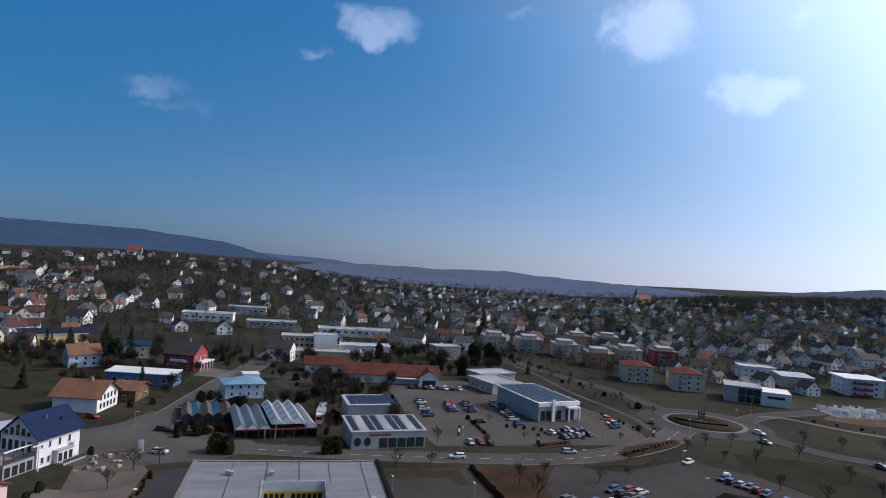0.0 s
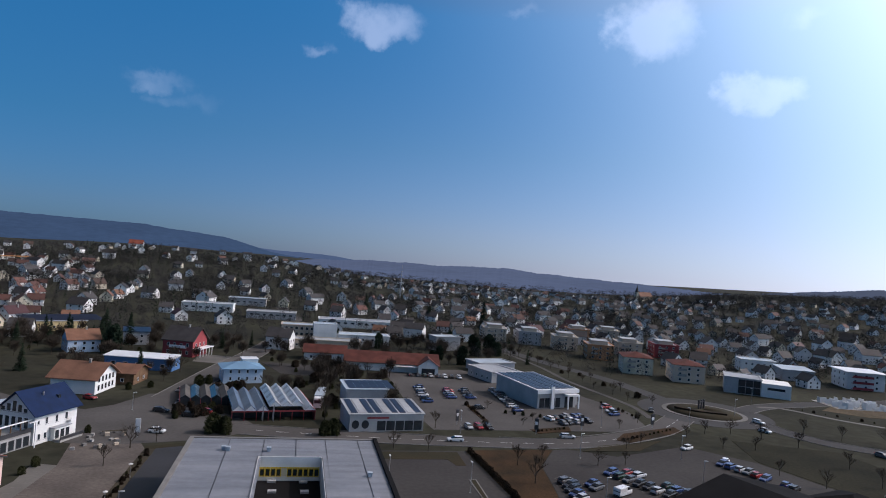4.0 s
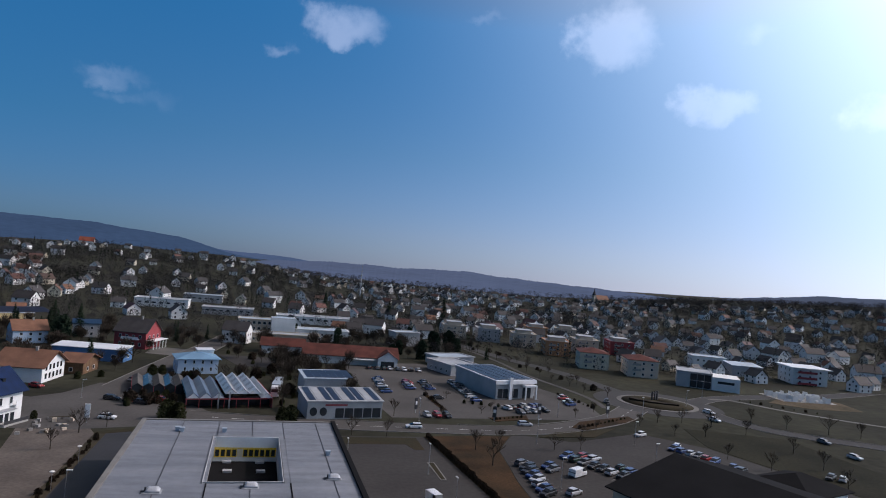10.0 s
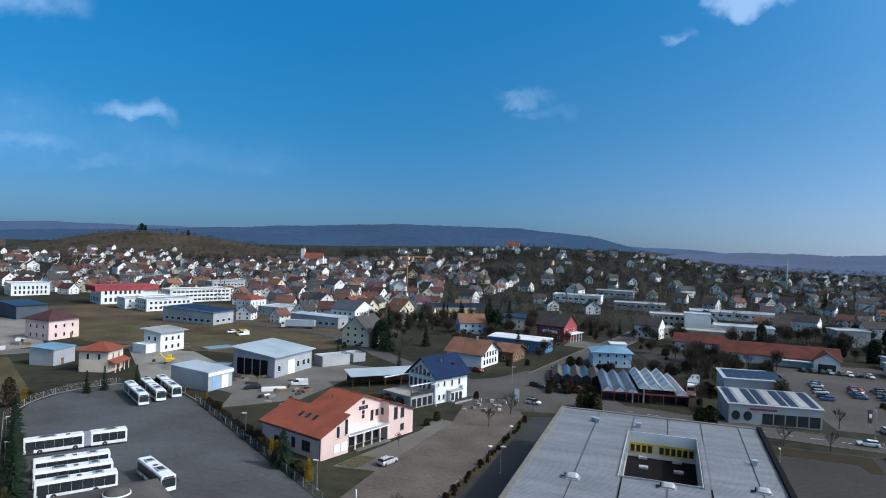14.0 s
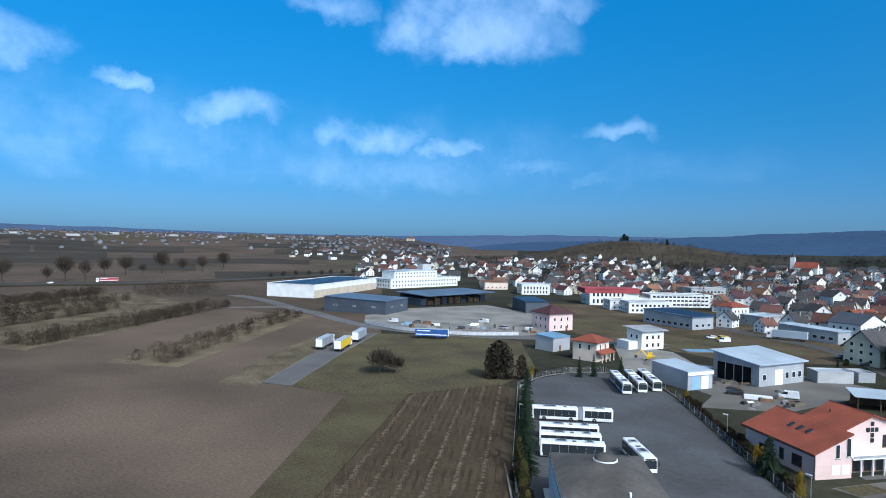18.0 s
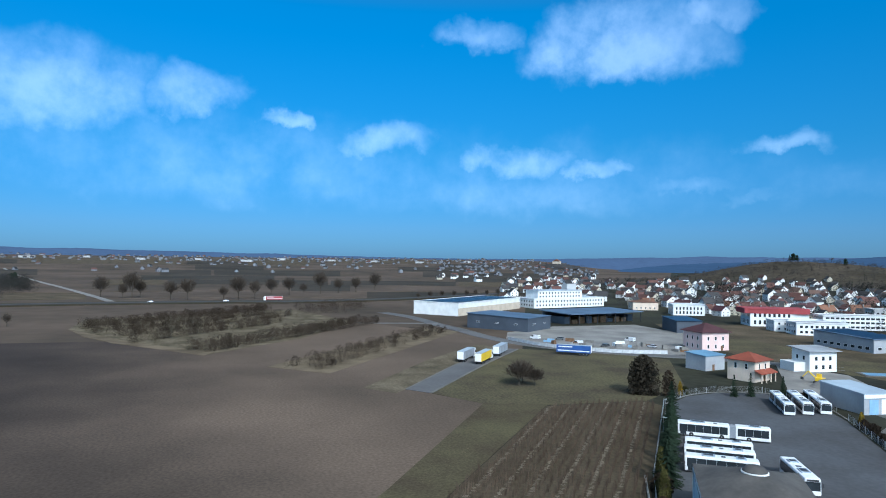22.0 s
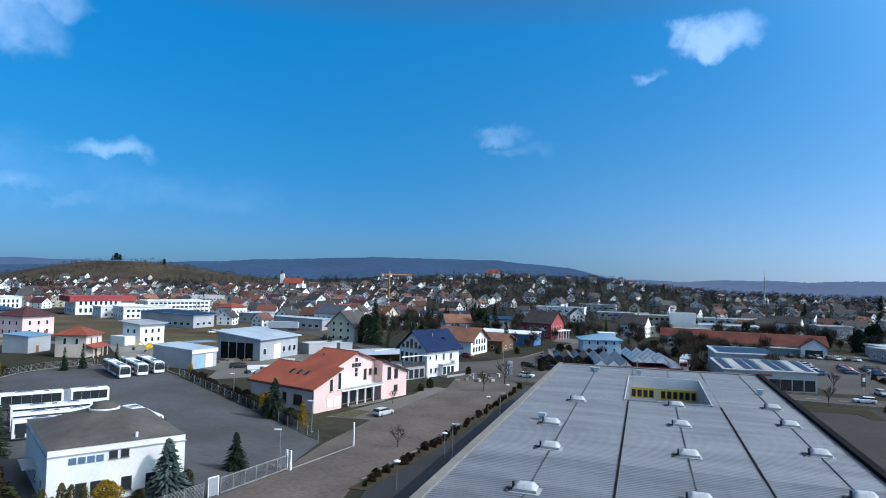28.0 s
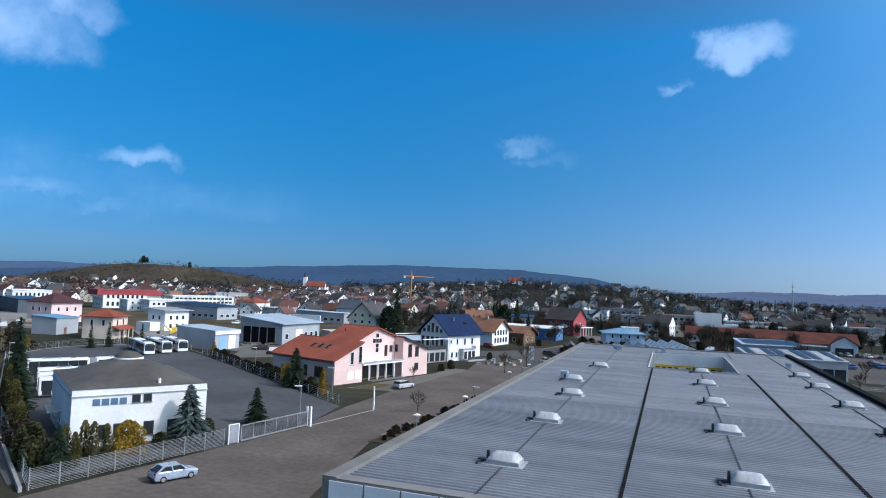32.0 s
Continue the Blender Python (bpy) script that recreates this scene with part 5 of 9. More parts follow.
part("fascia", G().add([(20, -0.56, slope(20) - 0.05), (28.9, -0.56, slope(28.9) - 0.05), (28.9, -0.56, slope(28.9) + 0.27), (20, -0.56, slope(20) + 0.27), (20, -0.5, slope(20) - 0.05), (28.9, -0.5, slope(28.9) - 0.05), (28.9, -0.5, slope(28.9) + 0.27), (20, -0.5, slope(20) + 0.27)], [(0, 1, 2, 3), (7, 6, 5, 4), (0, 4, 5, 1), (3, 2, 6, 7), (1, 5, 6, 2), (0, 3, 7, 4)]), M["dark_metal"], ch, "dark verge board")
part("gutter", G().tube((-0.75, -0.6, 4.1), (-0.75, 19.6, 4.1), 0.09), M["dark_metal"], ch)
for i, (dx, dz) in enumerate(((0, 1.05), (0, 0), (-0.95, 0), (0.95, 0), (0, -0.95), (0, -1.85))):
    part("cross_window", G().box((14.2 + dx - 0.36, 2.3, 7.35 + dz - 0.38), (14.2 + dx + 0.36, 2.395, 7.35 + dz + 0.38)), M["glass"], ch, "dark square pane of the cross window")
near_window(ch, 4.6, 3.4, 1.0, 2.4), near_window(ch, 6.9, 3.6, 1.05, 3.2)
for x in (4.3, 6.4):
    part("shutter", G().box((x - 0.85, -0.07, 0.7), (x + 0.85, -0.004, 2.3)), M["white_paint"], ch, "closed white shutter")
near_window(ch, 22.3, 3.9, 1.25, 2.6, frame_mat="wood"), near_window(ch, 24.6, 3.9, 1.25, 2.1, frame_mat="wood"), near_window(ch, 24.6, 1.2, 1.3, 1.4, frame_mat="wood")
near_window(ch, 17.0, 4.2, 0.9, 2.2, y=2.4, frame_mat="wood"), near_window(ch, 18.6, 5.0, 0.9, 1.3, y=2.4, frame_mat="wood")
near_window(ch, 20.0, 5.0, 1.2, 1.4, y=2.2, frame_mat="wood", rot=-90)
for y, w, h in ((4.5, 2.6, 2.0), (8.5, 1.2, 2.0), (14.0, 1.6, 1.2)):
    near_window(ch, 0.0, 1.0, w, h, y=y, frame_mat="wood", rot=-90)
part("balcony", G().box((7.6, -0.4, 3.1), (20.0, 2.4, 3.35)), M["white"], ch)
part("balcony_rail", G().box((7.7, -0.4, 3.35), (19.9, -0.32, 3.75)), M["roof_grey"], ch, "grey balcony panel")
for i in range(5):
    part("column", G().tube((9.6 + i * 2.55, 0.0, 0), (9.6 + i * 2.55, 0.0, 3.1), 0.17, n=10), M["white_paint"], ch, "white round column")
for x in (10.9, 13.4, 16.0, 18.4):
    near_window(ch, x, 0.15, 1.7, 2.5, y=2.4, frame_mat="wood")
for i in range(3):
    roof_x, roof_y = 4.2, 6.5 + i * 2.3
    p = pose(roof_x, roof_y, slope(roof_x) + 0.27, 0, -21.1, 0)
    sk = part("roof_window", G().box((-0.8, -0.45, 0.0), (0.8, 0.45, 0.14)), M["dark_metal"], ch, at=p)
    part("pane", G().box((-0.68, -0.34, 0.14), (0.68, 0.34, 0.16)), M["glass"], sk)
part("steps", G().box((9.3, -1.2, -0.2), (19.7, 0.3, 0.16)), M["paving"], ch)
part("vent_pipe", G().tube((11, 9, slope(11)), (11, 9, slope(11) + 0.9), 0.12), M["dark_metal"], ch)
part("rain_pipe", G().tube((-0.12, 0.15, 0), (-0.12, 0.15, 4.1), 0.06), M["dark_metal"], ch)

# ---- white house with navy roof ----
nv = building("navy_roof_house", -44.9, 164.8, 62.6, 13.0, 10.2, 7.4, "gable", 4.4, "white", "tile_navy", "white house with glossy navy tiled roof", "house", rows=(), over=0.9)
for i in range(5):
    near_window(nv, 0, 7.2, 1.25, 2.6 - abs(i - 2) * 0.75, y=2.6 + i * 1.55, rot=-90)
for i in range(5):
    near_window(nv, 0, 3.6, 1.3, 2.6, y=2.2 + i * 1.75, rot=-90)
for x, z, w, h in ((1.6, 0.9, 0.9, 1.5), (3.4, 0.9, 0.9, 1.5), (3.6, 4.3, 0.8, 1.6), (6.6, 4.1, 0.9, 1.8), (9.6, 4.2, 1.0, 1.7), (1.2, 4.6, 0.7, 1.0)):
    near_window(nv, x, z, w, h)
part("bay", G().box((4.8, -1.3, 0), (9.6, 0, 3.0)), M["white"], nv)
part("bay_roof", G().box((4.5, -1.6, 3.0), (9.9, 0, 3.18)), M["roof_grey"], nv)
for x in (5.6, 7.2, 8.8):
    near_window(nv, x, 0.4, 1.4, 2.2, y=-1.3)
part("balcony", G().box((9.9, -1.2, 3.6), (11.5, 0, 3.8)).box((9.9, -1.2, 3.8), (11.5, -1.1, 4.7)), M["white_paint"], nv)
part("terrace", G().box((4.4, -3.4, -0.2), (11.5, -1.3, 0.55)), M["concrete"], nv)
part("terrace_rail", G().box((4.4, -3.4, 0.55), (11.5, -3.3, 1.3)), M["dark_metal"], nv)
part("roof_terrace", G().box((-8.5, 0.5, 2.9), (0, 11.5, 3.2)), M["concrete"], nv)
part("terrace_wall", G().box((-8.5, 0.5, -0.3), (0, 11.5, 2.9)), M["greywall"], nv)
for i in range(4):
    near_window(nv, -7.4 + i * 2.0, 0.3, 1.5, 2.2, y=0.5, frame_mat="dark_metal")
part("terrace_balustrade", G().box((-8.5, 0.5, 3.2), (-0.1, 0.58, 4.2)), M["dark_metal"], nv)
for i in range(3):
    part("pergola_post", G().box((-8.3 + i * 2.6, 0.65, 3.2), (-8.1 + i * 2.6, 0.85, 5.8)), M["wood"], nv)
part("pergola_beam", G().box((-8.6, 0.6, 5.8), (0, 0.85, 6.05)), M["white_paint"], nv)
part("pergola_beam", G().box((-8.6, 10.8, 6.5), (0, 11.1, 6.75)), M["white_paint"], nv)
part("light_post", G().box((-1.2, -1.6, 0), (-1.0, -1.4, 6.0)), M["white_paint"], nv)
part("light_arm", G().box((-3.0, -1.65, 6.0), (-0.4, -1.35, 6.18)), M["white_paint"], nv)
part("roof_window", G().box((8.6, 1.8, 9.05), (9.4, 2.9, 9.95)), M["glass"], nv)
part("flue", G().tube((5.4, 3.2, 9.6), (5.4, 3.2, 11.2), 0.16), M["metal"], nv)
cp = thing("carport", -72.5, 173.5, 0, 40, "long open carport with pale sheet roof", "carport")
g = G()
roof_slab(g, -1, 26, -1, 7, 3.4, 4.2, 0.14)
part("roof", g, M["roof_white"], cp)
for i in range(6):
    for y in (0.2, 6.2):
        part("post", G().box((i * 5 - 0.1, y - 0.1, 0), (i * 5 + 0.1, y + 0.1, 3.35 + y * 0.1)), M["wood"], cp)
part("back_wall", G().box((0, 6.5, 0), (25, 6.65, 3.9)), M["wood"], cp)

# ---- buildings west and north of the bus yard ----
B = building
shed = B("workshop_shed", -107.1, 153.2, 80, 12, 19, 4.2, "mono", 0.6, "blueclad", "roof_white", "low workshop shed with pale blue walls and white roof", "shed", rows=(), over=0.3, size=(0.76, 1.18))
part("door", G().box((2.0, -0.08, 0), (5.4, -0.004, 3.2)), M["bluewall"], shed, "blue roller door")
part("door", G().box((6.6, -0.08, 0), (10.0, -0.004, 3.2)), M["white_paint"], shed, "white roller door")
part("fascia", G().box((-0.3, -0.42, 3.5), (12.3, -0.3, 4.25)), M["white_paint"], shed)
ws = B("workshop_hall", -99.7, 175.7, 83, 26, 21, 5.2, "mono", 1.6, "blueclad", "roof_white", "workshop hall with wide pale sheet roof and open side", "hall", sides="f", rows=(), over=1.2, size=(0.76, 1.20))
part("door", G().box((9, -0.08, 0), (13.5, -0.004, 3.8)), M["white_paint"], ws, "white sectional door")
for x in (3.0, 16.0, 20.0, 23.5):
    near_window(ws, x, 1.4, 2.0, 1.6)
# Flat dark panel on the closed wall, painted shade of an open bay.
part("open_bay", G().box((-0.06, 3, 0.05), (0.03, 19, 4.3)), M["slate"], ws, "dark panel painted as the shade of an open bay")
for i in range(5):
    part("post", G().box((-0.3, 3 + i * 4, 0), (-0.08, 3.25 + i * 4, 5.2)), M["metal"], ws)
B("garage_block", -94.3, 197.6, 55, 10.6, 6.0, 3.2, "flat", 0, "greywall", "roof_white", "pale flat-roofed garage block", "garage", rows=(), over=0.1)
B("garage_block_annex", -88.5, 210, 55, 5, 7, 2.6, "flat", 0, "blueclad", "roof_grey", "small blue-grey flat-roofed annex", "garage", rows=(), over=0.1)
oh = B("villa_orange_roof", -149.1, 161.8, 105, 10.8, 11, 6.2, "hip", 2.3, "villa", "tile_red", "warm cream house with orange-red tiled hip roof", "house", rows=(3.6,), gap=3.4, ww=1.1, wh=1.8, over=1.0, door=7, size=(0.83, 1.06))
g = G()
roof_slab(g, -0.5, 11.3, -3.0, 0.0, 2.6, 3.5, 0.2)
part("porch_roof", g, M["tile_red"], oh)
for i in range(4):
    part("porch_post", G().box((0.2 + i * 3.3, -2.7, 0), (0.5 + i * 3.3, -2.4, 2.7)), M["villa"], oh)
B("blue_shed", -171.1, 162.6, 98, 9.8, 8.5, 5.0, "mono", 0.6, "blueclad", "roof_blue", "pale blue metal shed with light blue roof", "shed", rows=(), over=0.3, door=4)
B("pink_villa", -212.8, 199.2, 86, 13.6, 12.7, 7.9, "hip", 3.5, "pink", "tile_maroon", "pale pink villa with dark maroon hip roof", "house", rows=(1.0, 4.4), gap=3.0, ww=1.1, wh=1.7, over=1.0, door=10)
B("dark_hall", -275.2, 238.8, 70, 13.8, 22.4, 6.3, "mono", 0.8, "darkclad", "pv", "dark blue hall with solar panels on its roof", "hall", rows=())
wm = B("white_modern_house", -158.9, 196.8, 80, 10.7, 8.7, 7.1, "mono", 0.8, "white", "roof_grey", "white modern house with shallow grey roof", "house", rows=(0.9, 3.9), gap=2.6, ww=1.2, wh=1.6, over=1.2)
part("annex", G().box((-4.5, 2, -0.5), (0, 9, 3.2)), M["white"], wm)
B("solar_hall", -186.4, 266.5, 84, 14.4, 31.7, 5.8, "mono", 1.1, "blueclad", "roof_steel", "blue-grey hall with rows of solar panels", "hall", rows=(1.2,), gap=3.5, ww=2.2, wh=1.4, pv=(7, 1, 18, "rows"))
ro = B("white_office_red_top", -295.6, 311.3, 62, 22, 16, 8.5, "flat", 0, "white", "roof_grey", "white office building with red top band", "office building", rows=(1.0, 4.6), gap=2.2, ww=1.4, wh=2.2, plinth="redwall", size=(1.13, 1.22))
part("red_storey", G().box((-3, -0.25, 6.4), (30, 15, 9.0)), M["redwall"], ro, "dark red upper storey")
part("red_wing", G().box((22, 1, -0.5), (30, 14, 6.4)), M["white"], ro)
B("white_office_wing", -250, 296, 62, 26, 14, 6.5, "flat", 0, "white", "roof_grey", "white flat-roofed office wing", "office building", rows=(1.0, 3.8), gap=2.4, ww=1.6, wh=1.5)
B("white_office_low", -260.6, 310.0, 70, 18.0, 12.6, 6.1, "flat", 0, "white", "roof_white", "low white office building with dark window band", "office building", rows=(2.6,), gap=2.6, ww=2.3, wh=1.0)
B("grey_school", -284.9, 403.0, 60, 25.7, 12.1, 9.6, "flat", 0, "greywall", "roof_grey", "grey three-storey flat-roofed building", "office building", rows=(1.0, 3.8, 6.4), gap=2.4, ww=1.8, wh=1.4)
B("white_school", -270, 340, 60, 40, 14, 8.0, "flat", 0, "white", "roof_grey", "long white school building with window bands", "office building", rows=(1.0, 3.6, 6.0), gap=2.6, ww=2.2, wh=1.3)
B("white_cube_office", -375.0, 320.5, 62, 22.0, 17.1, 7.7, "flat", 0, "white", "roof_white", "white cube-shaped office with tall windows", "office building", rows=(1.0, 4.0), gap=2.4, ww=1.3, wh=2.2)
B("white_cube_annex", -268, 300, 62, 12, 12, 6.0, "flat", 0, "white", "roof_grey", "white flat-roofed office annex", "office building", rows=(1.0, 3.8), gap=2.6)
B("sandy_house", -424.4, 322.3, 66, 20.0, 17.5, 6.3, "hip", 1.8, "villa", "tile_brown", "sandy house with flat brown hip roof", "house", rows=(1.2,), gap=3.0)
B("cream_house_steep_roof", -96.2, 242.2, 84, 14.7, 12.2, 6.3, "gable", 5.7, "cream", "tile_dark", "cream house with steep dark gable roof", "house", rows=(1.0, 3.8, 6.4), sides="l", gap=2.8, over=0.9, chimney=True)
B("blue_roof_house", -132.1, 310.4, 84, 19.5, 14.6, 6.6, "gable", 4.1, "white", "darkclad", "white house with dark blue gable roof", "house", rows=(1.0, 3.8), gap=2.8, chimney=True, axis="y")
B("white_red_house", -203.1, 324.6, 80, 13.1, 10.6, 6.9, "hip", 2.6, "white", "tile_red", "white house with red hip roof", "house", rows=(1.0, 3.8), gap=2.6, ww=1.0, wh=1.5)
B("white_flat_workshop", -178.3, 312.9, 84, 19.6, 13.6, 4.8, "flat", 0, "greywall", "roof_white", "flat workshop with white roof", "workshop", rows=(1.2,), gap=4.0, over=0.6)
B("grey_long_workshop", -129.9, 285.6, 84, 9.1, 27.2, 5.1, "mono", 0.5, "blueclad", "roof_white", "long blue-grey workshop with pale roof", "workshop", rows=(1.4,), sides="fl", gap=3.4, ww=2.2, wh=1.4)
B("timber_house", -150, 352, 80, 18, 12, 5.5, "gable", 3.5, "wood", "tile_red", "timber house with red roof", "house", rows=(1.2, 3.6), gap=3.0)
# ---- north ----
bh = B("brown_roof_house", -57.4, 222.1, -14, 13.7, 13.7, 5.1, "gable", 3.8, "white", "tile_brown", "white house with wide brown tiled roof", "house", sides="r", rows=(0.8, 3.4), gap=2.2, ww=1.4, wh=1.9, over=1.2, chimney=True)
B("timber_annex", -43.2, 236.8, -14, 7.6, 11.3, 4.0, "gable", 2.0, "wood", "tile_brown", "brown timber annex with brown roof", "annex", rows=(0.8,), gap=3.0, over=1.0)
wb = B("blue_long_hall", -51.9, 267.2, -14, 25.7, 8.3, 4.4, "mono", 0.7, "deepblue", "roof_pale", "long deep blue hall with white roof", "hall", rows=(1.2,), sides="fr", gap=4.0, ww=1.8, wh=1.4, over=0.4)
bl = B("blue_house", -7.3, 240.9, 10, 17, 14, 5.0, "hip", 1.8, "paleblue", "roof_blue", "pale blue house with light blue hip roof", "house", rows=(1.0, 3.4), gap=3.6, ww=1.0, wh=1.3, over=1.0, size=(0.81, 1.05))
part("penthouse", G().box((10, 13, 5), (17, 20, 6.6)), M["white"], bl)
part("penthouse_roof", G().box((9.6, 12.6, 6.6), (17.4, 20.4, 6.8)), M["roof_pale"], bl)
rh = B("red_house", -35.7, 300.6, -22, 15, 14, 6.4, "gable", 4.4, "redwall", "tile_dark", "dark red house with grey gable roof and white porch", "house", rows=(1.0, 3.8), gap=3.0, over=0.8, chimney=True, size=(0.92, 1.13))
g = G()
roof_slab(g, 15.0, 19.0, 0.0, 14.0, 3.2, 3.2, 0.25)
part("porch_roof", g, M["white_paint"], rh)
for i in range(5):
    part("porch_column", G().tube((18.4, 1 + i * 3.0, 0), (18.4, 1 + i * 3.0, 3.2), 0.2), M["white_paint"], rh)
part("balcony", G().box((4, -1.6, 3.4), (12, 0, 3.6)).box((4, -1.6, 3.6), (12, -1.5, 4.5)), M["white_paint"], rh)
B("white_red_gable_house", -72.1, 297.8, 25, 12.5, 11.5, 5.4, "gable", 3.7, "paleblue", "tile_brown", "pale blue gabled house with brown-red roof", "house", rows=(1.0, 3.2), gap=3.0, chimney=True)
B("yellow_solar_hall", -107.9, 355.6, 30, 30.2, 16.6, 5.0, "mono", 1.4, "yellow", "roof_grey", "low yellow hall with solar panels on its roof", "hall", rows=(1.5,), gap=5.0, pv=(6, 1, 39, "rows"))
B("grey_house_solar", -56, 326, 10, 11, 10, 6.0, "mono", 1.0, "greywall", "pv", "grey house with solar roof", "house", rows=(1.0, 3.6), gap=3.0)
B("white_house_north", 8, 330, -20, 12, 10, 6.4, "gable", 4.0, "white", "tile_dark", "white gabled house with dark roof", "house", rows=(1.0, 3.6), gap=2.8, chimney=True)
# market garden with saw-tooth glass roof
sg = thing("garden_shop", -2.2, 188.2, 0, 6, "garden shop with pleated glass and sheet roof on red frame", "shop")
SW, SD = 23.6, 26.0
part("wall", G().box((0, SD - 0.2, -0.3), (SW, SD, 3.2)), M["redwall"], sg)
part("wall", G().box((SW - 0.2, 0, -0.3), (SW, SD - 0.2, 3.2)), M["redwall"], sg)
part("wall", G().box((0, 4, -0.3), (0.2, SD - 0.2, 3.2)), M["glass"], sg, "glass side wall")
part("fascia", G().box((-0.2, -0.15, 2.5), (SW + 0.2, 0.1, 2.9)), M["redwall"], sg, "red fascia")
part("shop_front", G().box((0.2, 3.5, 0), (SW - 0.2, 3.7, 2.7)), M["glass"], sg)
for i in range(7):
    x0, x1 = SW * i / 7, SW * (i + 1) / 7
    xm = (x0 + x1) / 2
    zz = 2.9 + (1.2 if i in (3, 4, 5) else 0.0)
    for a, c, tone in ((x0, xm, "roof_grey" if i < 3 else "roof_pale"), (x1, xm, "roof_steel" if i < 3 else "roof_grey")):
        g = G()
        vs = [(a, -0.3, zz), (c, -0.3, zz + 1.5), (c, SD, zz + 1.5), (a, SD, zz)]
        vs += [(p, q, r + 0.12) for p, q, r in vs]
        fs = [(3, 2, 1, 0), (4, 5, 6, 7), (0, 1, 5, 4), (1, 2, 6, 5), (2, 3, 7, 6), (3, 0, 4, 7)]
        g.add(vs, fs if a < c else [tuple(reversed(q)) for q in fs])
        part("roof_pleat", g, M[tone], sg)
    part("gable_pane", G().slab([(x0 + 0.1, zz), (x1 - 0.1, zz), (xm, zz + 1.4)], -0.22, -0.12), M["white_paint"], sg, "white triangular gable")
    for k in range(4):
        if i in (3, 4, 5):
            y0 = 2.5 + k * 6
            part("roof_pane", G().add([(x0 + 0.2, y0, zz + 0.36), (xm - 0.2, y0, zz + 1.5), (xm - 0.2, y0 + 2.6, zz + 1.5), (x0 + 0.2, y0 + 2.6, zz + 0.36)], [(0, 1, 2, 3)]), M["dome"], sg, "white raised roof pane")
for x in (8.5, 11.5):
    for y in (-0.4, 1.0):
        part("portal_post", G().box((x - 0.12, y - 0.12, 0), (x + 0.12, y + 0.12, 4.6)), M["metal"], sg)
for i in range(8):
    part("post", G().box((SW * i / 7 - 0.08, -0.1, 0), (SW * i / 7 + 0.08, 0.08, 2.7)), M["redwall"], sg)
gh = thing("greenhouse", -18.0, 206, 0, 6, "low old greenhouse with dark glazed roof", "greenhouse")
for i in range(5):
    x0, x1 = i * 3.0, i * 3.0 + 3.0
    g = G()
    g.add([(x0, 0, 2.3), (x0 + 1.5, 0, 3.3), (x0 + 1.5, 17, 3.3), (x0, 17, 2.3)], [(0, 1, 2, 3)]).add([(x1, 0, 2.3), (x1, 17, 2.3), (x0 + 1.5, 17, 3.3), (x0 + 1.5, 0, 3.3)], [(0, 1, 2, 3)])
    part("roof_pleat", g, M["glass"] if i % 2 else M["bitumen"], gh)
    part("gable_pane", G().slab([(x0, 0), (x1, 0), (x1, 2.3), (x0 + 1.5, 3.3), (x0, 2.3)], 0, 0.06), M["glass"], gh)
    part("gable_frame", G().box((x0 - 0.06, -0.05, 0), (x0 + 0.06, -0.004, 2.3)), M["redwall"], gh, "dark red frame post")
part("wall", G().box((0, 16.9, 0), (15, 17, 2.3)), M["redwall"], gh)
part("wall", G().box((-0.1, 0, 0), (0, 17, 2.3)), M["redwall"], gh)
# shop with round windows
rw = B("round_window_shop", 29.6, 177.3, 4, 24, 15, 4.6, "mono", 1.2, "greywall", "roof_grey", "grey shop with round windows and solar roof", "shop", rows=(), over=0.4, size=(0.91, 1.04))
for x in (1.9, 5.0):
    part("round_window", G().lathe([(1.15, -0.08), (1.15, 0.05), (1.0, 0.08), (0.1, 0.08)], 20, 0, pose(x, -0.02, 2.0, 90)), M["glass"], rw, "round dark window")
for i in range(5):
    part("shop_window", G().box((8.8 + i * 3.0, -0.06, 0.3), (11.5 + i * 3.0, -0.004, 2.9)), M["glass"], rw)
for i in range(9):
    g = G()
    roof_slab(g, 0.6 + i * 2.6, 2.6 + i * 2.6, 0.8, 14.4, 4.95, 6.05, 0.08)
    part("solar_panel", g, M["pv"] if i % 3 != 1 else M["roof_grey"], rw)
part("sign", G().box((5.5, -0.12, 3.5), (12.5, -0.05, 4.0)), M["redwall"], rw, "red bar of a shop sign")
rb = B("solar_shop_back", 32.2, 205.0, 4, 13.7, 10.5, 6.1, "mono", 1.0, "blueclad", "roof_white", "blue-grey block with solar panels", "shop", rows=(), over=0.4, pv=(6, 0.8, 16.2, "front"))
# market with long red roof
mk = B("market_red_roof", 41.4, 278.3, -9, 42, 18, 4.2, "gable", 3.6, "white", "tile_old", "long market building with red tiled roof", "supermarket", rows=(1.0,), sides="r", gap=3.5, over=1.2, size=(0.96, 0.93))
part("entrance_gable", G().slab([(33, 0), (42, 0), (42, 4.2), (37.5, 7.2), (33, 4.2)], -3.5, 0.5), M["white"], mk)
for s in (-1, 1):
    x0, x1 = 37.5 + s * 5.4, 37.5
    vs = [(x0, -4.2, 3.7), (x0, 6, 3.7), (x1, 6, 7.4), (x1, -4.2, 7.4)]
    vs += [(p, q, r + 0.22) for p, q, r in vs]
    fs = [(3, 2, 1, 0), (4, 5, 6, 7), (0, 1, 5, 4), (1, 2, 6, 5), (2, 3, 7, 6), (3, 0, 4, 7)]
    part("entrance_roof", G().add(vs, [tuple(reversed(q)) for q in fs] if s < 0 else fs), M["tile_old"], mk)
part("sign", G().lathe([(0.9, 0), (0.9, 0.12), (0.1, 0.12)], 20, 0, pose(37.5, -3.5, 5.2, 90)), M["white_paint"], mk, "round white sign plate")
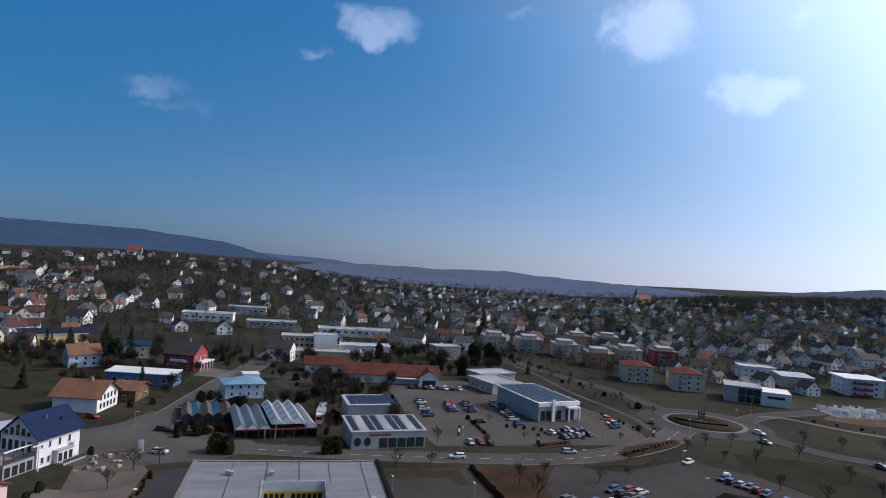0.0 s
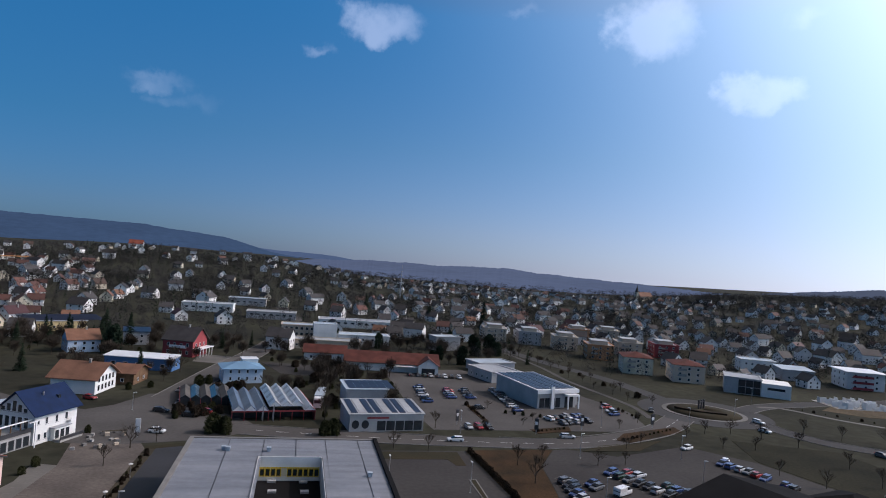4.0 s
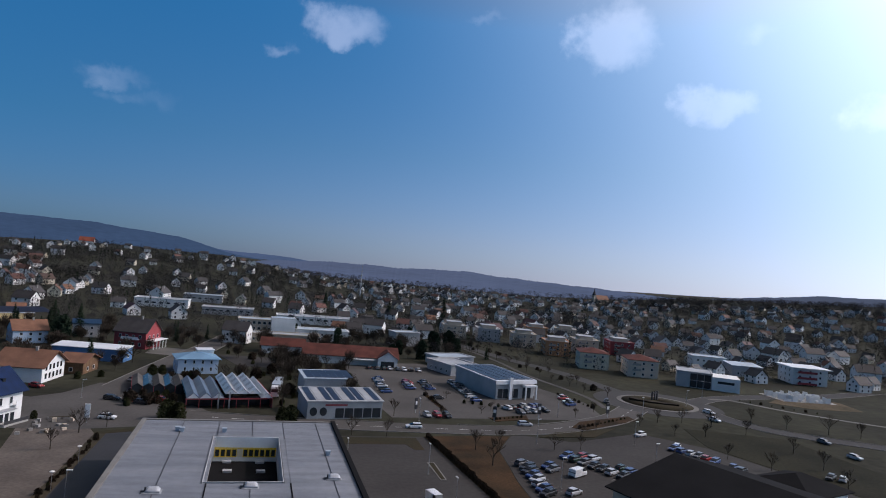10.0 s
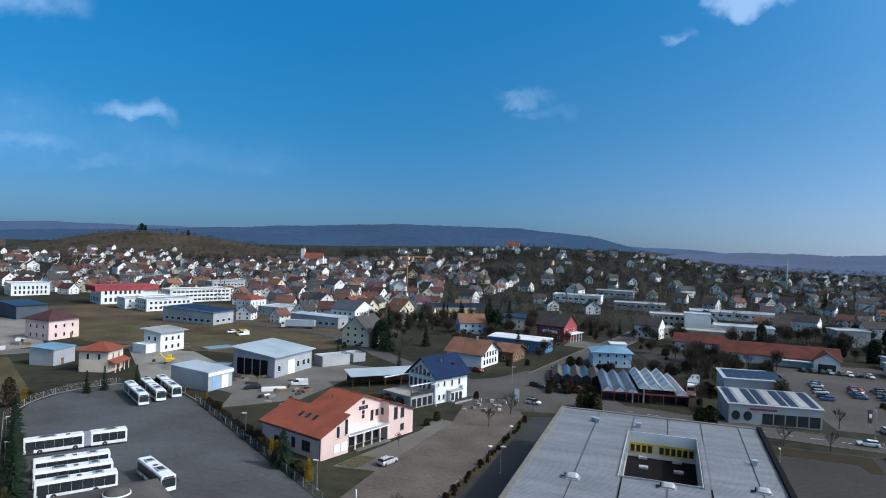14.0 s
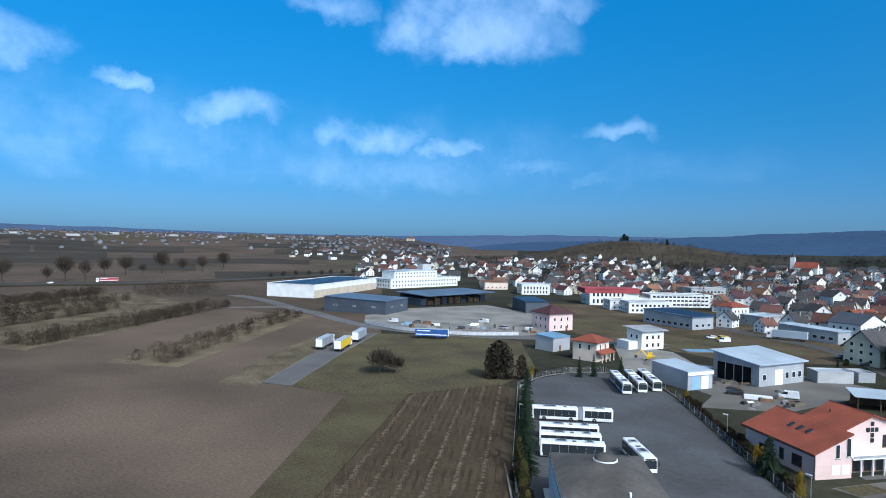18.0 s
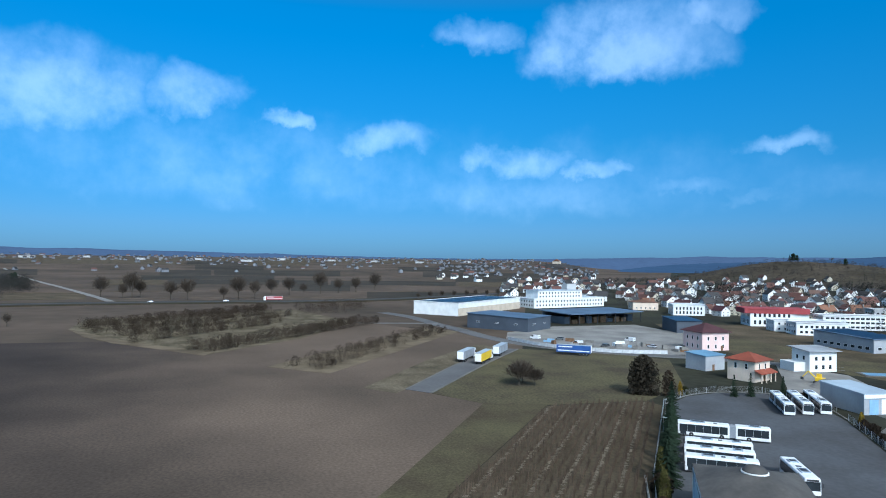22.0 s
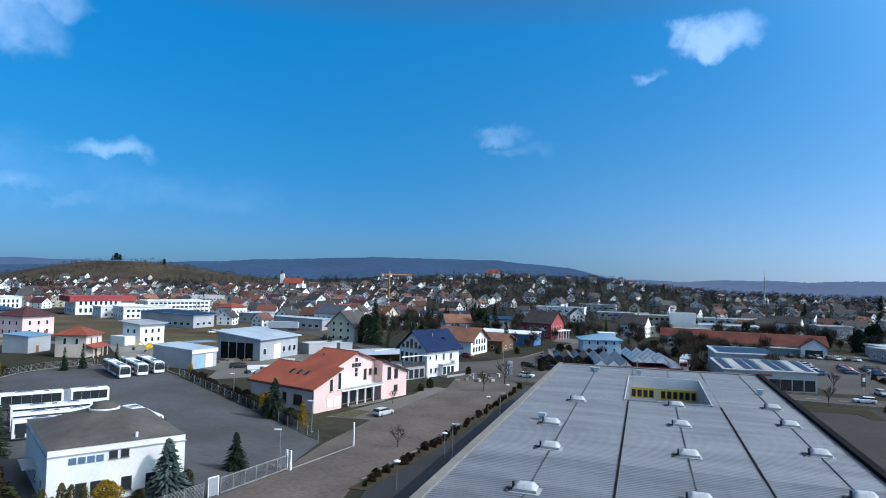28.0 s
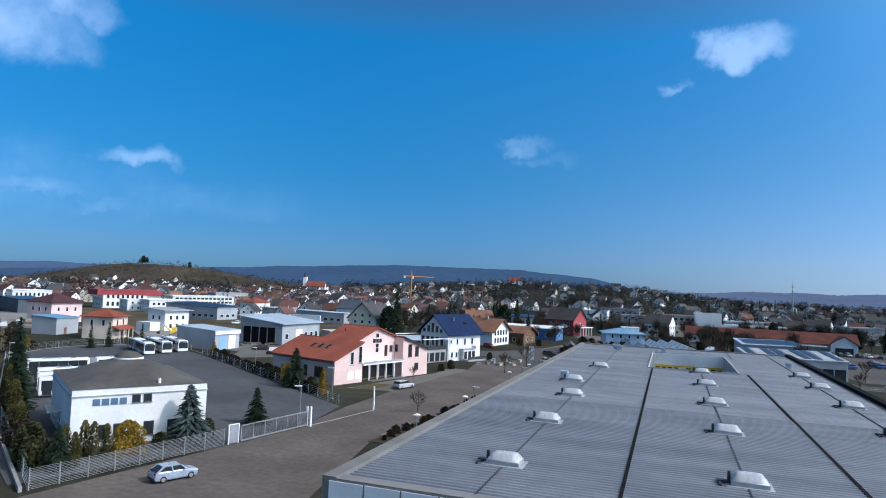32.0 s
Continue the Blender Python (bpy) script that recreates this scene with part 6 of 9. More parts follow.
part("shop_window", G().box((34.5, -3.58, 0.2), (40.5, -3.504, 2.9)), M["glass"], mk)
part("canopy", G().box((20, -3.2, 2.9), (33, 0, 3.2)), M["white_paint"], mk)
B("market_side_wing", 25, 300, -6, 19, 11, 3.8, "gable", 2.8, "white", "tile_old", "low side wing with dark red tiled roof", "shop", rows=(1.0,), gap=4.0, over=0.8)
# discount shop with striped solar roof
dl = B("flat_shop_solar_roof", 100.9, 208.4, 11, 19, 31, 5.6, "mono", 0.9, "greywall", "roof_pale", "grey shop hall with striped solar roof", "supermarket", rows=(), over=0.8, size=(0.90, 1.16))
for i in range(5):
    g = G()
    roof_slab(g, 0.1 + i * 3.9, 3.35 + i * 3.9, 0.6, 30.6, 5.93, 6.78, 0.1)
    part("solar_panel", g, M["pv"], dl)
for i in range(4):
    part("shop_window", G().box((1 + i * 2.6, -0.06, 0.3), (3.3 + i * 2.6, -0.004, 3.2)), M["glass"], dl)
part("portal_roof", G().box((12.6, -3.2, 4.0), (18.4, 0, 4.5)), M["white_paint"], dl)
for x in (12.6, 17.9):
    part("portal_post", G().box((x, -3.2, 0), (x + 0.5, -2.7, 4.0)), M["white_paint"], dl)
part("entrance", G().box((13.4, -0.08, 0), (17.6, -0.004, 3.4)), M["glass"], dl)
part("pylon", G().box((5.6, -1.6, 0), (7.0, -0.9, 6.8)), M["white_paint"], dl, "white sign pylon")
part("fascia", G().box((-0.8, -0.95, 4.7), (19.8, -0.83, 5.7)), M["white_paint"], dl)
part("annex", G().box((19, 4, -0.3), (23, 13, 3.6)), M["greywall"], dl)
B("flat_shop_annex", 100.4, 254.2, 14, 15.1, 18.9, 4.4, "flat", 0, "greywall", "roof_grey", "low grey shop annex", "shop", rows=(1.0,), gap=4)
B("small_blue_shop", 104, 280, 14, 20, 12, 4.0, "flat", 0, "blueclad", "roof_white", "low flat-roofed blue-grey shop", "shop", rows=())
# old works
B("white_tower_block", 32.9, 350.2, -2, 12.5, 9.8, 11.2, "flat", 0, "white", "roof_white", "plain white windowless block", "works building", rows=(), over=0.05)
B("white_works_low", 46.0, 352.1, -2, 28.9, 11.9, 5.8, "flat", 0, "white", "roof_white", "long low white works building", "works building", rows=(3.0,), gap=5)
B("works_office", 16.3, 357.4, -4, 18.9, 12.1, 9.4, "flat", 0, "beige", "roof_white", "beige three-storey works office", "works building", rows=(1.0, 4.0, 7.0), gap=2.4, ww=1.7, wh=1.6)
B("works_long_hall", 12, 336, -6, 44, 12, 4.6, "flat", 0, "beige", "roof_grey", "low beige workshop row", "workshop", rows=(1.4,), gap=4)
B("grey_sheet_block", 100.7, 346.0, 8, 15.1, 10.6, 7.6, "flat", 0, "greywall", "roof_white", "pale grey sheet metal block", "works building", rows=())
for x, y, w, d, h, wl_, rf in ((-50, 500, 36, 16, 6, "white", "roof_grey"), (-4, 470, 34, 16, 5, "greywall", "roof_grey"), (44, 440, 50, 16, 5, "white", "roof_grey"), (-20, 560, 30, 14, 6, "greywall", "roof_white")):
    B("industrial_hall", x, y, -4, w, d, h, "flat", 0, wl_, rf, "long white industrial hall with flat roof", "industrial hall", "industrial halls", rows=(2.6,), gap=4.5, ww=2.6, wh=1.3, sides="f")
# ---- east: flats along the railway ----
FL = [(201, 270, 66, "villa", "tile_old"), (186, 291, 66, "cream", "tile_old"), (190, 336, 70, "ochre", "roof_grey"), (186, 372, 72, "beige", "roof_grey"), (170, 392, 74, "greywall", "roof_grey"), (246, 352, 70, "redwall", "roof_grey"), (221, 354, 70, "beige", "roof_grey"), (224, 426, 74, "ochre", "roof_grey"), (150, 404, 76, "beige", "roof_grey"), (250, 430, 66, "beige", "roof_grey")]
for i, (x, y, r, wl_, rf) in enumerate(FL):
    hip = rf == "tile_old"
    fb = B("apartment_house", x, y, r - 90, 15, 18, 8.4, "hip" if hip else "flat", 2.2, wl_, rf, {"villa": "cream apartment house with red hip roof", "ochre": "orange apartment house with balconies", "cream": "pale cream apartment house with red hip roof", "beige": "beige apartment house with flat roof", "greywall": "grey apartment house with flat roof", "redwall": "dark red apartment house with flat roof"}[wl_], "apartment house", "flats along the railway", rows=(0.9, 3.6, 6.2), sides="fl", gap=3.2, over=0.5)
    for z in (3.2, 5.9):
        part("balcony", G().box((2, -1.5, z), (6, 0, z + 0.2)).box((2, -1.5, z + 0.2), (6, -1.4, z + 1.1)), M["concrete"], fb)
    if not hip:
        part("penthouse", G().box((3, 3, 8.4), (12, 15, 10.6)), M["beige"], fb)
        part("penthouse_roof", G().box((2.4, 2.4, 10.6), (12.6, 15.6, 10.8)), M["roof_grey"], fb)
bc = B("black_white_cube", 212.5, 247.8, -38, 13, 15, 7.6, "flat", 0, "greywall", "roof_grey", "modern cube house with dark glass front", "office building", rows=(), over=0.2, size=(1.20, 0.93))
for i in range(3):
    for z in (0.4, 3.9):
        part("glass_front", G().box((5.0 + i * 2.6, -0.12, z), (7.4 + i * 2.6, -0.004, z + 3.2)), M["glass"], bc, "dark glass front")
part("white_block", G().box((13, 0, -0.4), (23, 13, 6.6)), M["white"], bc)
part("window", G().box((15, -0.08, 3.6), (21, -0.004, 4.8)), M["glass"], bc)
B("white_flat_house", 275.2, 309.6, -25, 18.8, 12.5, 7.0, "flat", 0, "white", "roof_white", "white flat-roofed residential block", "apartment house", rows=(1.0, 4.2), gap=3.0)
B("white_hall_house", 279.7, 283.5, -22, 16.6, 13.6, 5.8, "mono", 0.9, "greywall", "roof_white", "grey hall with pale roof", "hall", rows=(1.2,), gap=4)
ap = B("white_apartment_block", 301.5, 262.8, -24, 18.1, 18.1, 8.7, "flat", 0, "white", "roof_white", "white apartment block with dark red balconies", "apartment house", rows=(0.9, 3.8, 6.6), sides="flr", gap=4.0)
for z in (0.3, 3.3, 6.3):
    part("balcony", G().box((2, -1.8, z), (12, 0, z + 0.2)).box((2, -1.8, z + 0.2), (12, -1.7, z + 1.2)), M["redwall"], ap, "dark red balcony")
part("roof_plate", G().box((-1.6, -1.9, 8.85), (19.7, 19.7, 9.3)), M["roof_pale"], ap, "wide flat overhanging roof")
bs = thing("building_site_walls", 245, 216, 0, -12, "roofless white masonry walls of a new building", "building site")
rs = random.Random(5)
for i in range(6):
    for j in range(4):
        x, y = i * 5.0, j * 5.0
        if rs.random() < 0.85:
            part("wall", G().box((x, y, -0.2), (x + rs.uniform(2.5, 4.8), y + 0.25, rs.choice((2.4, 2.6, 1.2)))), M["white"], bs)
        if rs.random() < 0.8:
            part("wall", G().box((x, y + 0.25, -0.2), (x + 0.25, y + rs.uniform(2.5, 4.8), rs.choice((2.4, 2.6, 1.0)))), M["white"], bs)
part("slab", G().box((-1, -1, -0.2), (31, 21, 0.14)), M["concrete"], bs)
bs.scale = (0.82, 0.82, 1.0)
# hall with dark hip roof beside the car park
dk = B("dark_roof_hall", 128.9, 73.9, 103.5, 42, 40, 4.6, "gable", 4.6, "beige", "slate", "low hall with wide dark felt gable roof", "hall", rows=(), over=1.2)
B("dark_hip_roof_wing", 122.5, 97, 13.5, 16, 14, 3.6, "hip", 2.9, "white", "slate", "low wing with dark hip roof", "hall", rows=(1.0,), gap=4, over=1.0)
# ---- west: store and timber yard ----
st = B("long_white_store", -398.8, 161.6, 128, 108, 40, 8.6, "flat", 0, "white", "roof_steel", "long white store hall with pale base and blue roof", "store hall", rows=(), over=0.3, size=(0.91, 1.01))
part("base_band", G().box((-0.1, -0.1, -0.3), (108.1, -0.004, 5.2)), M["beige"], st, "beige lower wall band")
for i in range(9):
    part("solar_panel", G().box((4 + i * 11.5, 3, 8.7), (13.5 + i * 11.5, 37, 9.0)), M["pv"], st)
of = B("white_terraced_office", -455.9, 250.5, 100, 74, 22, 6.2, "flat", 0, "white", "roof_white", "white terraced office with rows of small windows", "office building", rows=(1.2, 3.8), sides="fl", gap=3.0, ww=1.5, wh=1.4, size=(1.03, 1.22))
part("upper_storey", G().box((7, 4, 6.2), (53, 20, 11.4)), M["white"], of)
for z in (6.9, 9.2):
    for i in range(14):
        window(of, 1.5, 1.3, "white_paint", pose(9.0 + i * 3.15, 4, z))
part("upper_roof", G().box((6.4, 3.4, 11.4), (53.6, 20.6, 11.7)), M["roof_white"], of)
part("stair_tower", G().box((44, 12, 11.7), (54, 19, 15.6)), M["greywall"], of, "grey stair tower on the roof")
B("dark_blue_hall", -297.5, 160.6, 124, 26.9, 38.2, 7.1, "mono", 0.9, "darkclad", "roof_steel", "dark blue warehouse with blue roof", "warehouse", rows=(3.4,), gap=9, ww=2.4, wh=0.7, over=0.5, sides="fl")
cn = thing("timber_canopy", -326, 203, 0, 101, "open timber store under a blue canopy roof", "canopy")
g = G()
roof_slab(g, 0, 62, -2, 28, 6.2, 7.0, 0.4)
part("roof", g, M["roof_steel"], cn)
for i in range(9):
    part("post", G().box((0.5 + i * 7.6, -0.2, 0), (0.9 + i * 7.6, 0.2, 6.2)), M["dark_metal"], cn)
part("back_wall", G().box((0, 24, 0), (62, 24.3, 6.6)), M["darkclad"], cn)
for i in range(10):
    part("board_pack", G().box((2 + i * 6, 6, 0), (6.5 + i * 6, 20, rs.uniform(2.0, 4.6))), M["wood"] if i % 3 else M["darkclad"], cn)
rs = random.Random(8)
for i in range(46):
    x, y = rs.uniform(-262, -212), rs.uniform(146, 200)
    if y - 160 > (x + 262) * 1.2 or y < 140 + (x + 262) * 0.35:
        continue
    w, d, h = rs.uniform(1.2, 4), rs.uniform(1.0, 2.5), rs.uniform(0.6, 1.9)
    ob = solid("pallet_load", G().box((0, 0, 0), (w, d, h)).box((0.1, 0.1, h), (w - 0.1, d - 0.1, h + 0.12)), M[rs.choice(("white_paint", "kerb", "gravel", "wood", "bluewall", "concrete"))], "stack of building material on pallets", "building material", group="stacks in the yards")
    ob.matrix_basis = pose(x, y, 0.05, 0, 0, rs.uniform(0, 90))
for i in range(70):
    x, y = rs.uniform(-112, -80), rs.uniform(146, 176)
    if abs((x + 98) * 0.98) < 3 or x > -92 and y > 168:
        continue
    w, d, h = rs.uniform(1.2, 4.5), rs.uniform(0.4, 1.3), rs.uniform(0.15, 0.6)
    if -120 < x < -99.5 and y < 165:
        continue
    ob = solid("pallet_load", G().box((0, 0, 0), (w, d, h)).box((0.15, 0.1, h), (w - 0.3, d - 0.1, h + 0.2)), M[rs.choice(("white_paint", "kerb", "wood", "wood", "straw", "concrete", "dark_metal"))], "low stack of material in the workshop yard", "building material", group="stacks in the yards")
    ob.matrix_basis = pose(x, y, 0.05, 0, 0, rs.uniform(0, 90))
pool = thing("garden_pool", -147, 215, 0.02, 60, "small blue garden pool with a pale surround", "pool")
part("surround", G().box((-6, -4, -0.2), (6, 4, 0.3)), M["paving"], pool)
part("water", G().box((-4.8, -2.9, 0.3), (4.8, 2.9, 0.33)), M["roof_blue"], pool, "blue pool cover")
tank = solid("storage_trough", G().box((-3.4, -0.9, 0), (3.4, 0.9, 0.9)).box((-3.2, -0.75, 0.9), (3.2, 0.75, 1.0)), M["white_paint"], "long low white trough in the workshop yard", "container")
tank.matrix_basis = pose(-91.5, 161.5, 0.06, 0, 0, 35)
# village church and the other church
def church(name, x, y, rot, tower_h, wall, roof_mat, cap, label, size=1.0, spire=1.0):
    z = height(x, y)
    c = thing(name, x, y, z, rot, label, "church")
    c.scale = (size, size, size)
    part("nave", G().slab([(0, -3), (12, -3), (12, 10), (6, 17), (0, 10)], 6, 36), M[wall], c)
    for s in (-1, 1):
        x0, x1 = 6 + s * 6.8, 6
        vs = [(x0, 5.5, 9.2), (x0, 36.5, 9.2), (x1, 36.5, 17.2), (x1, 5.5, 17.2)]
        vs += [(p, q, r + 0.3) for p, q, r in vs]
        fs = [(3, 2, 1, 0), (4, 5, 6, 7), (0, 1, 5, 4), (1, 2, 6, 5), (2, 3, 7, 6), (3, 0, 4, 7)]
        part("roof", G().add(vs, [tuple(reversed(q)) for q in fs] if s < 0 else fs), M[roof_mat], c)
    part("tower", G().box((3, 0, -3), (9, 6, tower_h)), M[wall], c)
    part("spire", G().lathe([(r, q * spire) for r, q in ((4.0, 0), (3.4, 1.4), (2.2, 2.6), (2.0, 4.2), (0.9, 6.0), (0.25, 9.5), (0.05, 11))], 8, 0, pose(6, 3, tower_h)), M[cap], c)
    for i in range(6):
        part("window", G().box((-0.08, 9 + i * 4.5, 3), (-0.004, 10.6 + i * 4.5, 7.5)), M["glass"], c)
    for i in range(2):
        part("belfry_opening", G().box((5.2, -0.06, tower_h - 4 - i * 7), (6.8, -0.004, tower_h - 1.5 - i * 7)), M["glass"], c)


church("village_church", -442, 830, -75, 24, "white", "tile_red", "tile_dark", "white village church with red roof and onion spire", 0.88, 0.75)
church("spire_church", 690, 1078, -80, 17, "beige", "tile_brown", "tile_dark", "beige church with pointed dark spire", 1.0, 1.35)
hhz = height(-240, 1400)
hh = B("hilltop_villa", -250, 1400, 0, 26, 18, 9, "gable", 8, "white", "tile_red", "large white villa with steep red roof on the hill", "house", rows=(1, 4, 7), gap=4)
ms = thing("radio_mast", 173, 781, height(173, 781) - 0.5, 0, "thin grey lattice radio mast behind the town", "mast")
part("shaft", G().tube((0, 0, 0), (0, 0, 34), 0.9, 0.35, n=4), M["metal"], ms)
part("antenna", G().tube((0, 0, 34), (0, 0, 41), 0.16, n=5), M["metal"], ms)
for z in (22, 28, 33):
    part("platform", G().lathe([(1.5, z), (1.5, z + 0.5), (0.5, z + 0.5)], 8), M["metal"], ms)
cr = thing("tower_crane", -190, 560, height(-190, 560), 70, "orange tower crane over a building site", "crane")
part("mast", G().box((-0.5, -0.5, -1), (0.5, 0.5, 27)), M["orange_paint"], cr)
part("jib", G().box((-12, -0.4, 27), (34, 0.4, 27.7)), M["orange_paint"], cr)
part("cab", G().box((0.8, -0.9, 25), (2.4, 0.9, 27)), M["white_paint"], cr)
part("apex", G().add([(-0.7, -0.7, 28), (0.7, -0.7, 28), (0.7, 0.7, 28), (-0.7, 0.7, 28), (0, 0, 33)], [(0, 1, 4), (1, 2, 4), (2, 3, 4), (3, 0, 4)]), M["orange_paint"], cr)
part("counterweight", G().box((-12, -0.8, 25.4), (-9, 0.8, 27)), M["concrete"], cr)

# ---- vehicles ----
def loft(g, stations, slot=0):
    """A hull through cross-sections: x, half width, low and high edge, roundness of the top."""
    k = len(g.v)
    n = 10
    for x, w, zl, zh, r in stations:
        c = min(r, w * 0.6)
        g.v += [(x, -w * 0.92, zl), (x, w * 0.92, zl), (x, w, zl + 0.12), (x, w, zl + (zh - zl) * 0.6), (x, w * 0.97, zh - r), (x, w - c, zh), (x, -w + c, zh), (x, -w * 0.97, zh - r), (x, -w, zl + (zh - zl) * 0.6), (x, -w, zl + 0.12)]
    for s in range(len(stations) - 1):
        for i in range(n):
            a, b = k + s * n + i, k + s * n + (i + 1) % n
            g.f.append((a, b, b + n, a + n)), g.m.append(slot)
    g.f += [tuple(k + i for i in range(n - 1, -1, -1)), tuple(k + (len(stations) - 1) * n + i for i in range(n))]
    g.m += [slot, slot]
    return g


def wheel_mesh(r, w):
    key = ("wheel", r, w)
    if key not in SHARED:
        g = G()
        tf = pose(0, 0, 0, 90)
        g.lathe([(r * 0.62, -w / 2), (r * 0.95, -w / 2), (r, -w / 2 + 0.03), (r, w / 2 - 0.03), (r * 0.95, w / 2), (r * 0.62, w / 2)], 16, 0, tf)
        g.lathe([(0.05, -w / 2 - 0.01), (r * 0.62, -w / 2 + 0.02), (r * 0.62, w / 2 - 0.02), (0.05, w / 2 + 0.01)], 12, 1, tf)
        SHARED[key] = g.mesh("wheel", [M["rubber"], M["metal"]])
    return SHARED[key]


PAINT = {}


def paint(name, col):
    if name not in PAINT:
        PAINT[name] = mat("car_paint_" + name, col, 0.3, 0.1, var=0.04, scale=0.8, fine=5, bump=0.0, spec=0.6)
    return PAINT[name]


COLOURS = {"silver": (0.5, 0.51, 0.53), "white": (0.8, 0.8, 0.8), "black": (0.018, 0.018, 0.02), "blue": (0.03, 0.07, 0.2), "red": (0.33, 0.02, 0.02), "grey": (0.12, 0.125, 0.135), "steel_blue": (0.33, 0.40, 0.50), "dark_green": (0.02, 0.05, 0.04), "yellow": (0.75, 0.5, 0.02)}
SHAPES = {
    "hatchback": ([(-2.1, 0.62, 0.32, 0.62, 0.06), (-2.0, 0.8, 0.22, 0.78, 0.1), (-1.3, 0.87, 0.2, 0.9, 0.1), (-0.9, 0.88, 0.2, 0.96, 0.08), (1.7, 0.88, 0.2, 1.0, 0.08), (2.0, 0.82, 0.24, 0.96, 0.1), (2.1, 0.7, 0.35, 0.8, 0.08)],
                  [(-1.1, 0.78, 0.93, 0.96, 0.01), (-0.35, 0.68, 0.95, 1.42, 0.06), (1.25, 0.66, 0.97, 1.44, 0.06), (1.95, 0.7, 0.97, 1.02, 0.01)], (-0.32, 1.3, 0.64, 1.42)),
    "estate": ([(-2.3, 0.62, 0.32, 0.62, 0.06), (-2.2, 0.82, 0.22, 0.76, 0.1), (-1.4, 0.88, 0.2, 0.88, 0.1), (-0.95, 0.89, 0.2, 0.95, 0.08), (1.9, 0.89, 0.2, 1.0, 0.08), (2.2, 0.84, 0.24, 0.98, 0.1), (2.3, 0.72, 0.35, 0.85, 0.08)],
               [(-1.15, 0.8, 0.92, 0.95, 0.01), (-0.3, 0.7, 0.95, 1.42, 0.06), (1.75, 0.68, 0.98, 1.42, 0.06), (2.2, 0.72, 0.98, 1.04, 0.01)], (-0.28, 1.85, 0.66, 1.41)),
    "van": ([(-2.5, 0.75, 0.32, 0.8, 0.08), (-2.4, 0.9, 0.24, 1.05, 0.1), (-1.75, 0.95, 0.22, 1.15, 0.1), (2.3, 0.95, 0.22, 1.15, 0.05), (2.5, 0.93, 0.25, 1.12, 0.05)],
            [(-1.85, 0.88, 1.1, 1.13, 0.01), (-1.1, 0.84, 1.12, 1.92, 0.08), (2.2, 0.86, 1.12, 1.95, 0.08), (2.48, 0.87, 1.1, 1.14, 0.02)], (-1.1, 2.3, 0.84, 1.92)),
}


def make_car(shape, colour):
    """One car, facing -x, with its wheels on the ground."""
    hull, cabin, (rx0, rx1, rw, rz) = SHAPES[shape]
    c = thing(shape if shape != "hatchback" else "hatchback_car", 0, -900, 0, 0)
    if shape == "estate":
        c.name = "estate_car"
    if shape == "van":
        c.name = "delivery_van"
    tagged(c, "parked %s %s" % (colour.replace("_", " "), {"hatchback": "hatchback car with dark windows", "estate": "estate car with dark windows", "van": "delivery van with high body"}[shape]), "van" if shape == "van" else "car", "parked cars")
    part("body", loft(G(), hull), paint(colour, COLOURS[colour]), c, smooth=False)
    closed = shape == "van"
    part("cabin_glass", loft(G(), cabin), M["glass"], c, "dark tinted car glass")
    part("roof", G().box((rx0, -rw, rz - 0.04), (rx1, rw, rz + 0.045)), paint(colour, COLOURS[colour]), c)
    x0, x1, x2, x3 = (s[0] for s in cabin)
    mid = (x1 + x2) / 2
    if colour == "steel_blue":
        for s in (-1, 1):
            for a, b, t in (((x0 + 0.05, 0.8), (x1, rw + 0.03), 0.06), ((mid, 0.87), (mid + 0.05, rw + 0.04), 0.07), ((x3 - 0.08, 0.76), (x2, rw + 0.02), 0.1)):
                part("pillar", G().tube((a[0], s * a[1], cabin[0][2]), (b[0], s * b[1], rz), t, n=5), paint(colour, COLOURS[colour]), c)
            part("mirror", G().box((x0 + 0.35, s * 0.98 - 0.1, 0.98), (x0 + 0.5, s * 0.98 + 0.1, 1.12)), paint(colour, COLOURS[colour]), c)
    if closed:
        part("cargo_body", G().box((-0.3, -0.96, 1.1), (2.42, 0.96, 1.9)), paint(colour, COLOURS[colour]), c)
    L = hull[-1][0]
    r = 0.32 if shape != "van" else 0.34
    for x in (-L * 0.63, L * 0.62):
        for s in (-1, 1):
            part("wheel", wheel_mesh(r, 0.2), None, c, at=(x, s * 0.79, r))
    for s in (-1, 1):
        part("headlight", G().box((-L + 0.05, s * 0.6 - 0.16, 0.58), (-L + 0.2, s * 0.6 + 0.16, 0.74)), M["lamp_white"], c)
        part("tail_light", G().box((L - 0.16, s * 0.68 - 0.1, 0.7), (L - 0.03, s * 0.68 + 0.1, 0.95)), M["red_lens"], c)
    part("front_bumper", G().box((-L - 0.03, -0.7, 0.28), (-L + 0.15, 0.7, 0.46)), M["dark_metal"], c)
    part("rear_bumper", G().box((L - 0.15, -0.75, 0.28), (L + 0.03, 0.75, 0.46)), M["dark_metal"], c)
    return c


CARS = {}


def car(x, y, rot, shape="hatchback", colour="silver", z=0.06):
    """A parked car; the first of its kind is built, the others are copies."""
    key = (shape, colour)
    if key not in CARS:
        CARS[key] = make_car(shape, colour)
        CARS[key].matrix_basis = pose(x, y, z, 0, 0, rot)
        return CARS[key]
    return copy_thing(CARS[key], pose(x, y, z, 0, 0, rot))


rc = random.Random(21)
ANY = ["silver", "white", "black", "blue", "grey", "black", "grey", "silver", "blue", "red", "dark_green", "black"]


def any_car(x, y, rot, z=0.06):
    return car(x, y, rot + rc.uniform(-3, 3) + rc.choice((0, 180)), rc.choice(("hatchback", "hatchback", "estate")), rc.choice(ANY), z)


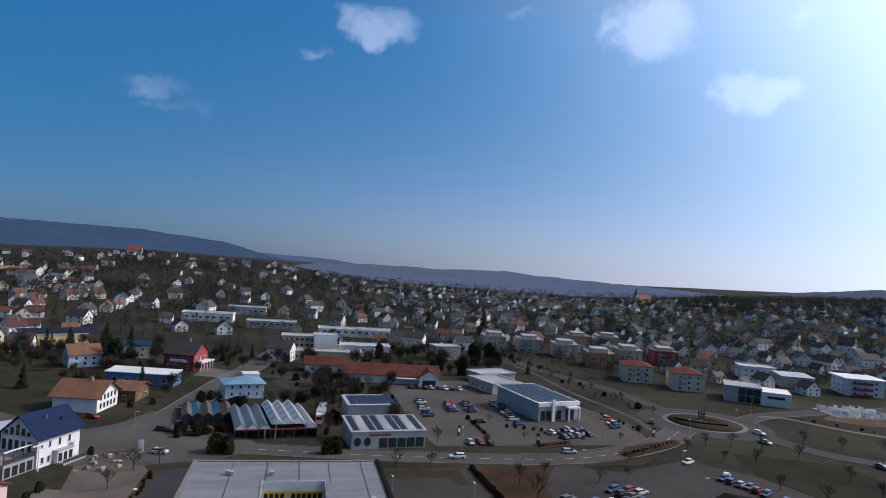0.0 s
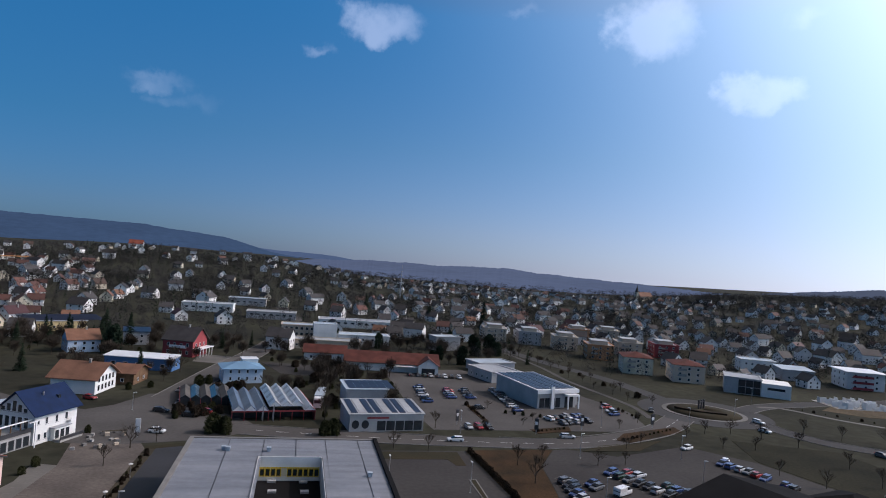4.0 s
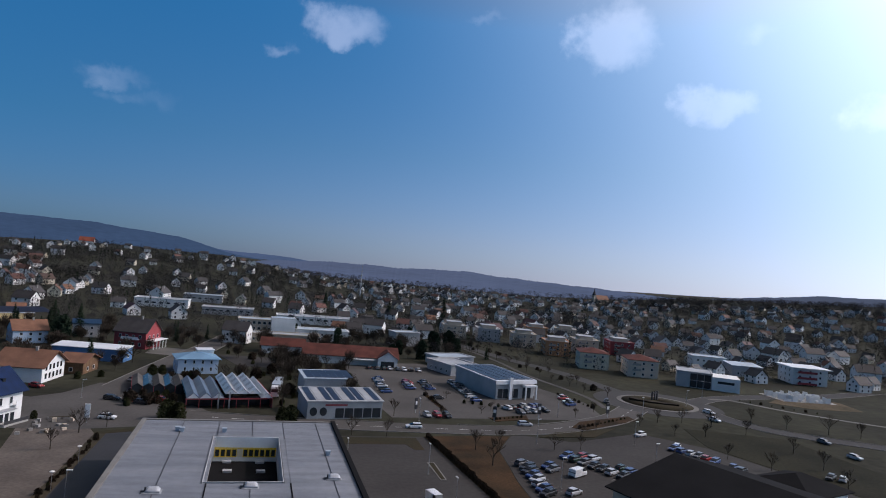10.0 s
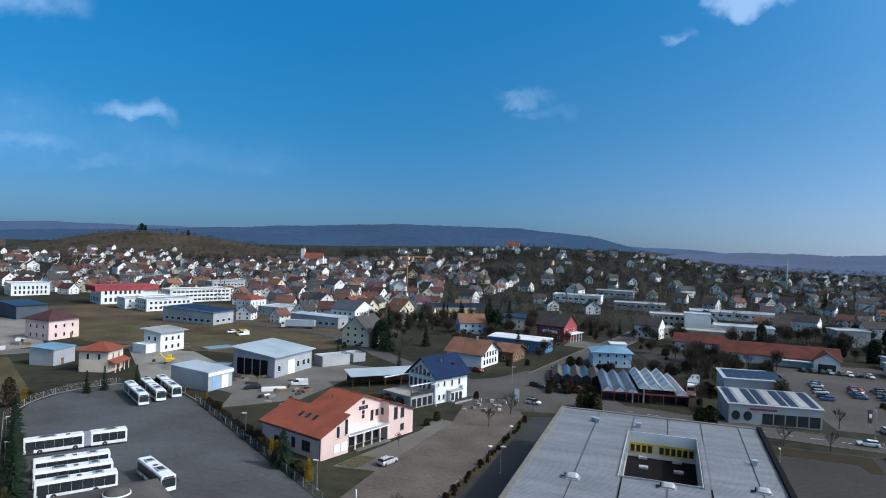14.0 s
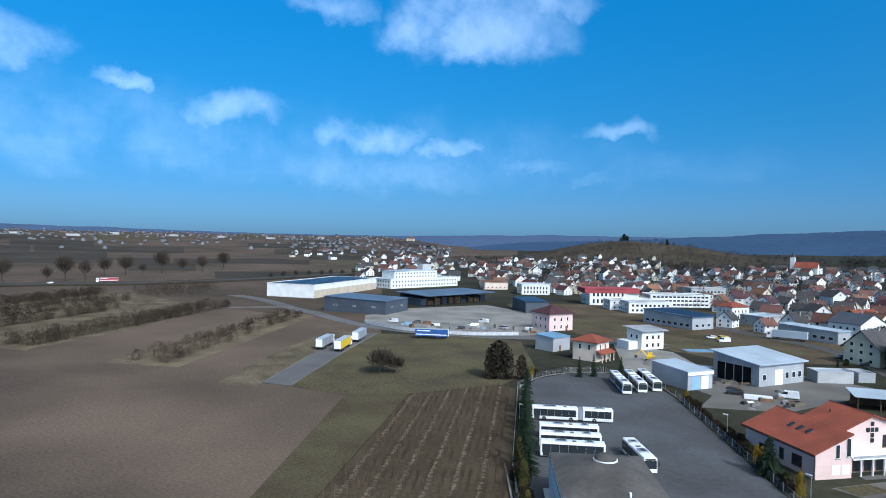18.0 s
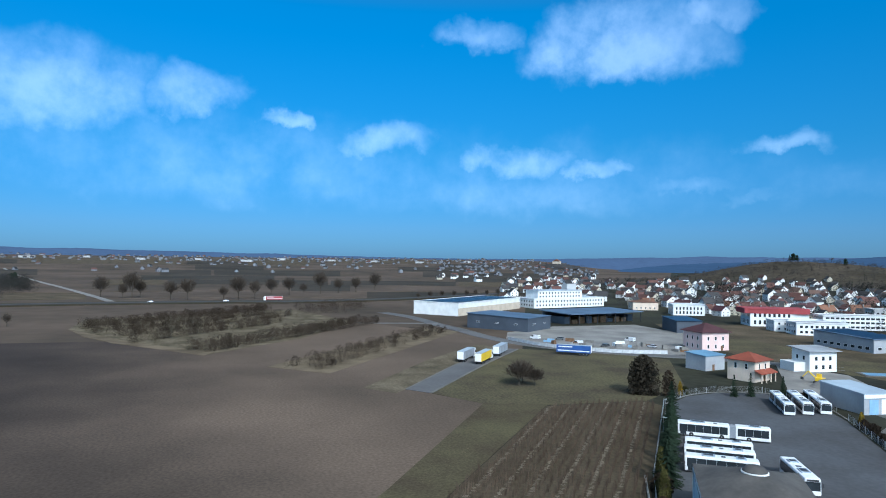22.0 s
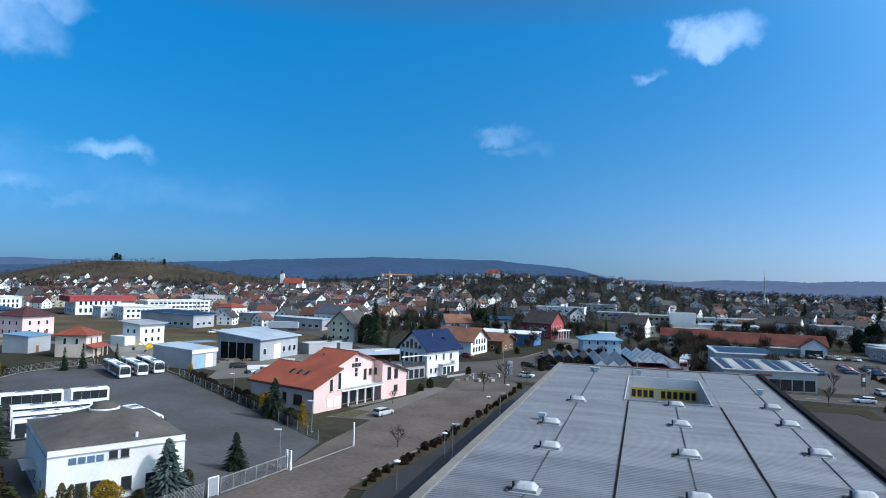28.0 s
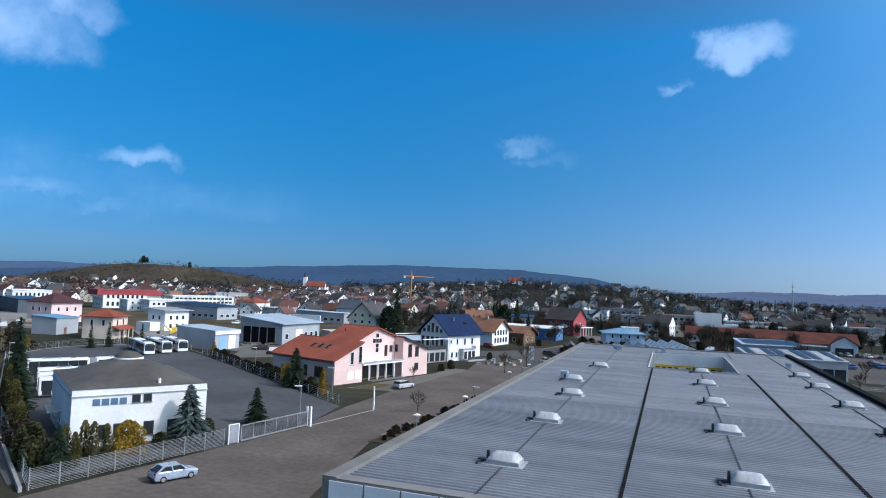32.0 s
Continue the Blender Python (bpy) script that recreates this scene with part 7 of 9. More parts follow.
def car_row(x0, y0, x1, y1, n, rot, fill=0.8):
    for i in range(n):
        if rc.random() < fill:
            t = (i + 0.5) / n
            any_car(x0 + (x1 - x0) * t + rc.uniform(-0.3, 0.3), y0 + (y1 - y0) * t + rc.uniform(-0.3, 0.3), rot)


golf = car(-41.2, 54.2, 242, "hatchback", "steel_blue", 0.05)
tagged(golf, "silver-blue hatchback parked along the yard fence", "car")
for w in [o for o in golf.children if o.name.startswith("wheel")]:
    part("hubcap", G().lathe([(0.03, -0.12), (0.2, -0.115), (0.2, 0.115), (0.03, 0.12)], 10, 0, pose(0, 0, 0, 90)), M["metal"], w)
car(-40.2, 117, 250, "estate", "silver", 0.07)
for x, y, r, s, col in ((-22, 198, 160, "estate", "black"), (-14, 193, 170, "hatchback", "black"), (-10, 197, -15, "hatchback", "red"), (-18, 208, 70, "hatchback", "silver"), (-20, 176, 165, "hatchback", "white"), (-44, 213, 150, "hatchback", "red"),
                        (58, 168, -5, "estate", "white"), (94, 171, 175, "estate", "silver"), (46, 183, 185, "hatchback", "silver"), (-98, 161, 40, "estate", "black"), (-88, 170, 30, "van", "white"), (-108, 252, 40, "hatchback", "white"),
                        (-112, 250, 40, "hatchback", "grey"), (-104, 247, 40, "hatchback", "black"), (-100, 243, 40, "estate", "black"), (-160, 250, 10, "van", "yellow"), (-165, 250, 60, "hatchback", "white"), (-245, 158, 60, "van", "white"), (-236, 166, 80, "estate", "black"),
                        (-270, 150, 30, "van", "white"), (-264, 160, 50, "hatchback", "grey"), (-250, 190, 20, "van", "white"), (-228, 185, 20, "hatchback", "silver"), (172, 178, 100, "hatchback", "white"), (146, 206, 60, "hatchback", "black"), (180, 190, 100, "estate", "white"),
                        (183, 134, 95, "hatchback", "silver"), (190, 150, 95, "hatchback", "grey"), (126.5, 159, 20, "hatchback", "white"), (129, 146, 35, "hatchback", "white"), (-566, -40, 85, "hatchback", "white"), (-569, 18, 88, "estate", "white"), (-20, 226, 75, "hatchback", "grey")):
    car(x, y, r, s, col, 1.02 if x < -500 else 0.06)
# market car park
car_row(62, 214, 66, 252, 11, 8, 0.65)
car_row(71.5, 212, 76, 240, 9, 8, 0.8)
car_row(78.5, 205, 82.5, 240, 11, 8, 0.65)
car_row(91.5, 202, 95, 238, 11, 12, 0.85)
car_row(97, 192, 112, 197, 6, 100, 0.8)
car_row(99, 186.5, 112, 190, 5, 100, 0.6)
car_row(126, 198, 131, 214, 6, 15, 0.95)
car_row(62, 182, 74, 181, 4, 95, 0.6)
car_row(66, 266, 90, 262, 8, 90, 0.6)
# large car park
car_row(127, 146, 134, 119, 11, 25, 0.85)
car_row(88, 143, 96, 122, 8, 25, 0.9)
car_row(93.5, 143, 101, 122, 8, 25, 0.75)
car_row(76, 138, 70.5, 113, 9, 25, 0.85)
car_row(81.5, 136, 76.5, 113, 8, 25, 0.55)
car_row(150, 120, 158, 116, 3, 25, 0.9)
car(84.7, 125.5, 205, "van", "white")
car(93, 138, 25, "hatchback", "red")
# flats and streets
car_row(255, 222, 275, 226, 5, 10, 0.7)
car_row(-30, 296, -22, 318, 6, 20, 0.8)
car_row(-8, 318, -2, 340, 5, 75, 0.7)
car_row(24, 270, 40, 276, 5, 80, 0.7)


# ---- buses ----
def bus_section(b, x0, x1, front, rear):
    """A body from x0 to x1 with windows along both sides."""
    W, Z0, Z1 = 1.27, 0.3, 2.95
    g = G()
    loft(g, [(x0, W - 0.04, Z0, Z1 - 0.08, 0.18), (x0 + 0.15, W, Z0, Z1, 0.16), (x1 - 0.15, W, Z0, Z1, 0.16), (x1, W - 0.04, Z0, Z1 - 0.08, 0.18)])
    part("body", g, M["white_paint"], b)
    n = max(3, round((x1 - x0) / 1.75))
    for i in range(n):
        a = x0 + 0.35 + (x1 - x0 - 0.7) * i / n
        c = x0 + 0.35 + (x1 - x0 - 0.7) * (i + 1) / n - 0.025
        for s in (-1, 1):
            part("window", G().box((a, s * W - 0.012, 1.0), (c, s * W + 0.014, 2.58)), M["glass"], b)
    part("skirt", G().box((x0 + 0.1, -W + 0.02, 0.2), (x1 - 0.1, W - 0.02, 0.32)), M["dark_metal"], b)
    if front:
        part("windscreen", G().box((x0 - 0.015, -W + 0.16, 1.0), (x0 + 0.03, W - 0.16, 2.45)), M["glass"], b)
        part("destination_display", G().box((x0 - 0.02, -0.9, 2.48), (x0 + 0.03, 0.9, 2.78)), M["dark_metal"], b)
        for s in (-1, 1):
            part("headlight", G().box((x0 - 0.03, s * 0.95 - 0.17, 0.55), (x0 + 0.03, s * 0.95 + 0.17, 0.75)), M["lamp_white"], b)
            part("mirror", G().box((x0 - 0.3, s * 1.4 - 0.1, 1.7), (x0 - 0.18, s * 1.4 + 0.1, 2.3)).tube((x0, s * 1.2, 2.5), (x0 - 0.24, s * 1.4, 2.3), 0.03, n=5), M["dark_metal"], b)
        part("door", G().box((x0 + 0.5, -W - 0.02, 0.4), (x0 + 1.7, -W + 0.01, 2.5)), M["glass"], b)
    if rear:
        part("rear_window", G().box((x1 - 0.03, -0.95, 1.5), (x1 + 0.015, 0.95, 2.4)), M["glass"], b)
        for s in (-1, 1):
            part("tail_light", G().box((x1 - 0.03, s * 1.08 - 0.08, 0.7), (x1 + 0.02, s * 1.08 + 0.08, 1.2)), M["red_lens"], b)
        part("engine_grille", G().box((x1 - 0.02, -0.9, 0.5), (x1 + 0.02, 0.9, 1.2)), M["canvas"], b)


def make_bus(jointed, label):
    b = thing("articulated_bus" if jointed else "city_bus", 0, -900, 0, 0, label, "bus", "buses in the yard")
    if jointed:
        bus_section(b, -9.0, 1.2, True, False)
        bus_section(b, 2.4, 9.0, False, True)
        g = G()
        for i in range(8):
            a = 1.2 + i * 0.15
            w = 1.2 if i % 2 else 1.12
            g.box((a, -w, 0.45), (a + 0.15, w, 2.78 + 0.06 * (i % 2)))
        part("bellows", g, M["canvas"], b, "grey folding bellows")
        axles, pods = (-6.3, -0.3, 4.9), ((-6.5, -3.5), (5, 7.2))
    else:
        bus_section(b, -6.0, 6.0, True, True)
        axles, pods = (-3.3, 2.7), ((-3.2, -1.0), (2.4, 4.0))
    for x in axles:
        for s in (-1, 1):
            part("wheel", wheel_mesh(0.48, 0.3), None, b, at=(x, s * 1.13, 0.48))
    for a, c in pods:
        part("roof_unit", G().box((a, -0.75, 2.93), (c, 0.75, 3.12)), M["roof_white"], b)
        part("roof_grille", G().box((a + 0.3, -0.5, 3.12), (c - 0.3, 0.5, 3.15)), M["dark_metal"], b)
    part("roof_hatch", G().box((0.0 if not jointed else -1.9, -0.4, 2.93), (0.7 if not jointed else -1.2, 0.4, 3.0)), M["dark_metal"], b)
    return b


ab = make_bus(True, "white articulated bus with grey bellows in the yard")
ab.matrix_basis = pose(-101.2, 103.0, 0.08, 0, 0, 50)
cb = make_bus(False, "white city bus with black windows in the yard")
cb.matrix_basis = pose(-91.6, 92.6, 0.08, 0, 0, 50)
for x, y, r in ((-87.2, 88.6, 50), (-82.9, 85.0, 50), (-74.3, 93.4, 149)):
    copy_thing(cb, pose(x, y, 0.08, 0, 0, r))
for x, y in ((-119.0, 139.4), (-118.0, 144.4), (-117.0, 149.2)):
    copy_thing(ab, pose(x, y, 0.08, 0, 0, 143))


# ---- lorries ----
def lorry(x, y, rot, body, label, tractor=True, cab_mat="white_paint", stripe=None):
    t = thing("lorry" if tractor else "lorry_trailer", x, y, 0.08, rot, label, "lorry")
    part("box_body", G().box((-6.8, -1.27, 1.1), (6.8, 1.27, 4.0)), M[body], t)
    part("chassis", G().box((-6.5, -0.5, 0.8), (6.7, 0.5, 1.1)), M["dark_metal"], t)
    part("roof_edge", G().box((-6.85, -1.3, 3.95), (6.85, 1.3, 4.04)), M["roof_white"], t)
    part("rear_door", G().box((6.8, -1.2, 1.15), (6.86, -0.01, 3.9)), M["white_paint"], t)
    part("rear_door", G().box((6.8, 0.01, 1.15), (6.86, 1.2, 3.9)), M["white_paint"], t)
    for wx in (2.6, 3.9, 5.2):
        for s in (-1, 1):
            part("wheel", wheel_mesh(0.5, 0.32), None, t, at=(wx, s * 1.05, 0.5))
    if stripe:
        for s in (-1, 1):
            part("stripe", G().box((-6.3, s * 1.27 - 0.01, 1.6), (6.3, s * 1.27 + 0.012, 2.0)).box((-6.0, s * 1.27 - 0.01, 3.1), (-0.5, s * 1.27 + 0.012, 3.5)), M[stripe], t, "pale bars of lettering")
    if tractor:
        part("cab", loft(G(), [(-9.0, 1.2, 0.5, 3.3, 0.2), (-8.8, 1.24, 0.5, 3.6, 0.2), (-7.1, 1.24, 0.5, 3.75, 0.1)]), M[cab_mat], t)
        part("windscreen", G().box((-9.03, -1.05, 1.9), (-8.97, 1.05, 2.9)), M["glass"], t)
        for s in (-1, 1):
            part("side_window", G().box((-8.6, s * 1.24 - 0.02, 2.0), (-7.7, s * 1.24 + 0.02, 2.8)), M["glass"], t)
        for wx in (-8.1, -5.0):
            for s in (-1, 1):
                part("wheel", wheel_mesh(0.5, 0.32), None, t, at=(wx, s * 1.05, 0.5))
    else:
        for s in (-1, 1):
            part("support_leg", G().box((-4.6, s * 0.7 - 0.08, 0), (-4.4, s * 0.7 + 0.08, 1.0)), M["dark_metal"], t)
    return t


lorry(-217.5, 139.0, 48, "blue_paint", "blue curtain-side trailer with white stripes", False, stripe="white_paint")
lorry(-210.5, 96.2, 320, "yellow_paint", "lorry with yellow curtain sides parked in the strip", True, "white_paint")
lorry(-217.0, 92.0, 320, "canvas", "grey lorry parked in the strip", True)
lorry(-227, 111, 320, "canvas", "grey trailer parked in the strip", False)
lorry(-146, 278, 20, "roof_white", "white tank lorry beside the road", True)
lorry(-571, 58, 86, "redwall", "red and white lorry on the highway", True, stripe="white_paint").location.z = 1.02
lorry(24.5, 212, 80, "roof_white", "white box lorry behind the shop", True)
car(45.5, 112.5, 100, "van", "white")
yv = car(-156.5, 246, 60, "van", "white")
tagged(yv, "white delivery van parked beside a grass plot")
dg = thing("excavator", -142, 181, 0.05, 30, "yellow excavator on a gravel plot", "excavator")
for y0 in (-1.2, 0.6):
    part("crawler", G().box((-1.6, y0, 0), (1.6, y0 + 0.6, 0.7)), M["dark_metal"], dg)
part("cabin", G().box((-1.2, -1.1, 0.8), (1.4, 1.1, 1.8)).box((-1.0, 0.1, 1.8), (0.4, 1.1, 2.9)), M["yellow_paint"], dg)
part("boom", G().tube((-1.0, -0.3, 1.6), (-3.2, -0.3, 3.6), 0.2, n=6).tube((-3.2, -0.3, 3.6), (-4.8, -0.3, 1.6), 0.16, n=6), M["yellow_paint"], dg)
part("bucket", G().box((-5.3, -0.8, 0.8), (-4.5, 0.2, 1.6)), M["dark_metal"], dg)
solid("gravel_heap", G().lathe([(5, 0), (3.6, 1.0), (2.0, 2.0), (0.5, 2.7), (0.05, 2.8)], 18, 0, pose(-136.5, 177.5, 0)), M["gravel"], "heap of pale gravel on the plot", "gravel heap")
pl = thing("swimming_pool", -127, 186, 0.05, 20, "blue rectangular garden pool", "pool")
part("water", G().box((-4, -2.5, 0), (4, 2.5, 0.25)), M["bluewall"], pl)
part("rim", G().box((-4.6, -3.1, 0), (4.6, -2.5, 0.4)).box((-4.6, 2.5, 0), (4.6, 3.1, 0.4)).box((-4.6, -2.5, 0), (-4, 2.5, 0.4)).box((4, -2.5, 0), (4.6, 2.5, 0.4)), M["kerb"], pl)

# ---- trees and planting ----
def bare_tree(h, seed, spread=0.55, twigs=260):
    """Trunk with limbs, and a crown of thin twigs."""
    r = random.Random(seed)
    g, t = G(), G()

    def grow(p, d, length, rad, level):
        q = p + d * length
        g.tube(p, q, rad, rad * 0.62, n=6 if level < 2 else 4, caps=False)
        if level >= 3:
            for _ in range(7):
                dd = (d + Vector((r.uniform(-1, 1), r.uniform(-1, 1), r.uniform(-0.4, 1)))).normalized()
                e = p + d * length * r.random()
                f = e + dd * length * r.uniform(0.5, 1.1)
                s = Vector((r.uniform(-1, 1), r.uniform(-1, 1), 0)) * 0.035
                t.add([e - s, e + s, f], [(0, 1, 2)])
            return
        n = 4 if level == 0 else 3
        for i in range(n):
            a = 6.28 * (i + r.random() * 0.7) / n
            out = Vector((math.cos(a), math.sin(a), 0))
            dd = (d * (1 - spread) + out * spread + Vector((0, 0, 0.22))).normalized()
            grow(p + d * length * r.uniform(0.62, 1.0), dd, length * r.uniform(0.6, 0.8), rad * 0.55, level + 1)
        grow(q, (d + Vector((r.uniform(-0.2, 0.2), r.uniform(-0.2, 0.2), 0.2))).normalized(), length * 0.7, rad * 0.6, level + 1)

    grow(Vector((0, 0, -0.2)), Vector((0, 0, 1)), h * 0.36, h * 0.022, 0)
    return g.mesh("trunk", M["bark"]), t.mesh("crown", M["twig"])


def conifer(h, w, seed, tiers=13, material="needle"):
    """A tapered trunk with drooping boughs of many small needle clumps."""
    r = random.Random(seed)
    g, t = G(), G()
    g.tube((0, 0, -0.2), (0, 0, h * 0.96), h * 0.02, 0.02, n=6)
    for k in range(tiers * 16):
        f = r.random() ** 1.25
        z = h * (0.05 + 0.93 * f)
        rad = (w / 2 * (1 - f) ** 0.85 + 0.1) * r.choice((0.75, 0.9, 1.0, 1.0, 1.12))
        a = r.uniform(0, 6.283)
        d = Vector((math.cos(a), math.sin(a), 0))
        s = Vector((-d.y, d.x, 0))
        tip = Vector((0, 0, z)) + d * rad + Vector((0, 0, -0.3 * rad + 0.12 * rad * rad / w))
        for j in range(5):
            p = Vector((0, 0, z)).lerp(tip, 0.25 + 0.17 * j) + Vector((0, 0, r.uniform(-0.05, 0.05)))
            wd = 0.062 * w * (1.2 - 0.14 * j) * r.uniform(0.6, 1.2) * (1.1 - f * 0.6)
            q = p + d * wd * 2.2 + s * wd * r.uniform(-0.8, 0.8) + Vector((0, 0, -0.3 * wd))
            t.add([p - s * wd, p + Vector((0, 0, wd * 0.5)), p + s * wd, q], [(0, 1, 3), (1, 2, 3)])
    return g.mesh("trunk", M["bark"]), t.mesh("crown", M[material])


def shrub(w, h, seed, material, n=240, top=0.5, leaf=0.085):
    """A dense shrub of small leaf clumps round a few stems."""
    r = random.Random(seed)
    g, t = G(), G()
    for i in range(5):
        a = i * 1.257
        g.tube((0, 0, -0.1), (math.cos(a) * w * 0.22, math.sin(a) * w * 0.22, h * 0.6), 0.05, 0.02, n=4)
    for i in range(n):
        a, u = r.uniform(0, 6.283), r.random()
        zz = u * h
        rad = w / 2 * (1 - max(0, (u - top) / (1 - top)) ** 2) ** 0.5 * r.uniform(0.6, 1.08) * (0.75 + 0.25 * math.sin(3 * a + seed))
        p = Vector((math.cos(a) * rad, math.sin(a) * rad, zz))
        s = w * leaf * r.uniform(0.5, 1.3)
        e = [Vector((r.uniform(-s, s), r.uniform(-s, s), r.uniform(-s, s))) for _ in range(4)]
        t.add([p + e[0], p + e[1], p + e[2], p + e[3]], [(0, 1, 2), (1, 2, 3)])
    return g.mesh("trunk", M["bark"]), t.mesh("crown", M[material])


def hazy_tree(h, w, seed, n=900):
    """Trunk and limbs with a crown of very many thin twigs."""
    r = random.Random(seed)
    tm, _ = bare_tree(h, seed)
    t = G()
    for _ in range(n):
        a, u, k = r.uniform(0, 6.283), r.uniform(-1, 1), r.random() ** 0.45
        q = math.sqrt(1 - u * u)
        lump = 0.8 + 0.2 * math.sin(3 * a + seed) * math.cos(4 * u + seed)
        p = Vector((math.cos(a) * q * w / 2 * k * lump, math.sin(a) * q * w / 2 * k * lump, h * 0.62 + u * h * 0.38 * k * lump))
        d = (p - Vector((0, 0, h * 0.3))).normalized() + Vector((r.uniform(-0.6, 0.6), r.uniform(-0.6, 0.6), r.uniform(-0.3, 0.6)))
        s = Vector((r.uniform(-1, 1), r.uniform(-1, 1), r.uniform(-0.3, 0.3))).normalized() * 0.075
        t.add([p - s, p + s, p + d * r.uniform(0.7, 1.5)], [(0, 1, 2)])
    return tm, t.mesh("crown", M["twig"])


PLANTS = {}


def plant(kind, x, y, scale=1.0, z=None, rot=None):
    """A tree or shrub of a kind; kinds are built once."""
    if kind not in PLANTS:
        name, label, cat, meshes = PLANT_KINDS[kind]()
        PLANTS[kind] = (name, label, cat, meshes)
    name, label, cat, (tm, cm) = PLANTS[kind]
    o = thing(name, x, y, height(x, y) if z is None else z, rot if rot is not None else rp.uniform(0, 360), label, cat)
    o.scale = (scale, scale, scale * rp.uniform(0.92, 1.08))
    part("trunk", tm, None, o), part("crown", cm, None, o)
    return o


rp = random.Random(3)
PLANT_KINDS = {
    "bare_a": lambda: ("bare_tree", "leafless deciduous tree with fine twigs", "tree", bare_tree(9, 1)),
    "bare_b": lambda: ("bare_tree", "leafless deciduous tree with fine twigs", "tree", bare_tree(8, 2, 0.45)),
    "bare_c": lambda: ("bare_tree", "broad leafless deciduous tree crown", "tree", bare_tree(10, 7, 0.65)),
    "hazy_a": lambda: ("bare_tree", "leafless tree with a dense brown twig crown", "tree", hazy_tree(9, 7.5, 21)),
    "hazy_b": lambda: ("bare_tree", "leafless tree with a dense brown twig crown", "tree", hazy_tree(8, 6, 22, 700)),
    "hazy_bush": lambda: ("bare_bush", "large leafless bush with dense brown twigs", "shrub", hazy_tree(5.5, 7.0, 23, 1100)),
    "fir": lambda: ("conifer_tree", "dark green conifer with drooping boughs", "tree", conifer(13, 6, 4, 24)),
    "fir_thin": lambda: ("conifer_tree", "slim dark green conifer tree", "tree", conifer(9, 3.4, 5, 22)),
    "young_fir": lambda: ("conifer_tree", "young dark green conifer beside the office", "tree", conifer(4.6, 3.4, 16, 22)),
    "spruce": lambda: ("blue_spruce", "grey-blue spruce beside the depot office", "tree", conifer(6.6, 5.6, 6, 30, "spruce")),
    "pine": lambda: ("conifer_tree", "round dark green conifer tree", "tree", shrub(7, 10, 8, "needle", 1500, 0.45)),
    "brown_pine": lambda: ("evergreen_tree", "round brownish evergreen tree beside the meadow", "tree", shrub(8.5, 9.5, 8, "brown_needle", 3000, 0.5, 0.06)),
    "hedge": lambda: ("shrub", "dark green leafy garden shrub", "shrub", shrub(2.2, 2.2, 9, "hedge", 1200)),
    "thuja": lambda: ("thuja", "slim olive green thuja column", "shrub", shrub(1.6, 4.2, 10, "thuja", 2200, 0.3, 0.065)),
    "golden": lambda: ("golden_thuja", "slim golden yellow thuja column", "shrub", shrub(1.7, 4.0, 11, "golden", 2000, 0.3, 0.065)),
    "golden_ball": lambda: ("golden_conifer", "round golden yellow conifer shrub", "shrub", shrub(3.4, 3.4, 12, "golden", 3600, 0.45, 0.045)),
    "dry": lambda: ("bare_shrub", "leafless brown shrub with dense twigs", "shrub", shrub(4.5, 3.6, 13, "dry_shrub", 900)),
    "brown_tree": lambda: ("brown_leaf_tree", "small tree with dry brown leaves", "tree", shrub(3.2, 5.5, 14, "dry_shrub", 900, 0.5)),
}
# depot garden
for k, x, y, s in (("spruce", -48.9, 66.4, 1.12), ("young_fir", -47.6, 78.6, 1.15), ("golden_ball", -51.6, 59.8, 1.2), ("thuja", -53.2, 56.8, 1.15), ("thuja", -54.6, 57.0, 1.25), ("thuja", -52.6, 57.9, 1.1), ("thuja", -55.6, 55.6, 1.1), ("thuja", -54.0, 55.2, 1.0), ("young_fir", -53.0, 52.2, 1.0), ("thuja", -52.2, 53.6, 0.9), ("hedge", -50.0, 63.0, 0.9), ("hedge", -47.6, 68.0, 0.9), ("hedge", -49.0, 70.0, 1.1), ("hedge", -55.4, 51.6, 1.5), ("hedge", -57.0, 53.0, 1.7), ("hedge", -59.0, 54.6, 1.6)):
    plant(k, x, y, s * (0.74 if k == "thuja" else 0.9), 0.05)
for i in range(9):
    plant(("hedge", "dry", "thuja")[i % 3], -61.0 - i * 2.6, 55.6 + i * 1.95, rp.uniform(0.9, 1.5) * (0.55 if i % 3 == 1 else 1), 0.05)
for i in range(12):
    plant("fir_thin" if i % 3 else "fir", -81.5 - i * 3.4, 72.2 + i * 2.95, rp.uniform(0.7, 0.95), 0.05)
# fence planting right of the yard
for k, x, y, s in (("golden", -50.2, 103.5, 1.0), ("golden", -61, 111, 1.0), ("hedge", -54, 106.5, 1.0), ("golden", -63.0, 112.5, 0.9), ("hedge", -66, 115, 1.0)):
    plant(k, x, y, s, 0.05)
for i in range(34):
    t = i / 33
    plant(rp.choice(("hedge", "dry", "dry", "dry")), -52 - 45 * t + rp.uniform(-0.7, 0.7), 104 + 36.5 * t + rp.uniform(-0.5, 0.9), rp.uniform(0.3, 0.6), 0.05)
plant("young_fir", -58.2, 108.4, 1.5, 0.05)
plant("golden", -98, 140, 0.9, 0.05)
for x, y in ((-134.5, 139), (-133.0, 143.5), (-128.5, 150.5)):
    plant("fir_thin", x, y, 0.75, 0.05)
plant("brown_pine", -145, 116.5, 1.05, 0.05), plant("brown_tree", -140.5, 121.5, 1.3, 0.05), plant("golden", -140.5, 125.5, 0.9, 0.05), plant("hedge", -141.5, 128, 1.0, 0.05)
plant("hazy_bush", -166, 88, 1.25, 0.05), plant("hazy_bush", -169.5, 91, 1.2, 0.05), plant("hazy_bush", -164.5, 92.5, 0.9, 0.05)
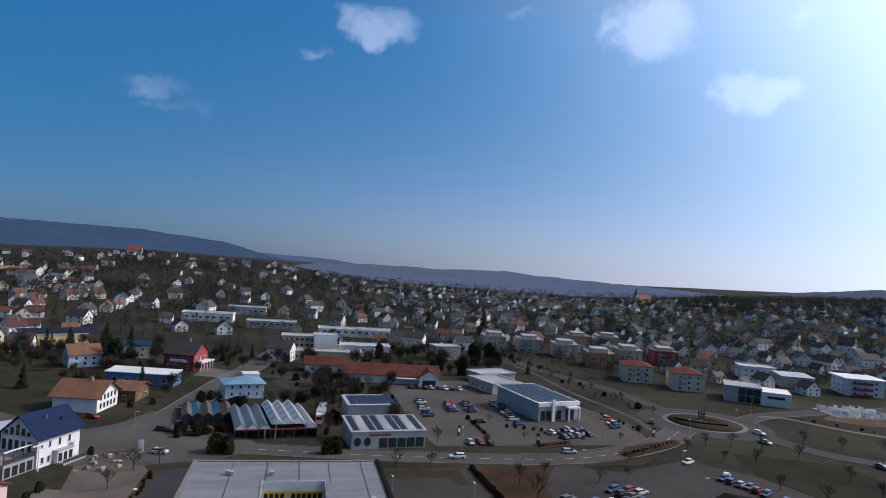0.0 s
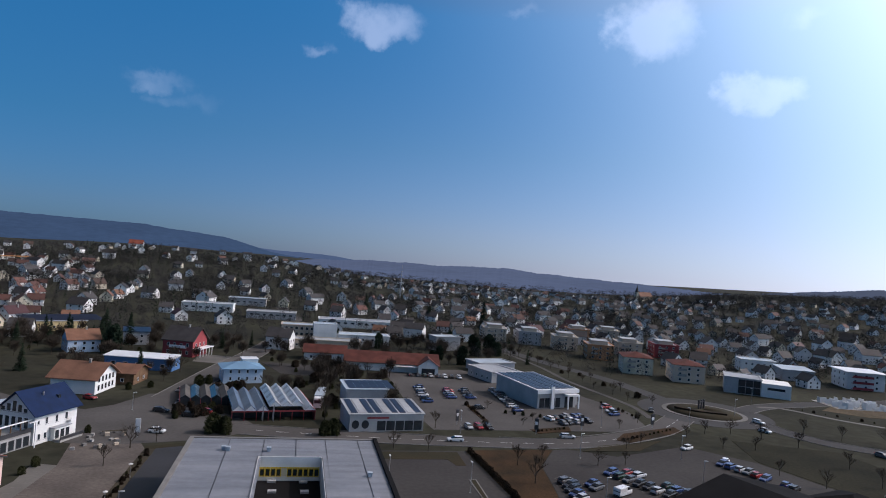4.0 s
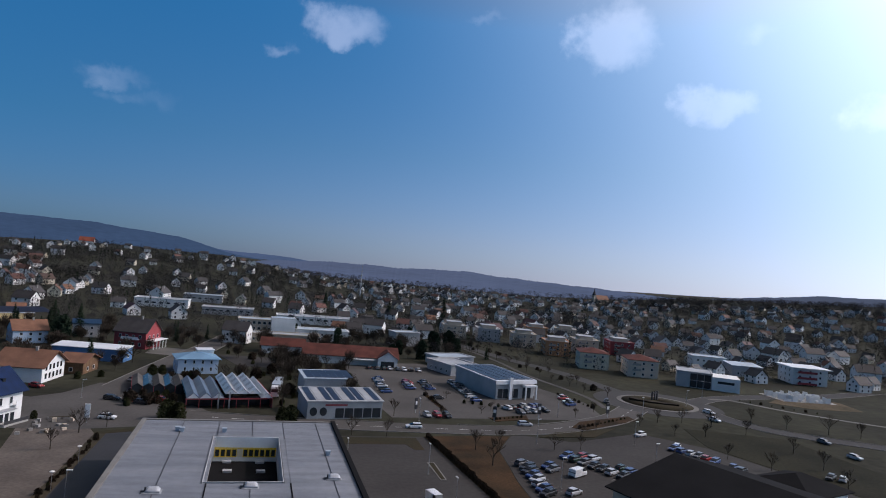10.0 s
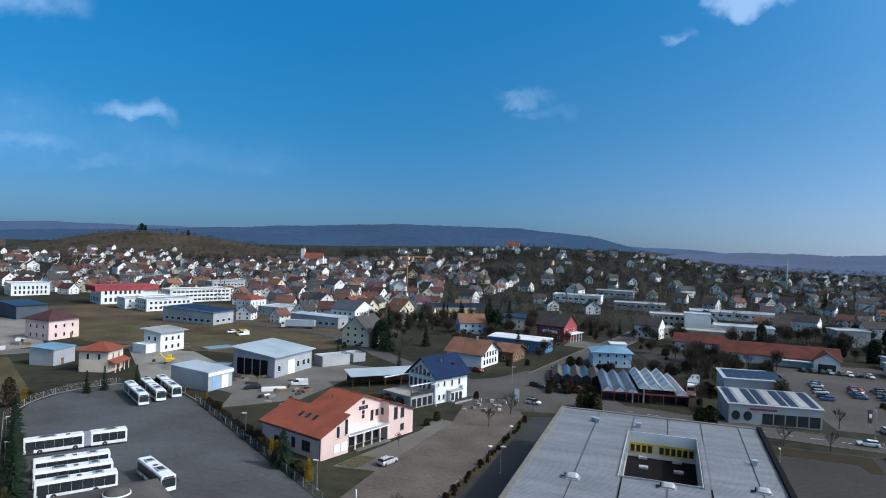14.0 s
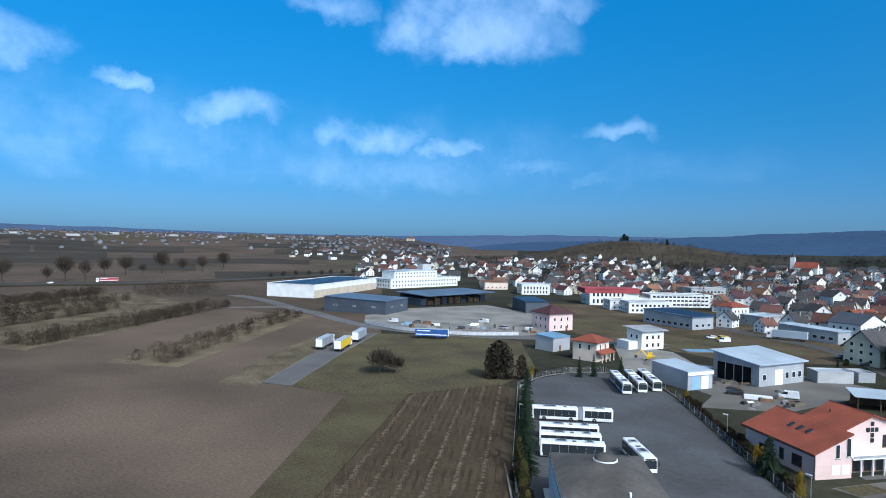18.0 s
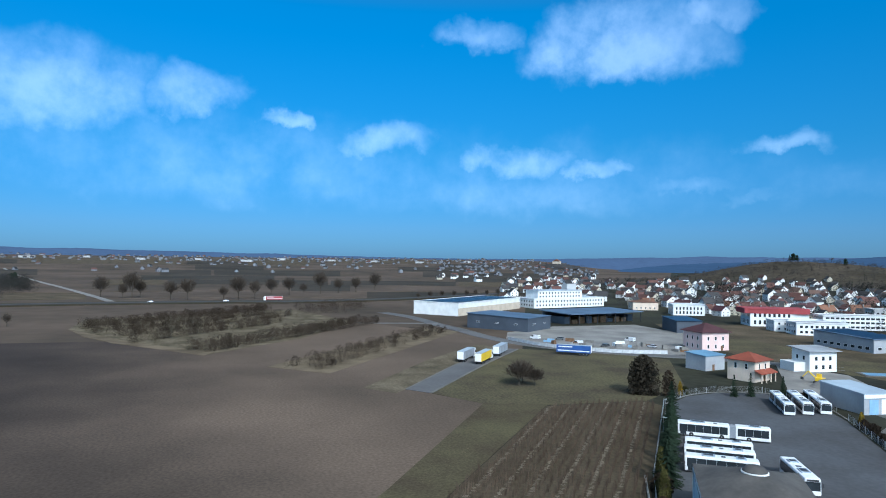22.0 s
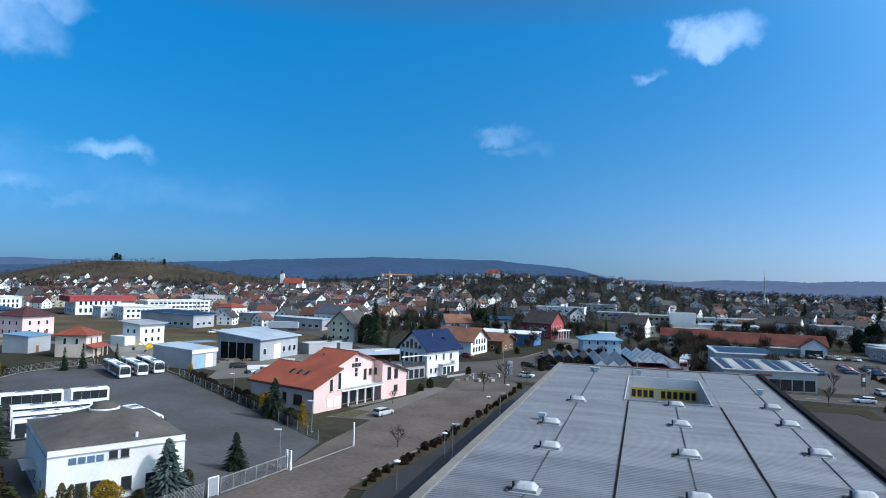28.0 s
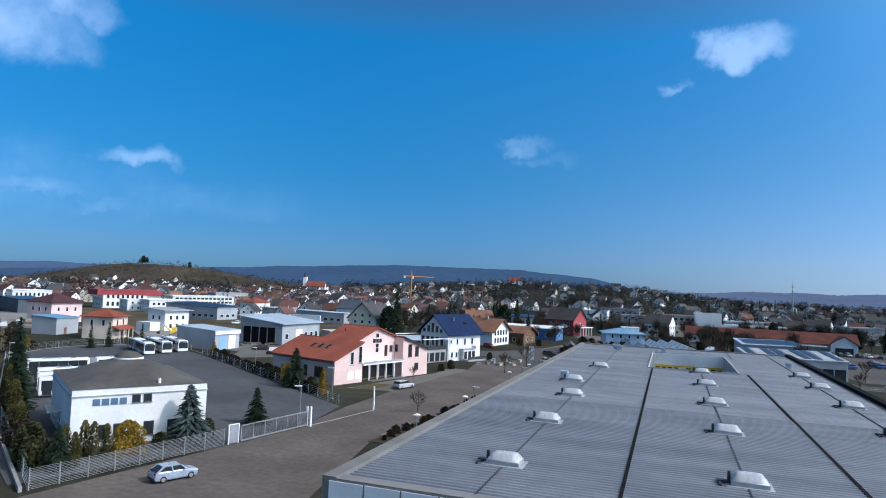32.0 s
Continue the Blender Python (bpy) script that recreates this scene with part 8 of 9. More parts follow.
for x, y in ((-124, 152), (-128, 153.5), (-118, 157), (-121, 158)):
    plant("dry", x, y, 0.6, 0.05)
# street, junction and church
def bed_line(y):
    return float(np.interp(y, (75, 97.6, 119, 135, 160), (-29.2, -25.4, -23.0, -21.6, -19.5)))


for i in range(40):
    plant("dry" if i % 4 else "hedge", bed_line(77 + i * 2.1) + rp.uniform(-0.6, 0.6), 77 + i * 2.1, rp.uniform(0.16, 0.34), 0.03)
for k, x, y, s in (("bare_a", -30.5, 96, 0.45), ("bare_b", -27, 150, 0.7), ("bare_a", -24, 163, 0.75), ("bare_b", -19, 168, 0.6), ("hedge", -41, 145, 0.8), ("hedge", -40, 150, 0.9), ("bare_b", -42, 128, 0.4), ("fir_thin", -66, 195, 0.9), ("hedge", -36, 176, 0.8), ("hedge", -6.5, 176.5, 2.3), ("hedge", -3.5, 175.5, 2.0), ("hedge", 25, 174.5, 1.9), ("hedge", 22.5, 174, 1.7), ("hedge", -15, 236, 1.7), ("hedge", -12, 240, 1.4), ("pine", -55, 300, 1.2), ("fir", -58, 304, 1.1), ("fir", 176, 480, 1.75), ("fir", 95, 560, 1.3), ("fir", 142, 520, 1.3), ("fir", -86, 238, 1.35), ("pine", -92, 244, 1.1), ("bare_c", -78, 232, 1.0), ("fir_thin", -101, 224, 0.5), ("hedge", -60, 202, 1.2), ("hedge", -30, 232, 1.0), ("hedge", -36, 228, 1.0), ("bare_b", -33, 246, 0.9), ("bare_c", -24, 262, 0.8)):
    plant(k, x, y, s, height(x, y) if y > 330 else 0.04)
for x, y, s in ((39, 161, 0.8), (48, 159.5, 0.85), (68, 147, 1.0), (67, 134, 1.05), (76, 150, 0.8), (90, 146, 0.7), (98, 146, 0.7), (107, 160, 0.6), (115, 165, 0.6), (70, 178, 0.7), (56, 182, 1.0), (136, 172, 0.7), (140, 160, 0.7), (146, 176, 0.8), (150, 158, 0.8), (156, 176, 0.8), (163, 170, 0.9), (168, 160, 0.9), (166, 140, 0.9), (160, 125, 0.9), (150, 110, 0.9), (186, 176, 0.9), (194, 168, 0.9), (204, 160, 1.0), (214, 156, 0.9), (226, 150, 1.0), (138, 136, 0.8), (143, 126, 0.8), (86, 186, 0.5), (92, 192, 0.5), (82, 208, 0.5), (80, 222, 0.5), (118, 182, 0.6), (130, 190, 0.7)):
    plant(rp.choice(("bare_a", "bare_b", "bare_c")), x, y, s * 0.78, 0.04)
for i in range(28):
    plant("dry", 58.9 - 0.02 * i, 158 - i * 2.0, rp.uniform(0.3, 0.42), 0.04)
for i in range(8):
    plant("hedge", 86 + i * 2.6, 201 - i * 1.3, rp.uniform(0.4, 0.6), 0.04)
for i in range(36):
    plant(rp.choice(("bare_a", "bare_b", "dry")), (146.5 if i % 2 else 155) - max(0, i - 22) * 0.9 + rp.uniform(-1.5, 1.5), 218 + i * 6.0, rp.uniform(0.4, 0.7), 0.04)
for x0, y0, x1, y1, n in ((75.6, 212, 75.2, 191, 9), (87.5, 178, 99.5, 181.5, 7), (111, 168, 138, 181, 12), (133.5, 196, 132.5, 222, 9), (218, 214, 238, 188, 8)):
    for i in range(n):
        plant(rp.choice(("dry", "hedge")), x0 + (x1 - x0) * i / n, y0 + (y1 - y0) * i / n, rp.uniform(0.2, 0.4), 0.04)
for i in range(16):
    plant(rp.choice(("hazy_a", "hazy_b", "bare_b", "dry")), 34 + rp.uniform(-8, 14), 228 + rp.uniform(0, 45), rp.uniform(0.7, 1.1), 0.04)
for i in range(10):
    plant(rp.choice(("dry", "bare_b", "hedge")), 22 + rp.uniform(0, 6), 190 + i * 4, rp.uniform(0.6, 0.9), 0.04)
for i in range(34):
    plant(rp.choice(("fir", "hazy_a", "hazy_b", "hazy_a", "fir_thin")), rp.uniform(-110, 140), rp.uniform(300, 360), rp.uniform(0.7, 1.15))
for i in range(24):
    plant(rp.choice(("hazy_a", "hazy_b", "hazy_a", "fir_thin")), rp.uniform(-130, -75), rp.uniform(285, 330), rp.uniform(0.6, 1.0))
# trees along the highway
for i, (x, y) in enumerate(((-655, -88), (-645, -69), (-645, -61), (-655, -55), (-614, -27), (-606, -13), (-603, 17), (-610, 30), (-616, 45), (-672, 65), (-680, 84), (-690, 100), (-700, 120), (-712, 142), (-730, 166), (-384, -110), (-386, -105), (-388, -96))):
    plant("hazy_a" if i < 15 else "hazy_b", x, y, (2.2, 1.4, 2.5, 1.8, 2.0)[i % 5] if i < 15 else 0.8, 0.2)
plant("hazy_a", -766, 198, 2.3, 0.2)
for i in range(12):
    plant("hazy_b", -588 - i * 6 + rp.uniform(-3, 3), 195 + i * 15, rp.uniform(0.75, 1.0), 0.2)
for x, y, s in ((-940, -222, 1.5), (-1000, -240, 1.3)):
    plant("pine", x, y, s, 0.2)


def scatter(points, w, h, n, rng, squash=1.0, cone=False, fine=0.085):
    """Crowns of many small leaf or twig clumps at the given places, as one mesh."""
    P = np.array(points, float)
    k = len(P)
    a = rng.uniform(0, 6.283, (k, n))
    u = rng.uniform(0, 1, (k, n)) ** 0.8
    sc = P[:, 3:4]
    rad = 0.5 * w * sc * np.sqrt(np.clip(1 - (2 * u - 0.9) ** 2 / 1.3, 0.05, 1)) * rng.uniform(0.5, 1.05, (k, n))
    if cone:
        rad = 0.5 * w * sc * (1.02 - u) * rng.uniform(0.5, 1.05, (k, n))
    c = np.stack([P[:, 0:1] + np.cos(a) * rad, P[:, 1:2] + np.sin(a) * rad, P[:, 2:3] + u * h * sc * squash], -1)
    e = rng.uniform(-1, 1, (k, n, 3, 3)) * ((0.085 if cone else fine) * w * sc)[:, :, None, None]
    v = (c[:, :, None, :] + e).reshape(-1, 3)
    g = G()
    g.v = v.tolist()
    g.f = np.arange(len(v)).reshape(-1, 3).tolist()
    g.m = [0] * len(g.f)
    return g


nr = np.random.default_rng(4)


def inside(x, y, poly):
    hit = False
    for (x0, y0), (x1, y1) in zip(poly, poly[1:] + poly[:1]):
        if (y0 > y) != (y1 > y) and x < (x1 - x0) * (y - y0) / (y1 - y0) + x0:
            hit = not hit
    return hit


# young orchard: thin bare saplings in rows, pale straw between them
d = Vector((-0.755, 0.656))
nrm = Vector((-d.y, d.x))
saps, straw = G(), G()
ORCH = [(-42, -2), (-89.4, 37.6), (-138.5, 83), (-135.8, 110), (-131, 110), (-83.5, 69.5), (-57, 47), (-42, 18)]
ro = random.Random(9)
for k in range(-2, 40):
    o = Vector((-54, 40)) + nrm * (k * 1.45)
    for i in range(-46, 120):
        p = o + d * (i * 1.05 + ro.uniform(-0.3, 0.3))
        if not inside(p.x, p.y, ORCH):
            continue
        hgt = ro.uniform(1.5, 2.7)
        for _ in range(4):
            q = p + Vector((ro.uniform(-0.25, 0.25), ro.uniform(-0.25, 0.25)))
            s = ro.uniform(0.03, 0.06)
            saps.add([(q.x - s, q.y, 0), (q.x + s, q.y, 0), (q.x + ro.uniform(-0.3, 0.3), q.y + ro.uniform(-0.3, 0.3), hgt * ro.uniform(0.7, 1))], [(0, 1, 2)])
            saps.add([(q.x, q.y - s, 0), (q.x, q.y + s, 0), (q.x + ro.uniform(-0.3, 0.3), q.y + ro.uniform(-0.3, 0.3), hgt * ro.uniform(0.7, 1))], [(0, 1, 2)])
        if k % 3 == 0 and ro.random() < 0.93:
            c = p + nrm * ro.uniform(0.7, 1.3)
            for _ in range(8):
                e = [Vector((c.x + ro.uniform(-0.6, 0.6), c.y + ro.uniform(-0.6, 0.6), 0.12 + ro.uniform(0, 0.16))) for _ in range(3)]
                straw.add(e, [(0, 1, 2)])
solid("orchard_saplings", saps, M["sapling"], "rows of thin leafless young trees", "saplings", "stuff")
solid("orchard_straw", straw, M["straw"], "pale dry straw between the rows", "straw", "stuff")


def strip_points(poly, n, seed, lines=None, smin=0.6, smax=1.3):
    r = random.Random(seed)
    xs, ys = [p[0] for p in poly], [p[1] for p in poly]
    out = []
    while len(out) < n:
        x, y = r.uniform(min(xs), max(xs)), r.uniform(min(ys), max(ys))
        if not inside(x, y, poly):
            continue
        if lines:
            (dx, dy), step, width = lines
            if ((-dy * x + dx * y) % step) > width:
                continue
        out.append((x, y, 0.05, r.uniform(smin, smax)))
    return out


def row_points(starts, run, n, seed, smin, smax, wobble=0.9):
    """Plants along straight rows that start at the given places and share one run."""
    r = random.Random(seed)
    return [(x + run[0] * t + r.gauss(0, wobble), y + run[1] * t + r.gauss(0, wobble), 0.05, r.uniform(smin, smax)) for x, y, a, c in starts for t in (r.uniform(a, c) for _ in range(int(n * (c - a))))]


solid("shrub_rows", scatter(row_points([(-208, 33, 0.0, 0.98), (-212.5, 29, 0.04, 0.6), (-217, 26, 0.0, 1.0), (-212.5, 29, 0.75, 1.0)], (-105, 88), 110, 1, 0.5, 1.3), 2.6, 2.9, 170, nr, fine=0.055), M["dry_shrub"], "rows of brown leafless shrubs in dry grass", "shrubs", "stuff")
solid("nursery_rows", scatter(row_points([(-262, 0, 0.0, 1.0), (-269, -6, 0.0, 0.95), (-300, -30, 0.0, 0.75), (-322, -42, 0.05, 1.0), (-344, -50, 0.0, 0.9), (-366, -58, 0.0, 1.05), (-374, -60, 0.0, 1.05)], (-105, 98), 230, 2, 0.6, 1.5), 2.8, 3.6, 150, nr, fine=0.06), M["dry_shrub"], "long brown rows of a tree nursery", "shrubs", "stuff")
solid("nursery_weeds", scatter(strip_points([(-262, 4), (-302, -33), (-364, -60), (-420, -60), (-470, 55), (-372, 80)], 900, 12, None, 0.4, 1.1), 2.6, 1.1, 30, nr, fine=0.07), M["strip_grass"], "rough brown weeds between the nursery rows", "grass", "stuff")
solid("slip_road_wood", scatter(strip_points([(-600, -160), (-640, -158), (-690, -180), (-880, -285), (-960, -330), (-700, -330), (-560, -250), (-570, -196)], 520, 7, None, 0.8, 1.5) + strip_points([(-715, -182), (-900, -236), (-1010, -262), (-960, -215), (-760, -160)], 240, 17, None, 0.9, 1.7), 7.5, 9.5, 70, nr, fine=0.06), M["grove"], "dark leafless wood beside the slip road", "trees", "stuff")
solid("highway_shrubs", scatter(strip_points([(-425, 60), (-500, 66), (-545, 130), (-480, 120), (-440, 92)], 240, 3, None, 0.8, 1.8), 3.0, 3.2, 30, nr), M["dry_shrub"], "leafless brown shrubs beside the highway", "shrubs", "stuff")
solid("verge_tufts", scatter(strip_points([(-171, 52), (-212, 86), (-246, 117), (-257, 115), (-184, 49)], 420, 9, None, 0.3, 0.8), 1.6, 0.9, 10, nr), M["dry_grass"], "tufts of dry grass beside the parking strip", "grass", "stuff")
solid("orchard_edge_grass", scatter(strip_points([(-96, 30), (-146, 68.5), (-140, 74), (-92, 36)], 500, 5, None, 0.3, 0.6), 1.2, 0.8, 8, nr), M["dry_grass"], "tufts of pale dry grass at the field edge", "grass", "stuff")

# ---- fences, lamps and street furniture ----
def fence(name, pts, step, h, bars, label, post_mat="metal", bar_mat="metal", round_posts=False):
    """Posts at even steps joined by level rails."""
    x0, y0 = pts[0]
    f = thing(name, x0, y0, 0.04, 0, label, "fence")
    for (ax, ay), (bx_, by) in zip(pts, pts[1:]):
        a, b = Vector((ax - x0, ay - y0, 0)), Vector((bx_ - x0, by - y0, 0))
        n = max(1, round((b - a).length / step))
        for i in range(n + 1):
            p = a.lerp(b, i / n)
            part("post", G().box((p.x - 0.05, p.y - 0.05, 0), (p.x + 0.05, p.y + 0.05, h + 0.06)), M[post_mat], f)
        for j in range(bars):
            z = 0.12 + (h - 0.14) * j / (bars - 1)
            part("rail", G().tube((a.x, a.y, z), (b.x, b.y, z), 0.018, n=4, caps=False), M[bar_mat], f)
    return f


yf = thing("yard_fence", -50.0, 46.5, 0.04, math.degrees(math.atan2(20.3, 5.6)), "grey metal bar fence of the bus yard", "fence")
post_me = G().box((-0.05, -0.05, 0), (0.05, 0.05, 1.98)).mesh("post", M["metal"])
bar_me = G().tube((0.05, 0, 0), (2.58, 0, 0), 0.02, n=5).mesh("bar", M["metal"])
for i in range(9):
    part("post", post_me, None, yf, at=(i * 2.63, 0, 0))
    for j in range(13 if i < 8 else 0):
        part("bar", bar_me, None, yf, at=(i * 2.63, 0, 0.12 + j * 0.145))
fence("yard_side_fence", [(-50.2, 46.6), (-83.5, 71.0), (-131.6, 112.6), (-139.5, 126.5), (-141, 139), (-136, 151)], 4.5, 1.7, 6, "wire fence along the bus yard")
fence("yard_east_fence", [(-43.6, 95.8), (-68, 115.4), (-104, 143.8)], 4.0, 1.6, 6, "wire fence with shrubs along the bus yard")
fence("house_fence", [(-112, 150), (-136, 152)], 4.0, 1.4, 6, "wire fence beside the garden")
gt = thing("pedestrian_gate", -44.2, 67.3, 0.04, 67, "white-framed pedestrian gate in the fence", "gate")
part("gate_frame", G().box((0, -0.06, 0), (0.12, 0.06, 2.3)).box((1.3, -0.06, 0), (1.42, 0.06, 2.3)).box((0.12, -0.06, 2.18), (1.3, 0.06, 2.3)), M["white_paint"], gt)
part("gate_leaf", G().box((0.16, -0.02, 0.1), (1.26, 0.02, 2.12)), M["canvas"], gt, "grey mesh gate leaf")
sl = thing("sliding_gate", -43.5, 68.8, 0.04, 76, "grey sliding lattice gate of the yard", "gate")
part("gate_frame", G().box((0, -0.06, 0.15), (11.5, 0.06, 0.3)).box((0, -0.06, 1.9), (11.5, 0.06, 2.02)), M["metal"], sl)
for i in range(7):
    part("upright", G().box((i * 1.9 - 0.05, -0.06, 0.3), (i * 1.9 + 0.05, 0.06, 1.9)), M["metal"], sl)
for i in range(6):
    g = G()
    for j in range(12):
        x = i * 1.9 + 0.1 + j * 0.145
        g.box((x, -0.012, 0.3), (x + 0.02, 0.012, 1.9))
    part("lattice", g, M["metal"], sl)
part("guide_rail", G().box((11.5, -0.08, -0.02), (26.5, 0.08, 0.05)), M["concrete"], sl, "pale guide rail in the asphalt")
part("guide_post", G().box((11.6, 0.2, 0), (11.85, 0.45, 2.6)).box((11.6, -0.45, 0), (11.85, -0.2, 2.6)), M["white_paint"], sl)
part("end_post", G().box((26.3, -0.1, 0), (26.5, 0.1, 3.6)), M["white_paint"], sl)
solid("low_yard_wall", band([(-50.2, 46.2), (-68, 59), (-85.5, 71.2)], 0.1, 0.4, -0.1, 0.45), M["concrete"], "low concrete kerb wall along the yard", "wall")
solid("yard_edge_kerb", band([(-131.6, 112.9), (-139.2, 126.2), (-140.7, 138.4), (-135.5, 150.6), (-124, 155.6), (-104, 144)], -0.15, 0.15, -0.1, 0.2), M["kerb"], "pale kerb round the yard", "kerb", "structure")
wf = thing("white_yard_fence", -270, 135.5, 0.0, 0, "long pale board fence of the timber yard", "fence")
wf_line = curve_points([(-270, 135.5), (-242, 141), (-219, 158), (-209, 178)], 3.2)
for p, q in zip(wf_line, wf_line[1:]):
    run = q - p
    place = pose(p.x + 270, p.y - 135.5, 0.0, 0, 0, math.degrees(math.atan2(run.y, run.x)))
    part("board", G().box((0.1, -0.04, 0.12), (run.length - 0.1, 0.04, 1.6)), M["fence_white"], wf, at=place)
    part("post", G().box((-0.08, -0.07, -0.1), (0.08, 0.07, 1.75)), M["metal"], wf, at=place)


def lamp(x, y, h=5.0, arm=0.9, rot=0.0, label="grey street lamp with flat white head"):
    key = ("lamp", h)
    if key not in SHARED:
        g = G().tube((0, 0, -0.1), (0, 0, h), 0.075, 0.05, n=8)
        k = G().box((-0.12, -0.14, h), (arm, 0.14, h + 0.14))
        SHARED[key] = (g.mesh("pole", M["metal"]), k.mesh("lamp_head", M["lamp_white"]), G().box((-0.2, -0.2, -0.1), (0.2, 0.2, 0.12)).mesh("base_plate", M["concrete"]))
    o = thing("street_lamp", x, y, 0.05, rot, label, "street lamp", "street lamps")
    for nme, me in zip(("pole", "lamp_head", "base_plate"), SHARED[key]):
        part(nme, me, None, o)


for x, y, r in ((-42.3, 80.8, 200), (-83.4, 72.2, 20), (-103, 89, 20), (-117, 101, 20), (-47.0, 100.5, 180), (-75, 122, 200), (49.5, 129, 90), (47.5, 107, 90), (33.5, 139, 90), (-18.5, 120, 0), (-21, 92, 0), (88, 152, 0), (76, 118, 0), (118, 150, 0), (108, 128, 0), (62, 176, 90), (112, 183, 90), (146, 184, 90), (-30, 200, 0), (-8, 240, 60), (178, 200, 0), (205, 222, 90)):
    lamp(x, y, 5.0 if x < 40 else 6.5, rot=r)
for x, y in ((-22.4, 93), (-21.5, 124.5), (-24.5, 77), (-20, 140)):
    b = thing("path_light", x, y, 0.03, 0, "low path lamp with white disc head", "lamp", "path lights")
    part("post", G().tube((0, 0, -0.05), (0, 0, 3.4), 0.05), M["metal"], b)
    part("disc", G().lathe([(0.42, 3.4), (0.45, 3.5), (0.2, 3.62), (0.05, 3.66)], 16), M["lamp_white"], b, "white disc")
for x, y, w, m in ((64, 186, 1.0, "dark_metal"), (104, 181, 1.2, "dark_metal"), (86, 176, 1.2, "dark_metal"), (131, 183, 1.4, "dark_metal"), (-24, 172, 1.2, "white_paint")):
    s = thing("sign_pylon", x, y, 0.05, rp.uniform(-20, 20), "upright advertising pylon beside the road", "sign", "sign pylons")
    part("board", G().box((-w / 2, -0.12, 1.2), (w / 2, 0.12, 4.6)), M[m], s)
    part("post", G().box((-0.12, -0.08, -0.1), (0.12, 0.08, 1.2)), M["metal"], s)
    part("panel", G().box((-w / 2 + 0.15, -0.14, 2.6), (w / 2 - 0.15, -0.115, 3.6)), M["white_paint"], s, "plain pale sign panel")
sc = thing("roundabout_sculpture", 169.5, 208.5, 0.8, 20, "dark steel sculpture on the roundabout", "sculpture")
for x in (-1.6, 0.2, 1.8):
    part("upright", G().box((x, -0.25, -0.3), (x + 0.5, 0.25, 3.6)), M["dark_metal"], sc)
part("lintel", G().box((-1.7, -0.3, 2.6), (2.4, 0.3, 3.0)), M["dark_metal"], sc)
solid("roundabout_hedge", band([(160, 211), (165, 203.5), (174, 199.5)], -0.8, 0.8, 0.2, 1.3), M["dry_shrub"], "low clipped brown hedge on the island", "hedge")
# bays marked in front of the church house and dashes on the street
for i in range(9):
    a = Vector((-40.4 + 0.42 * i, 122 + i * 3.0))
    m = solid("bay_line", G().box((-2.4, -0.04, 0), (2.4, 0.04, 0.012)), M["kerb"], "white painted parking bay line", "road marking", "structure")
    m.matrix_basis = pose(a.x, a.y, 0.062, 0, 0, -14)
for i in range(16):
    m = solid("kerb_stone_row", G().box((-0.9, -0.12, 0), (0.9, 0.12, 0.14)), M["kerb"], "pale stones edging the street", "kerb", "structure")
    m.matrix_basis = pose(bed_line(80 + i * 2.3) - 1.4, 80 + i * 2.3, 0.04, 0, 0, 88 + (40 if i % 2 else -10))
for i in range(18):
    for k in range(2):
        m = solid("bay_line", G().box((-2.4, -0.04, 0), (2.4, 0.04, 0.012)), M["kerb"], "white painted parking bay line", "road marking", "structure")
        m.matrix_basis = pose(75.5 + k * 15.5 + i * (0.4 if k else -0.22), 138 - i * 2.5, 0.056, 0, 0, 25)
bench = thing("stone_planter", -30, 176, 0.05, 15, "low stone planter at the junction", "planter")
part("stone", G().box((-3, -0.6, 0), (-0.4, 0.5, 0.5)), M["kerb"], bench)
part("stone", G().box((0.2, -0.5, 0), (3.1, 0.6, 0.45)), M["kerb"], bench)
part("soil", G().box((-2.8, -0.4, 0.45), (2.9, 0.4, 0.55)), M["earth"], bench)
rj = random.Random(31)
for i in range(16):
    x, y = -32 + rj.uniform(-4, 5), 166 + rj.uniform(-6, 8)
    ob = solid("stone_block", G().prism([(-0.5, -0.4), (0.5, -0.35), (0.45, 0.4), (-0.4, 0.42)], 0, rj.uniform(0.4, 0.9)), M[rj.choice(("kerb", "beige", "concrete"))], "pale rough stone block at the junction", "building material", group="stone blocks")
    ob.matrix_basis = pose(x, y, 0.05, 0, 0, rj.uniform(0, 90))
# terrace plants beside the navy-roofed house
for i in range(12):
    x, y = -52.5 + rj.uniform(-4.5, 1.5), 158.5 + rj.uniform(-3, 3.0)
    plant(rj.choice(("hedge", "golden", "dry")), x, y, rj.uniform(0.5, 0.9), 0.03)

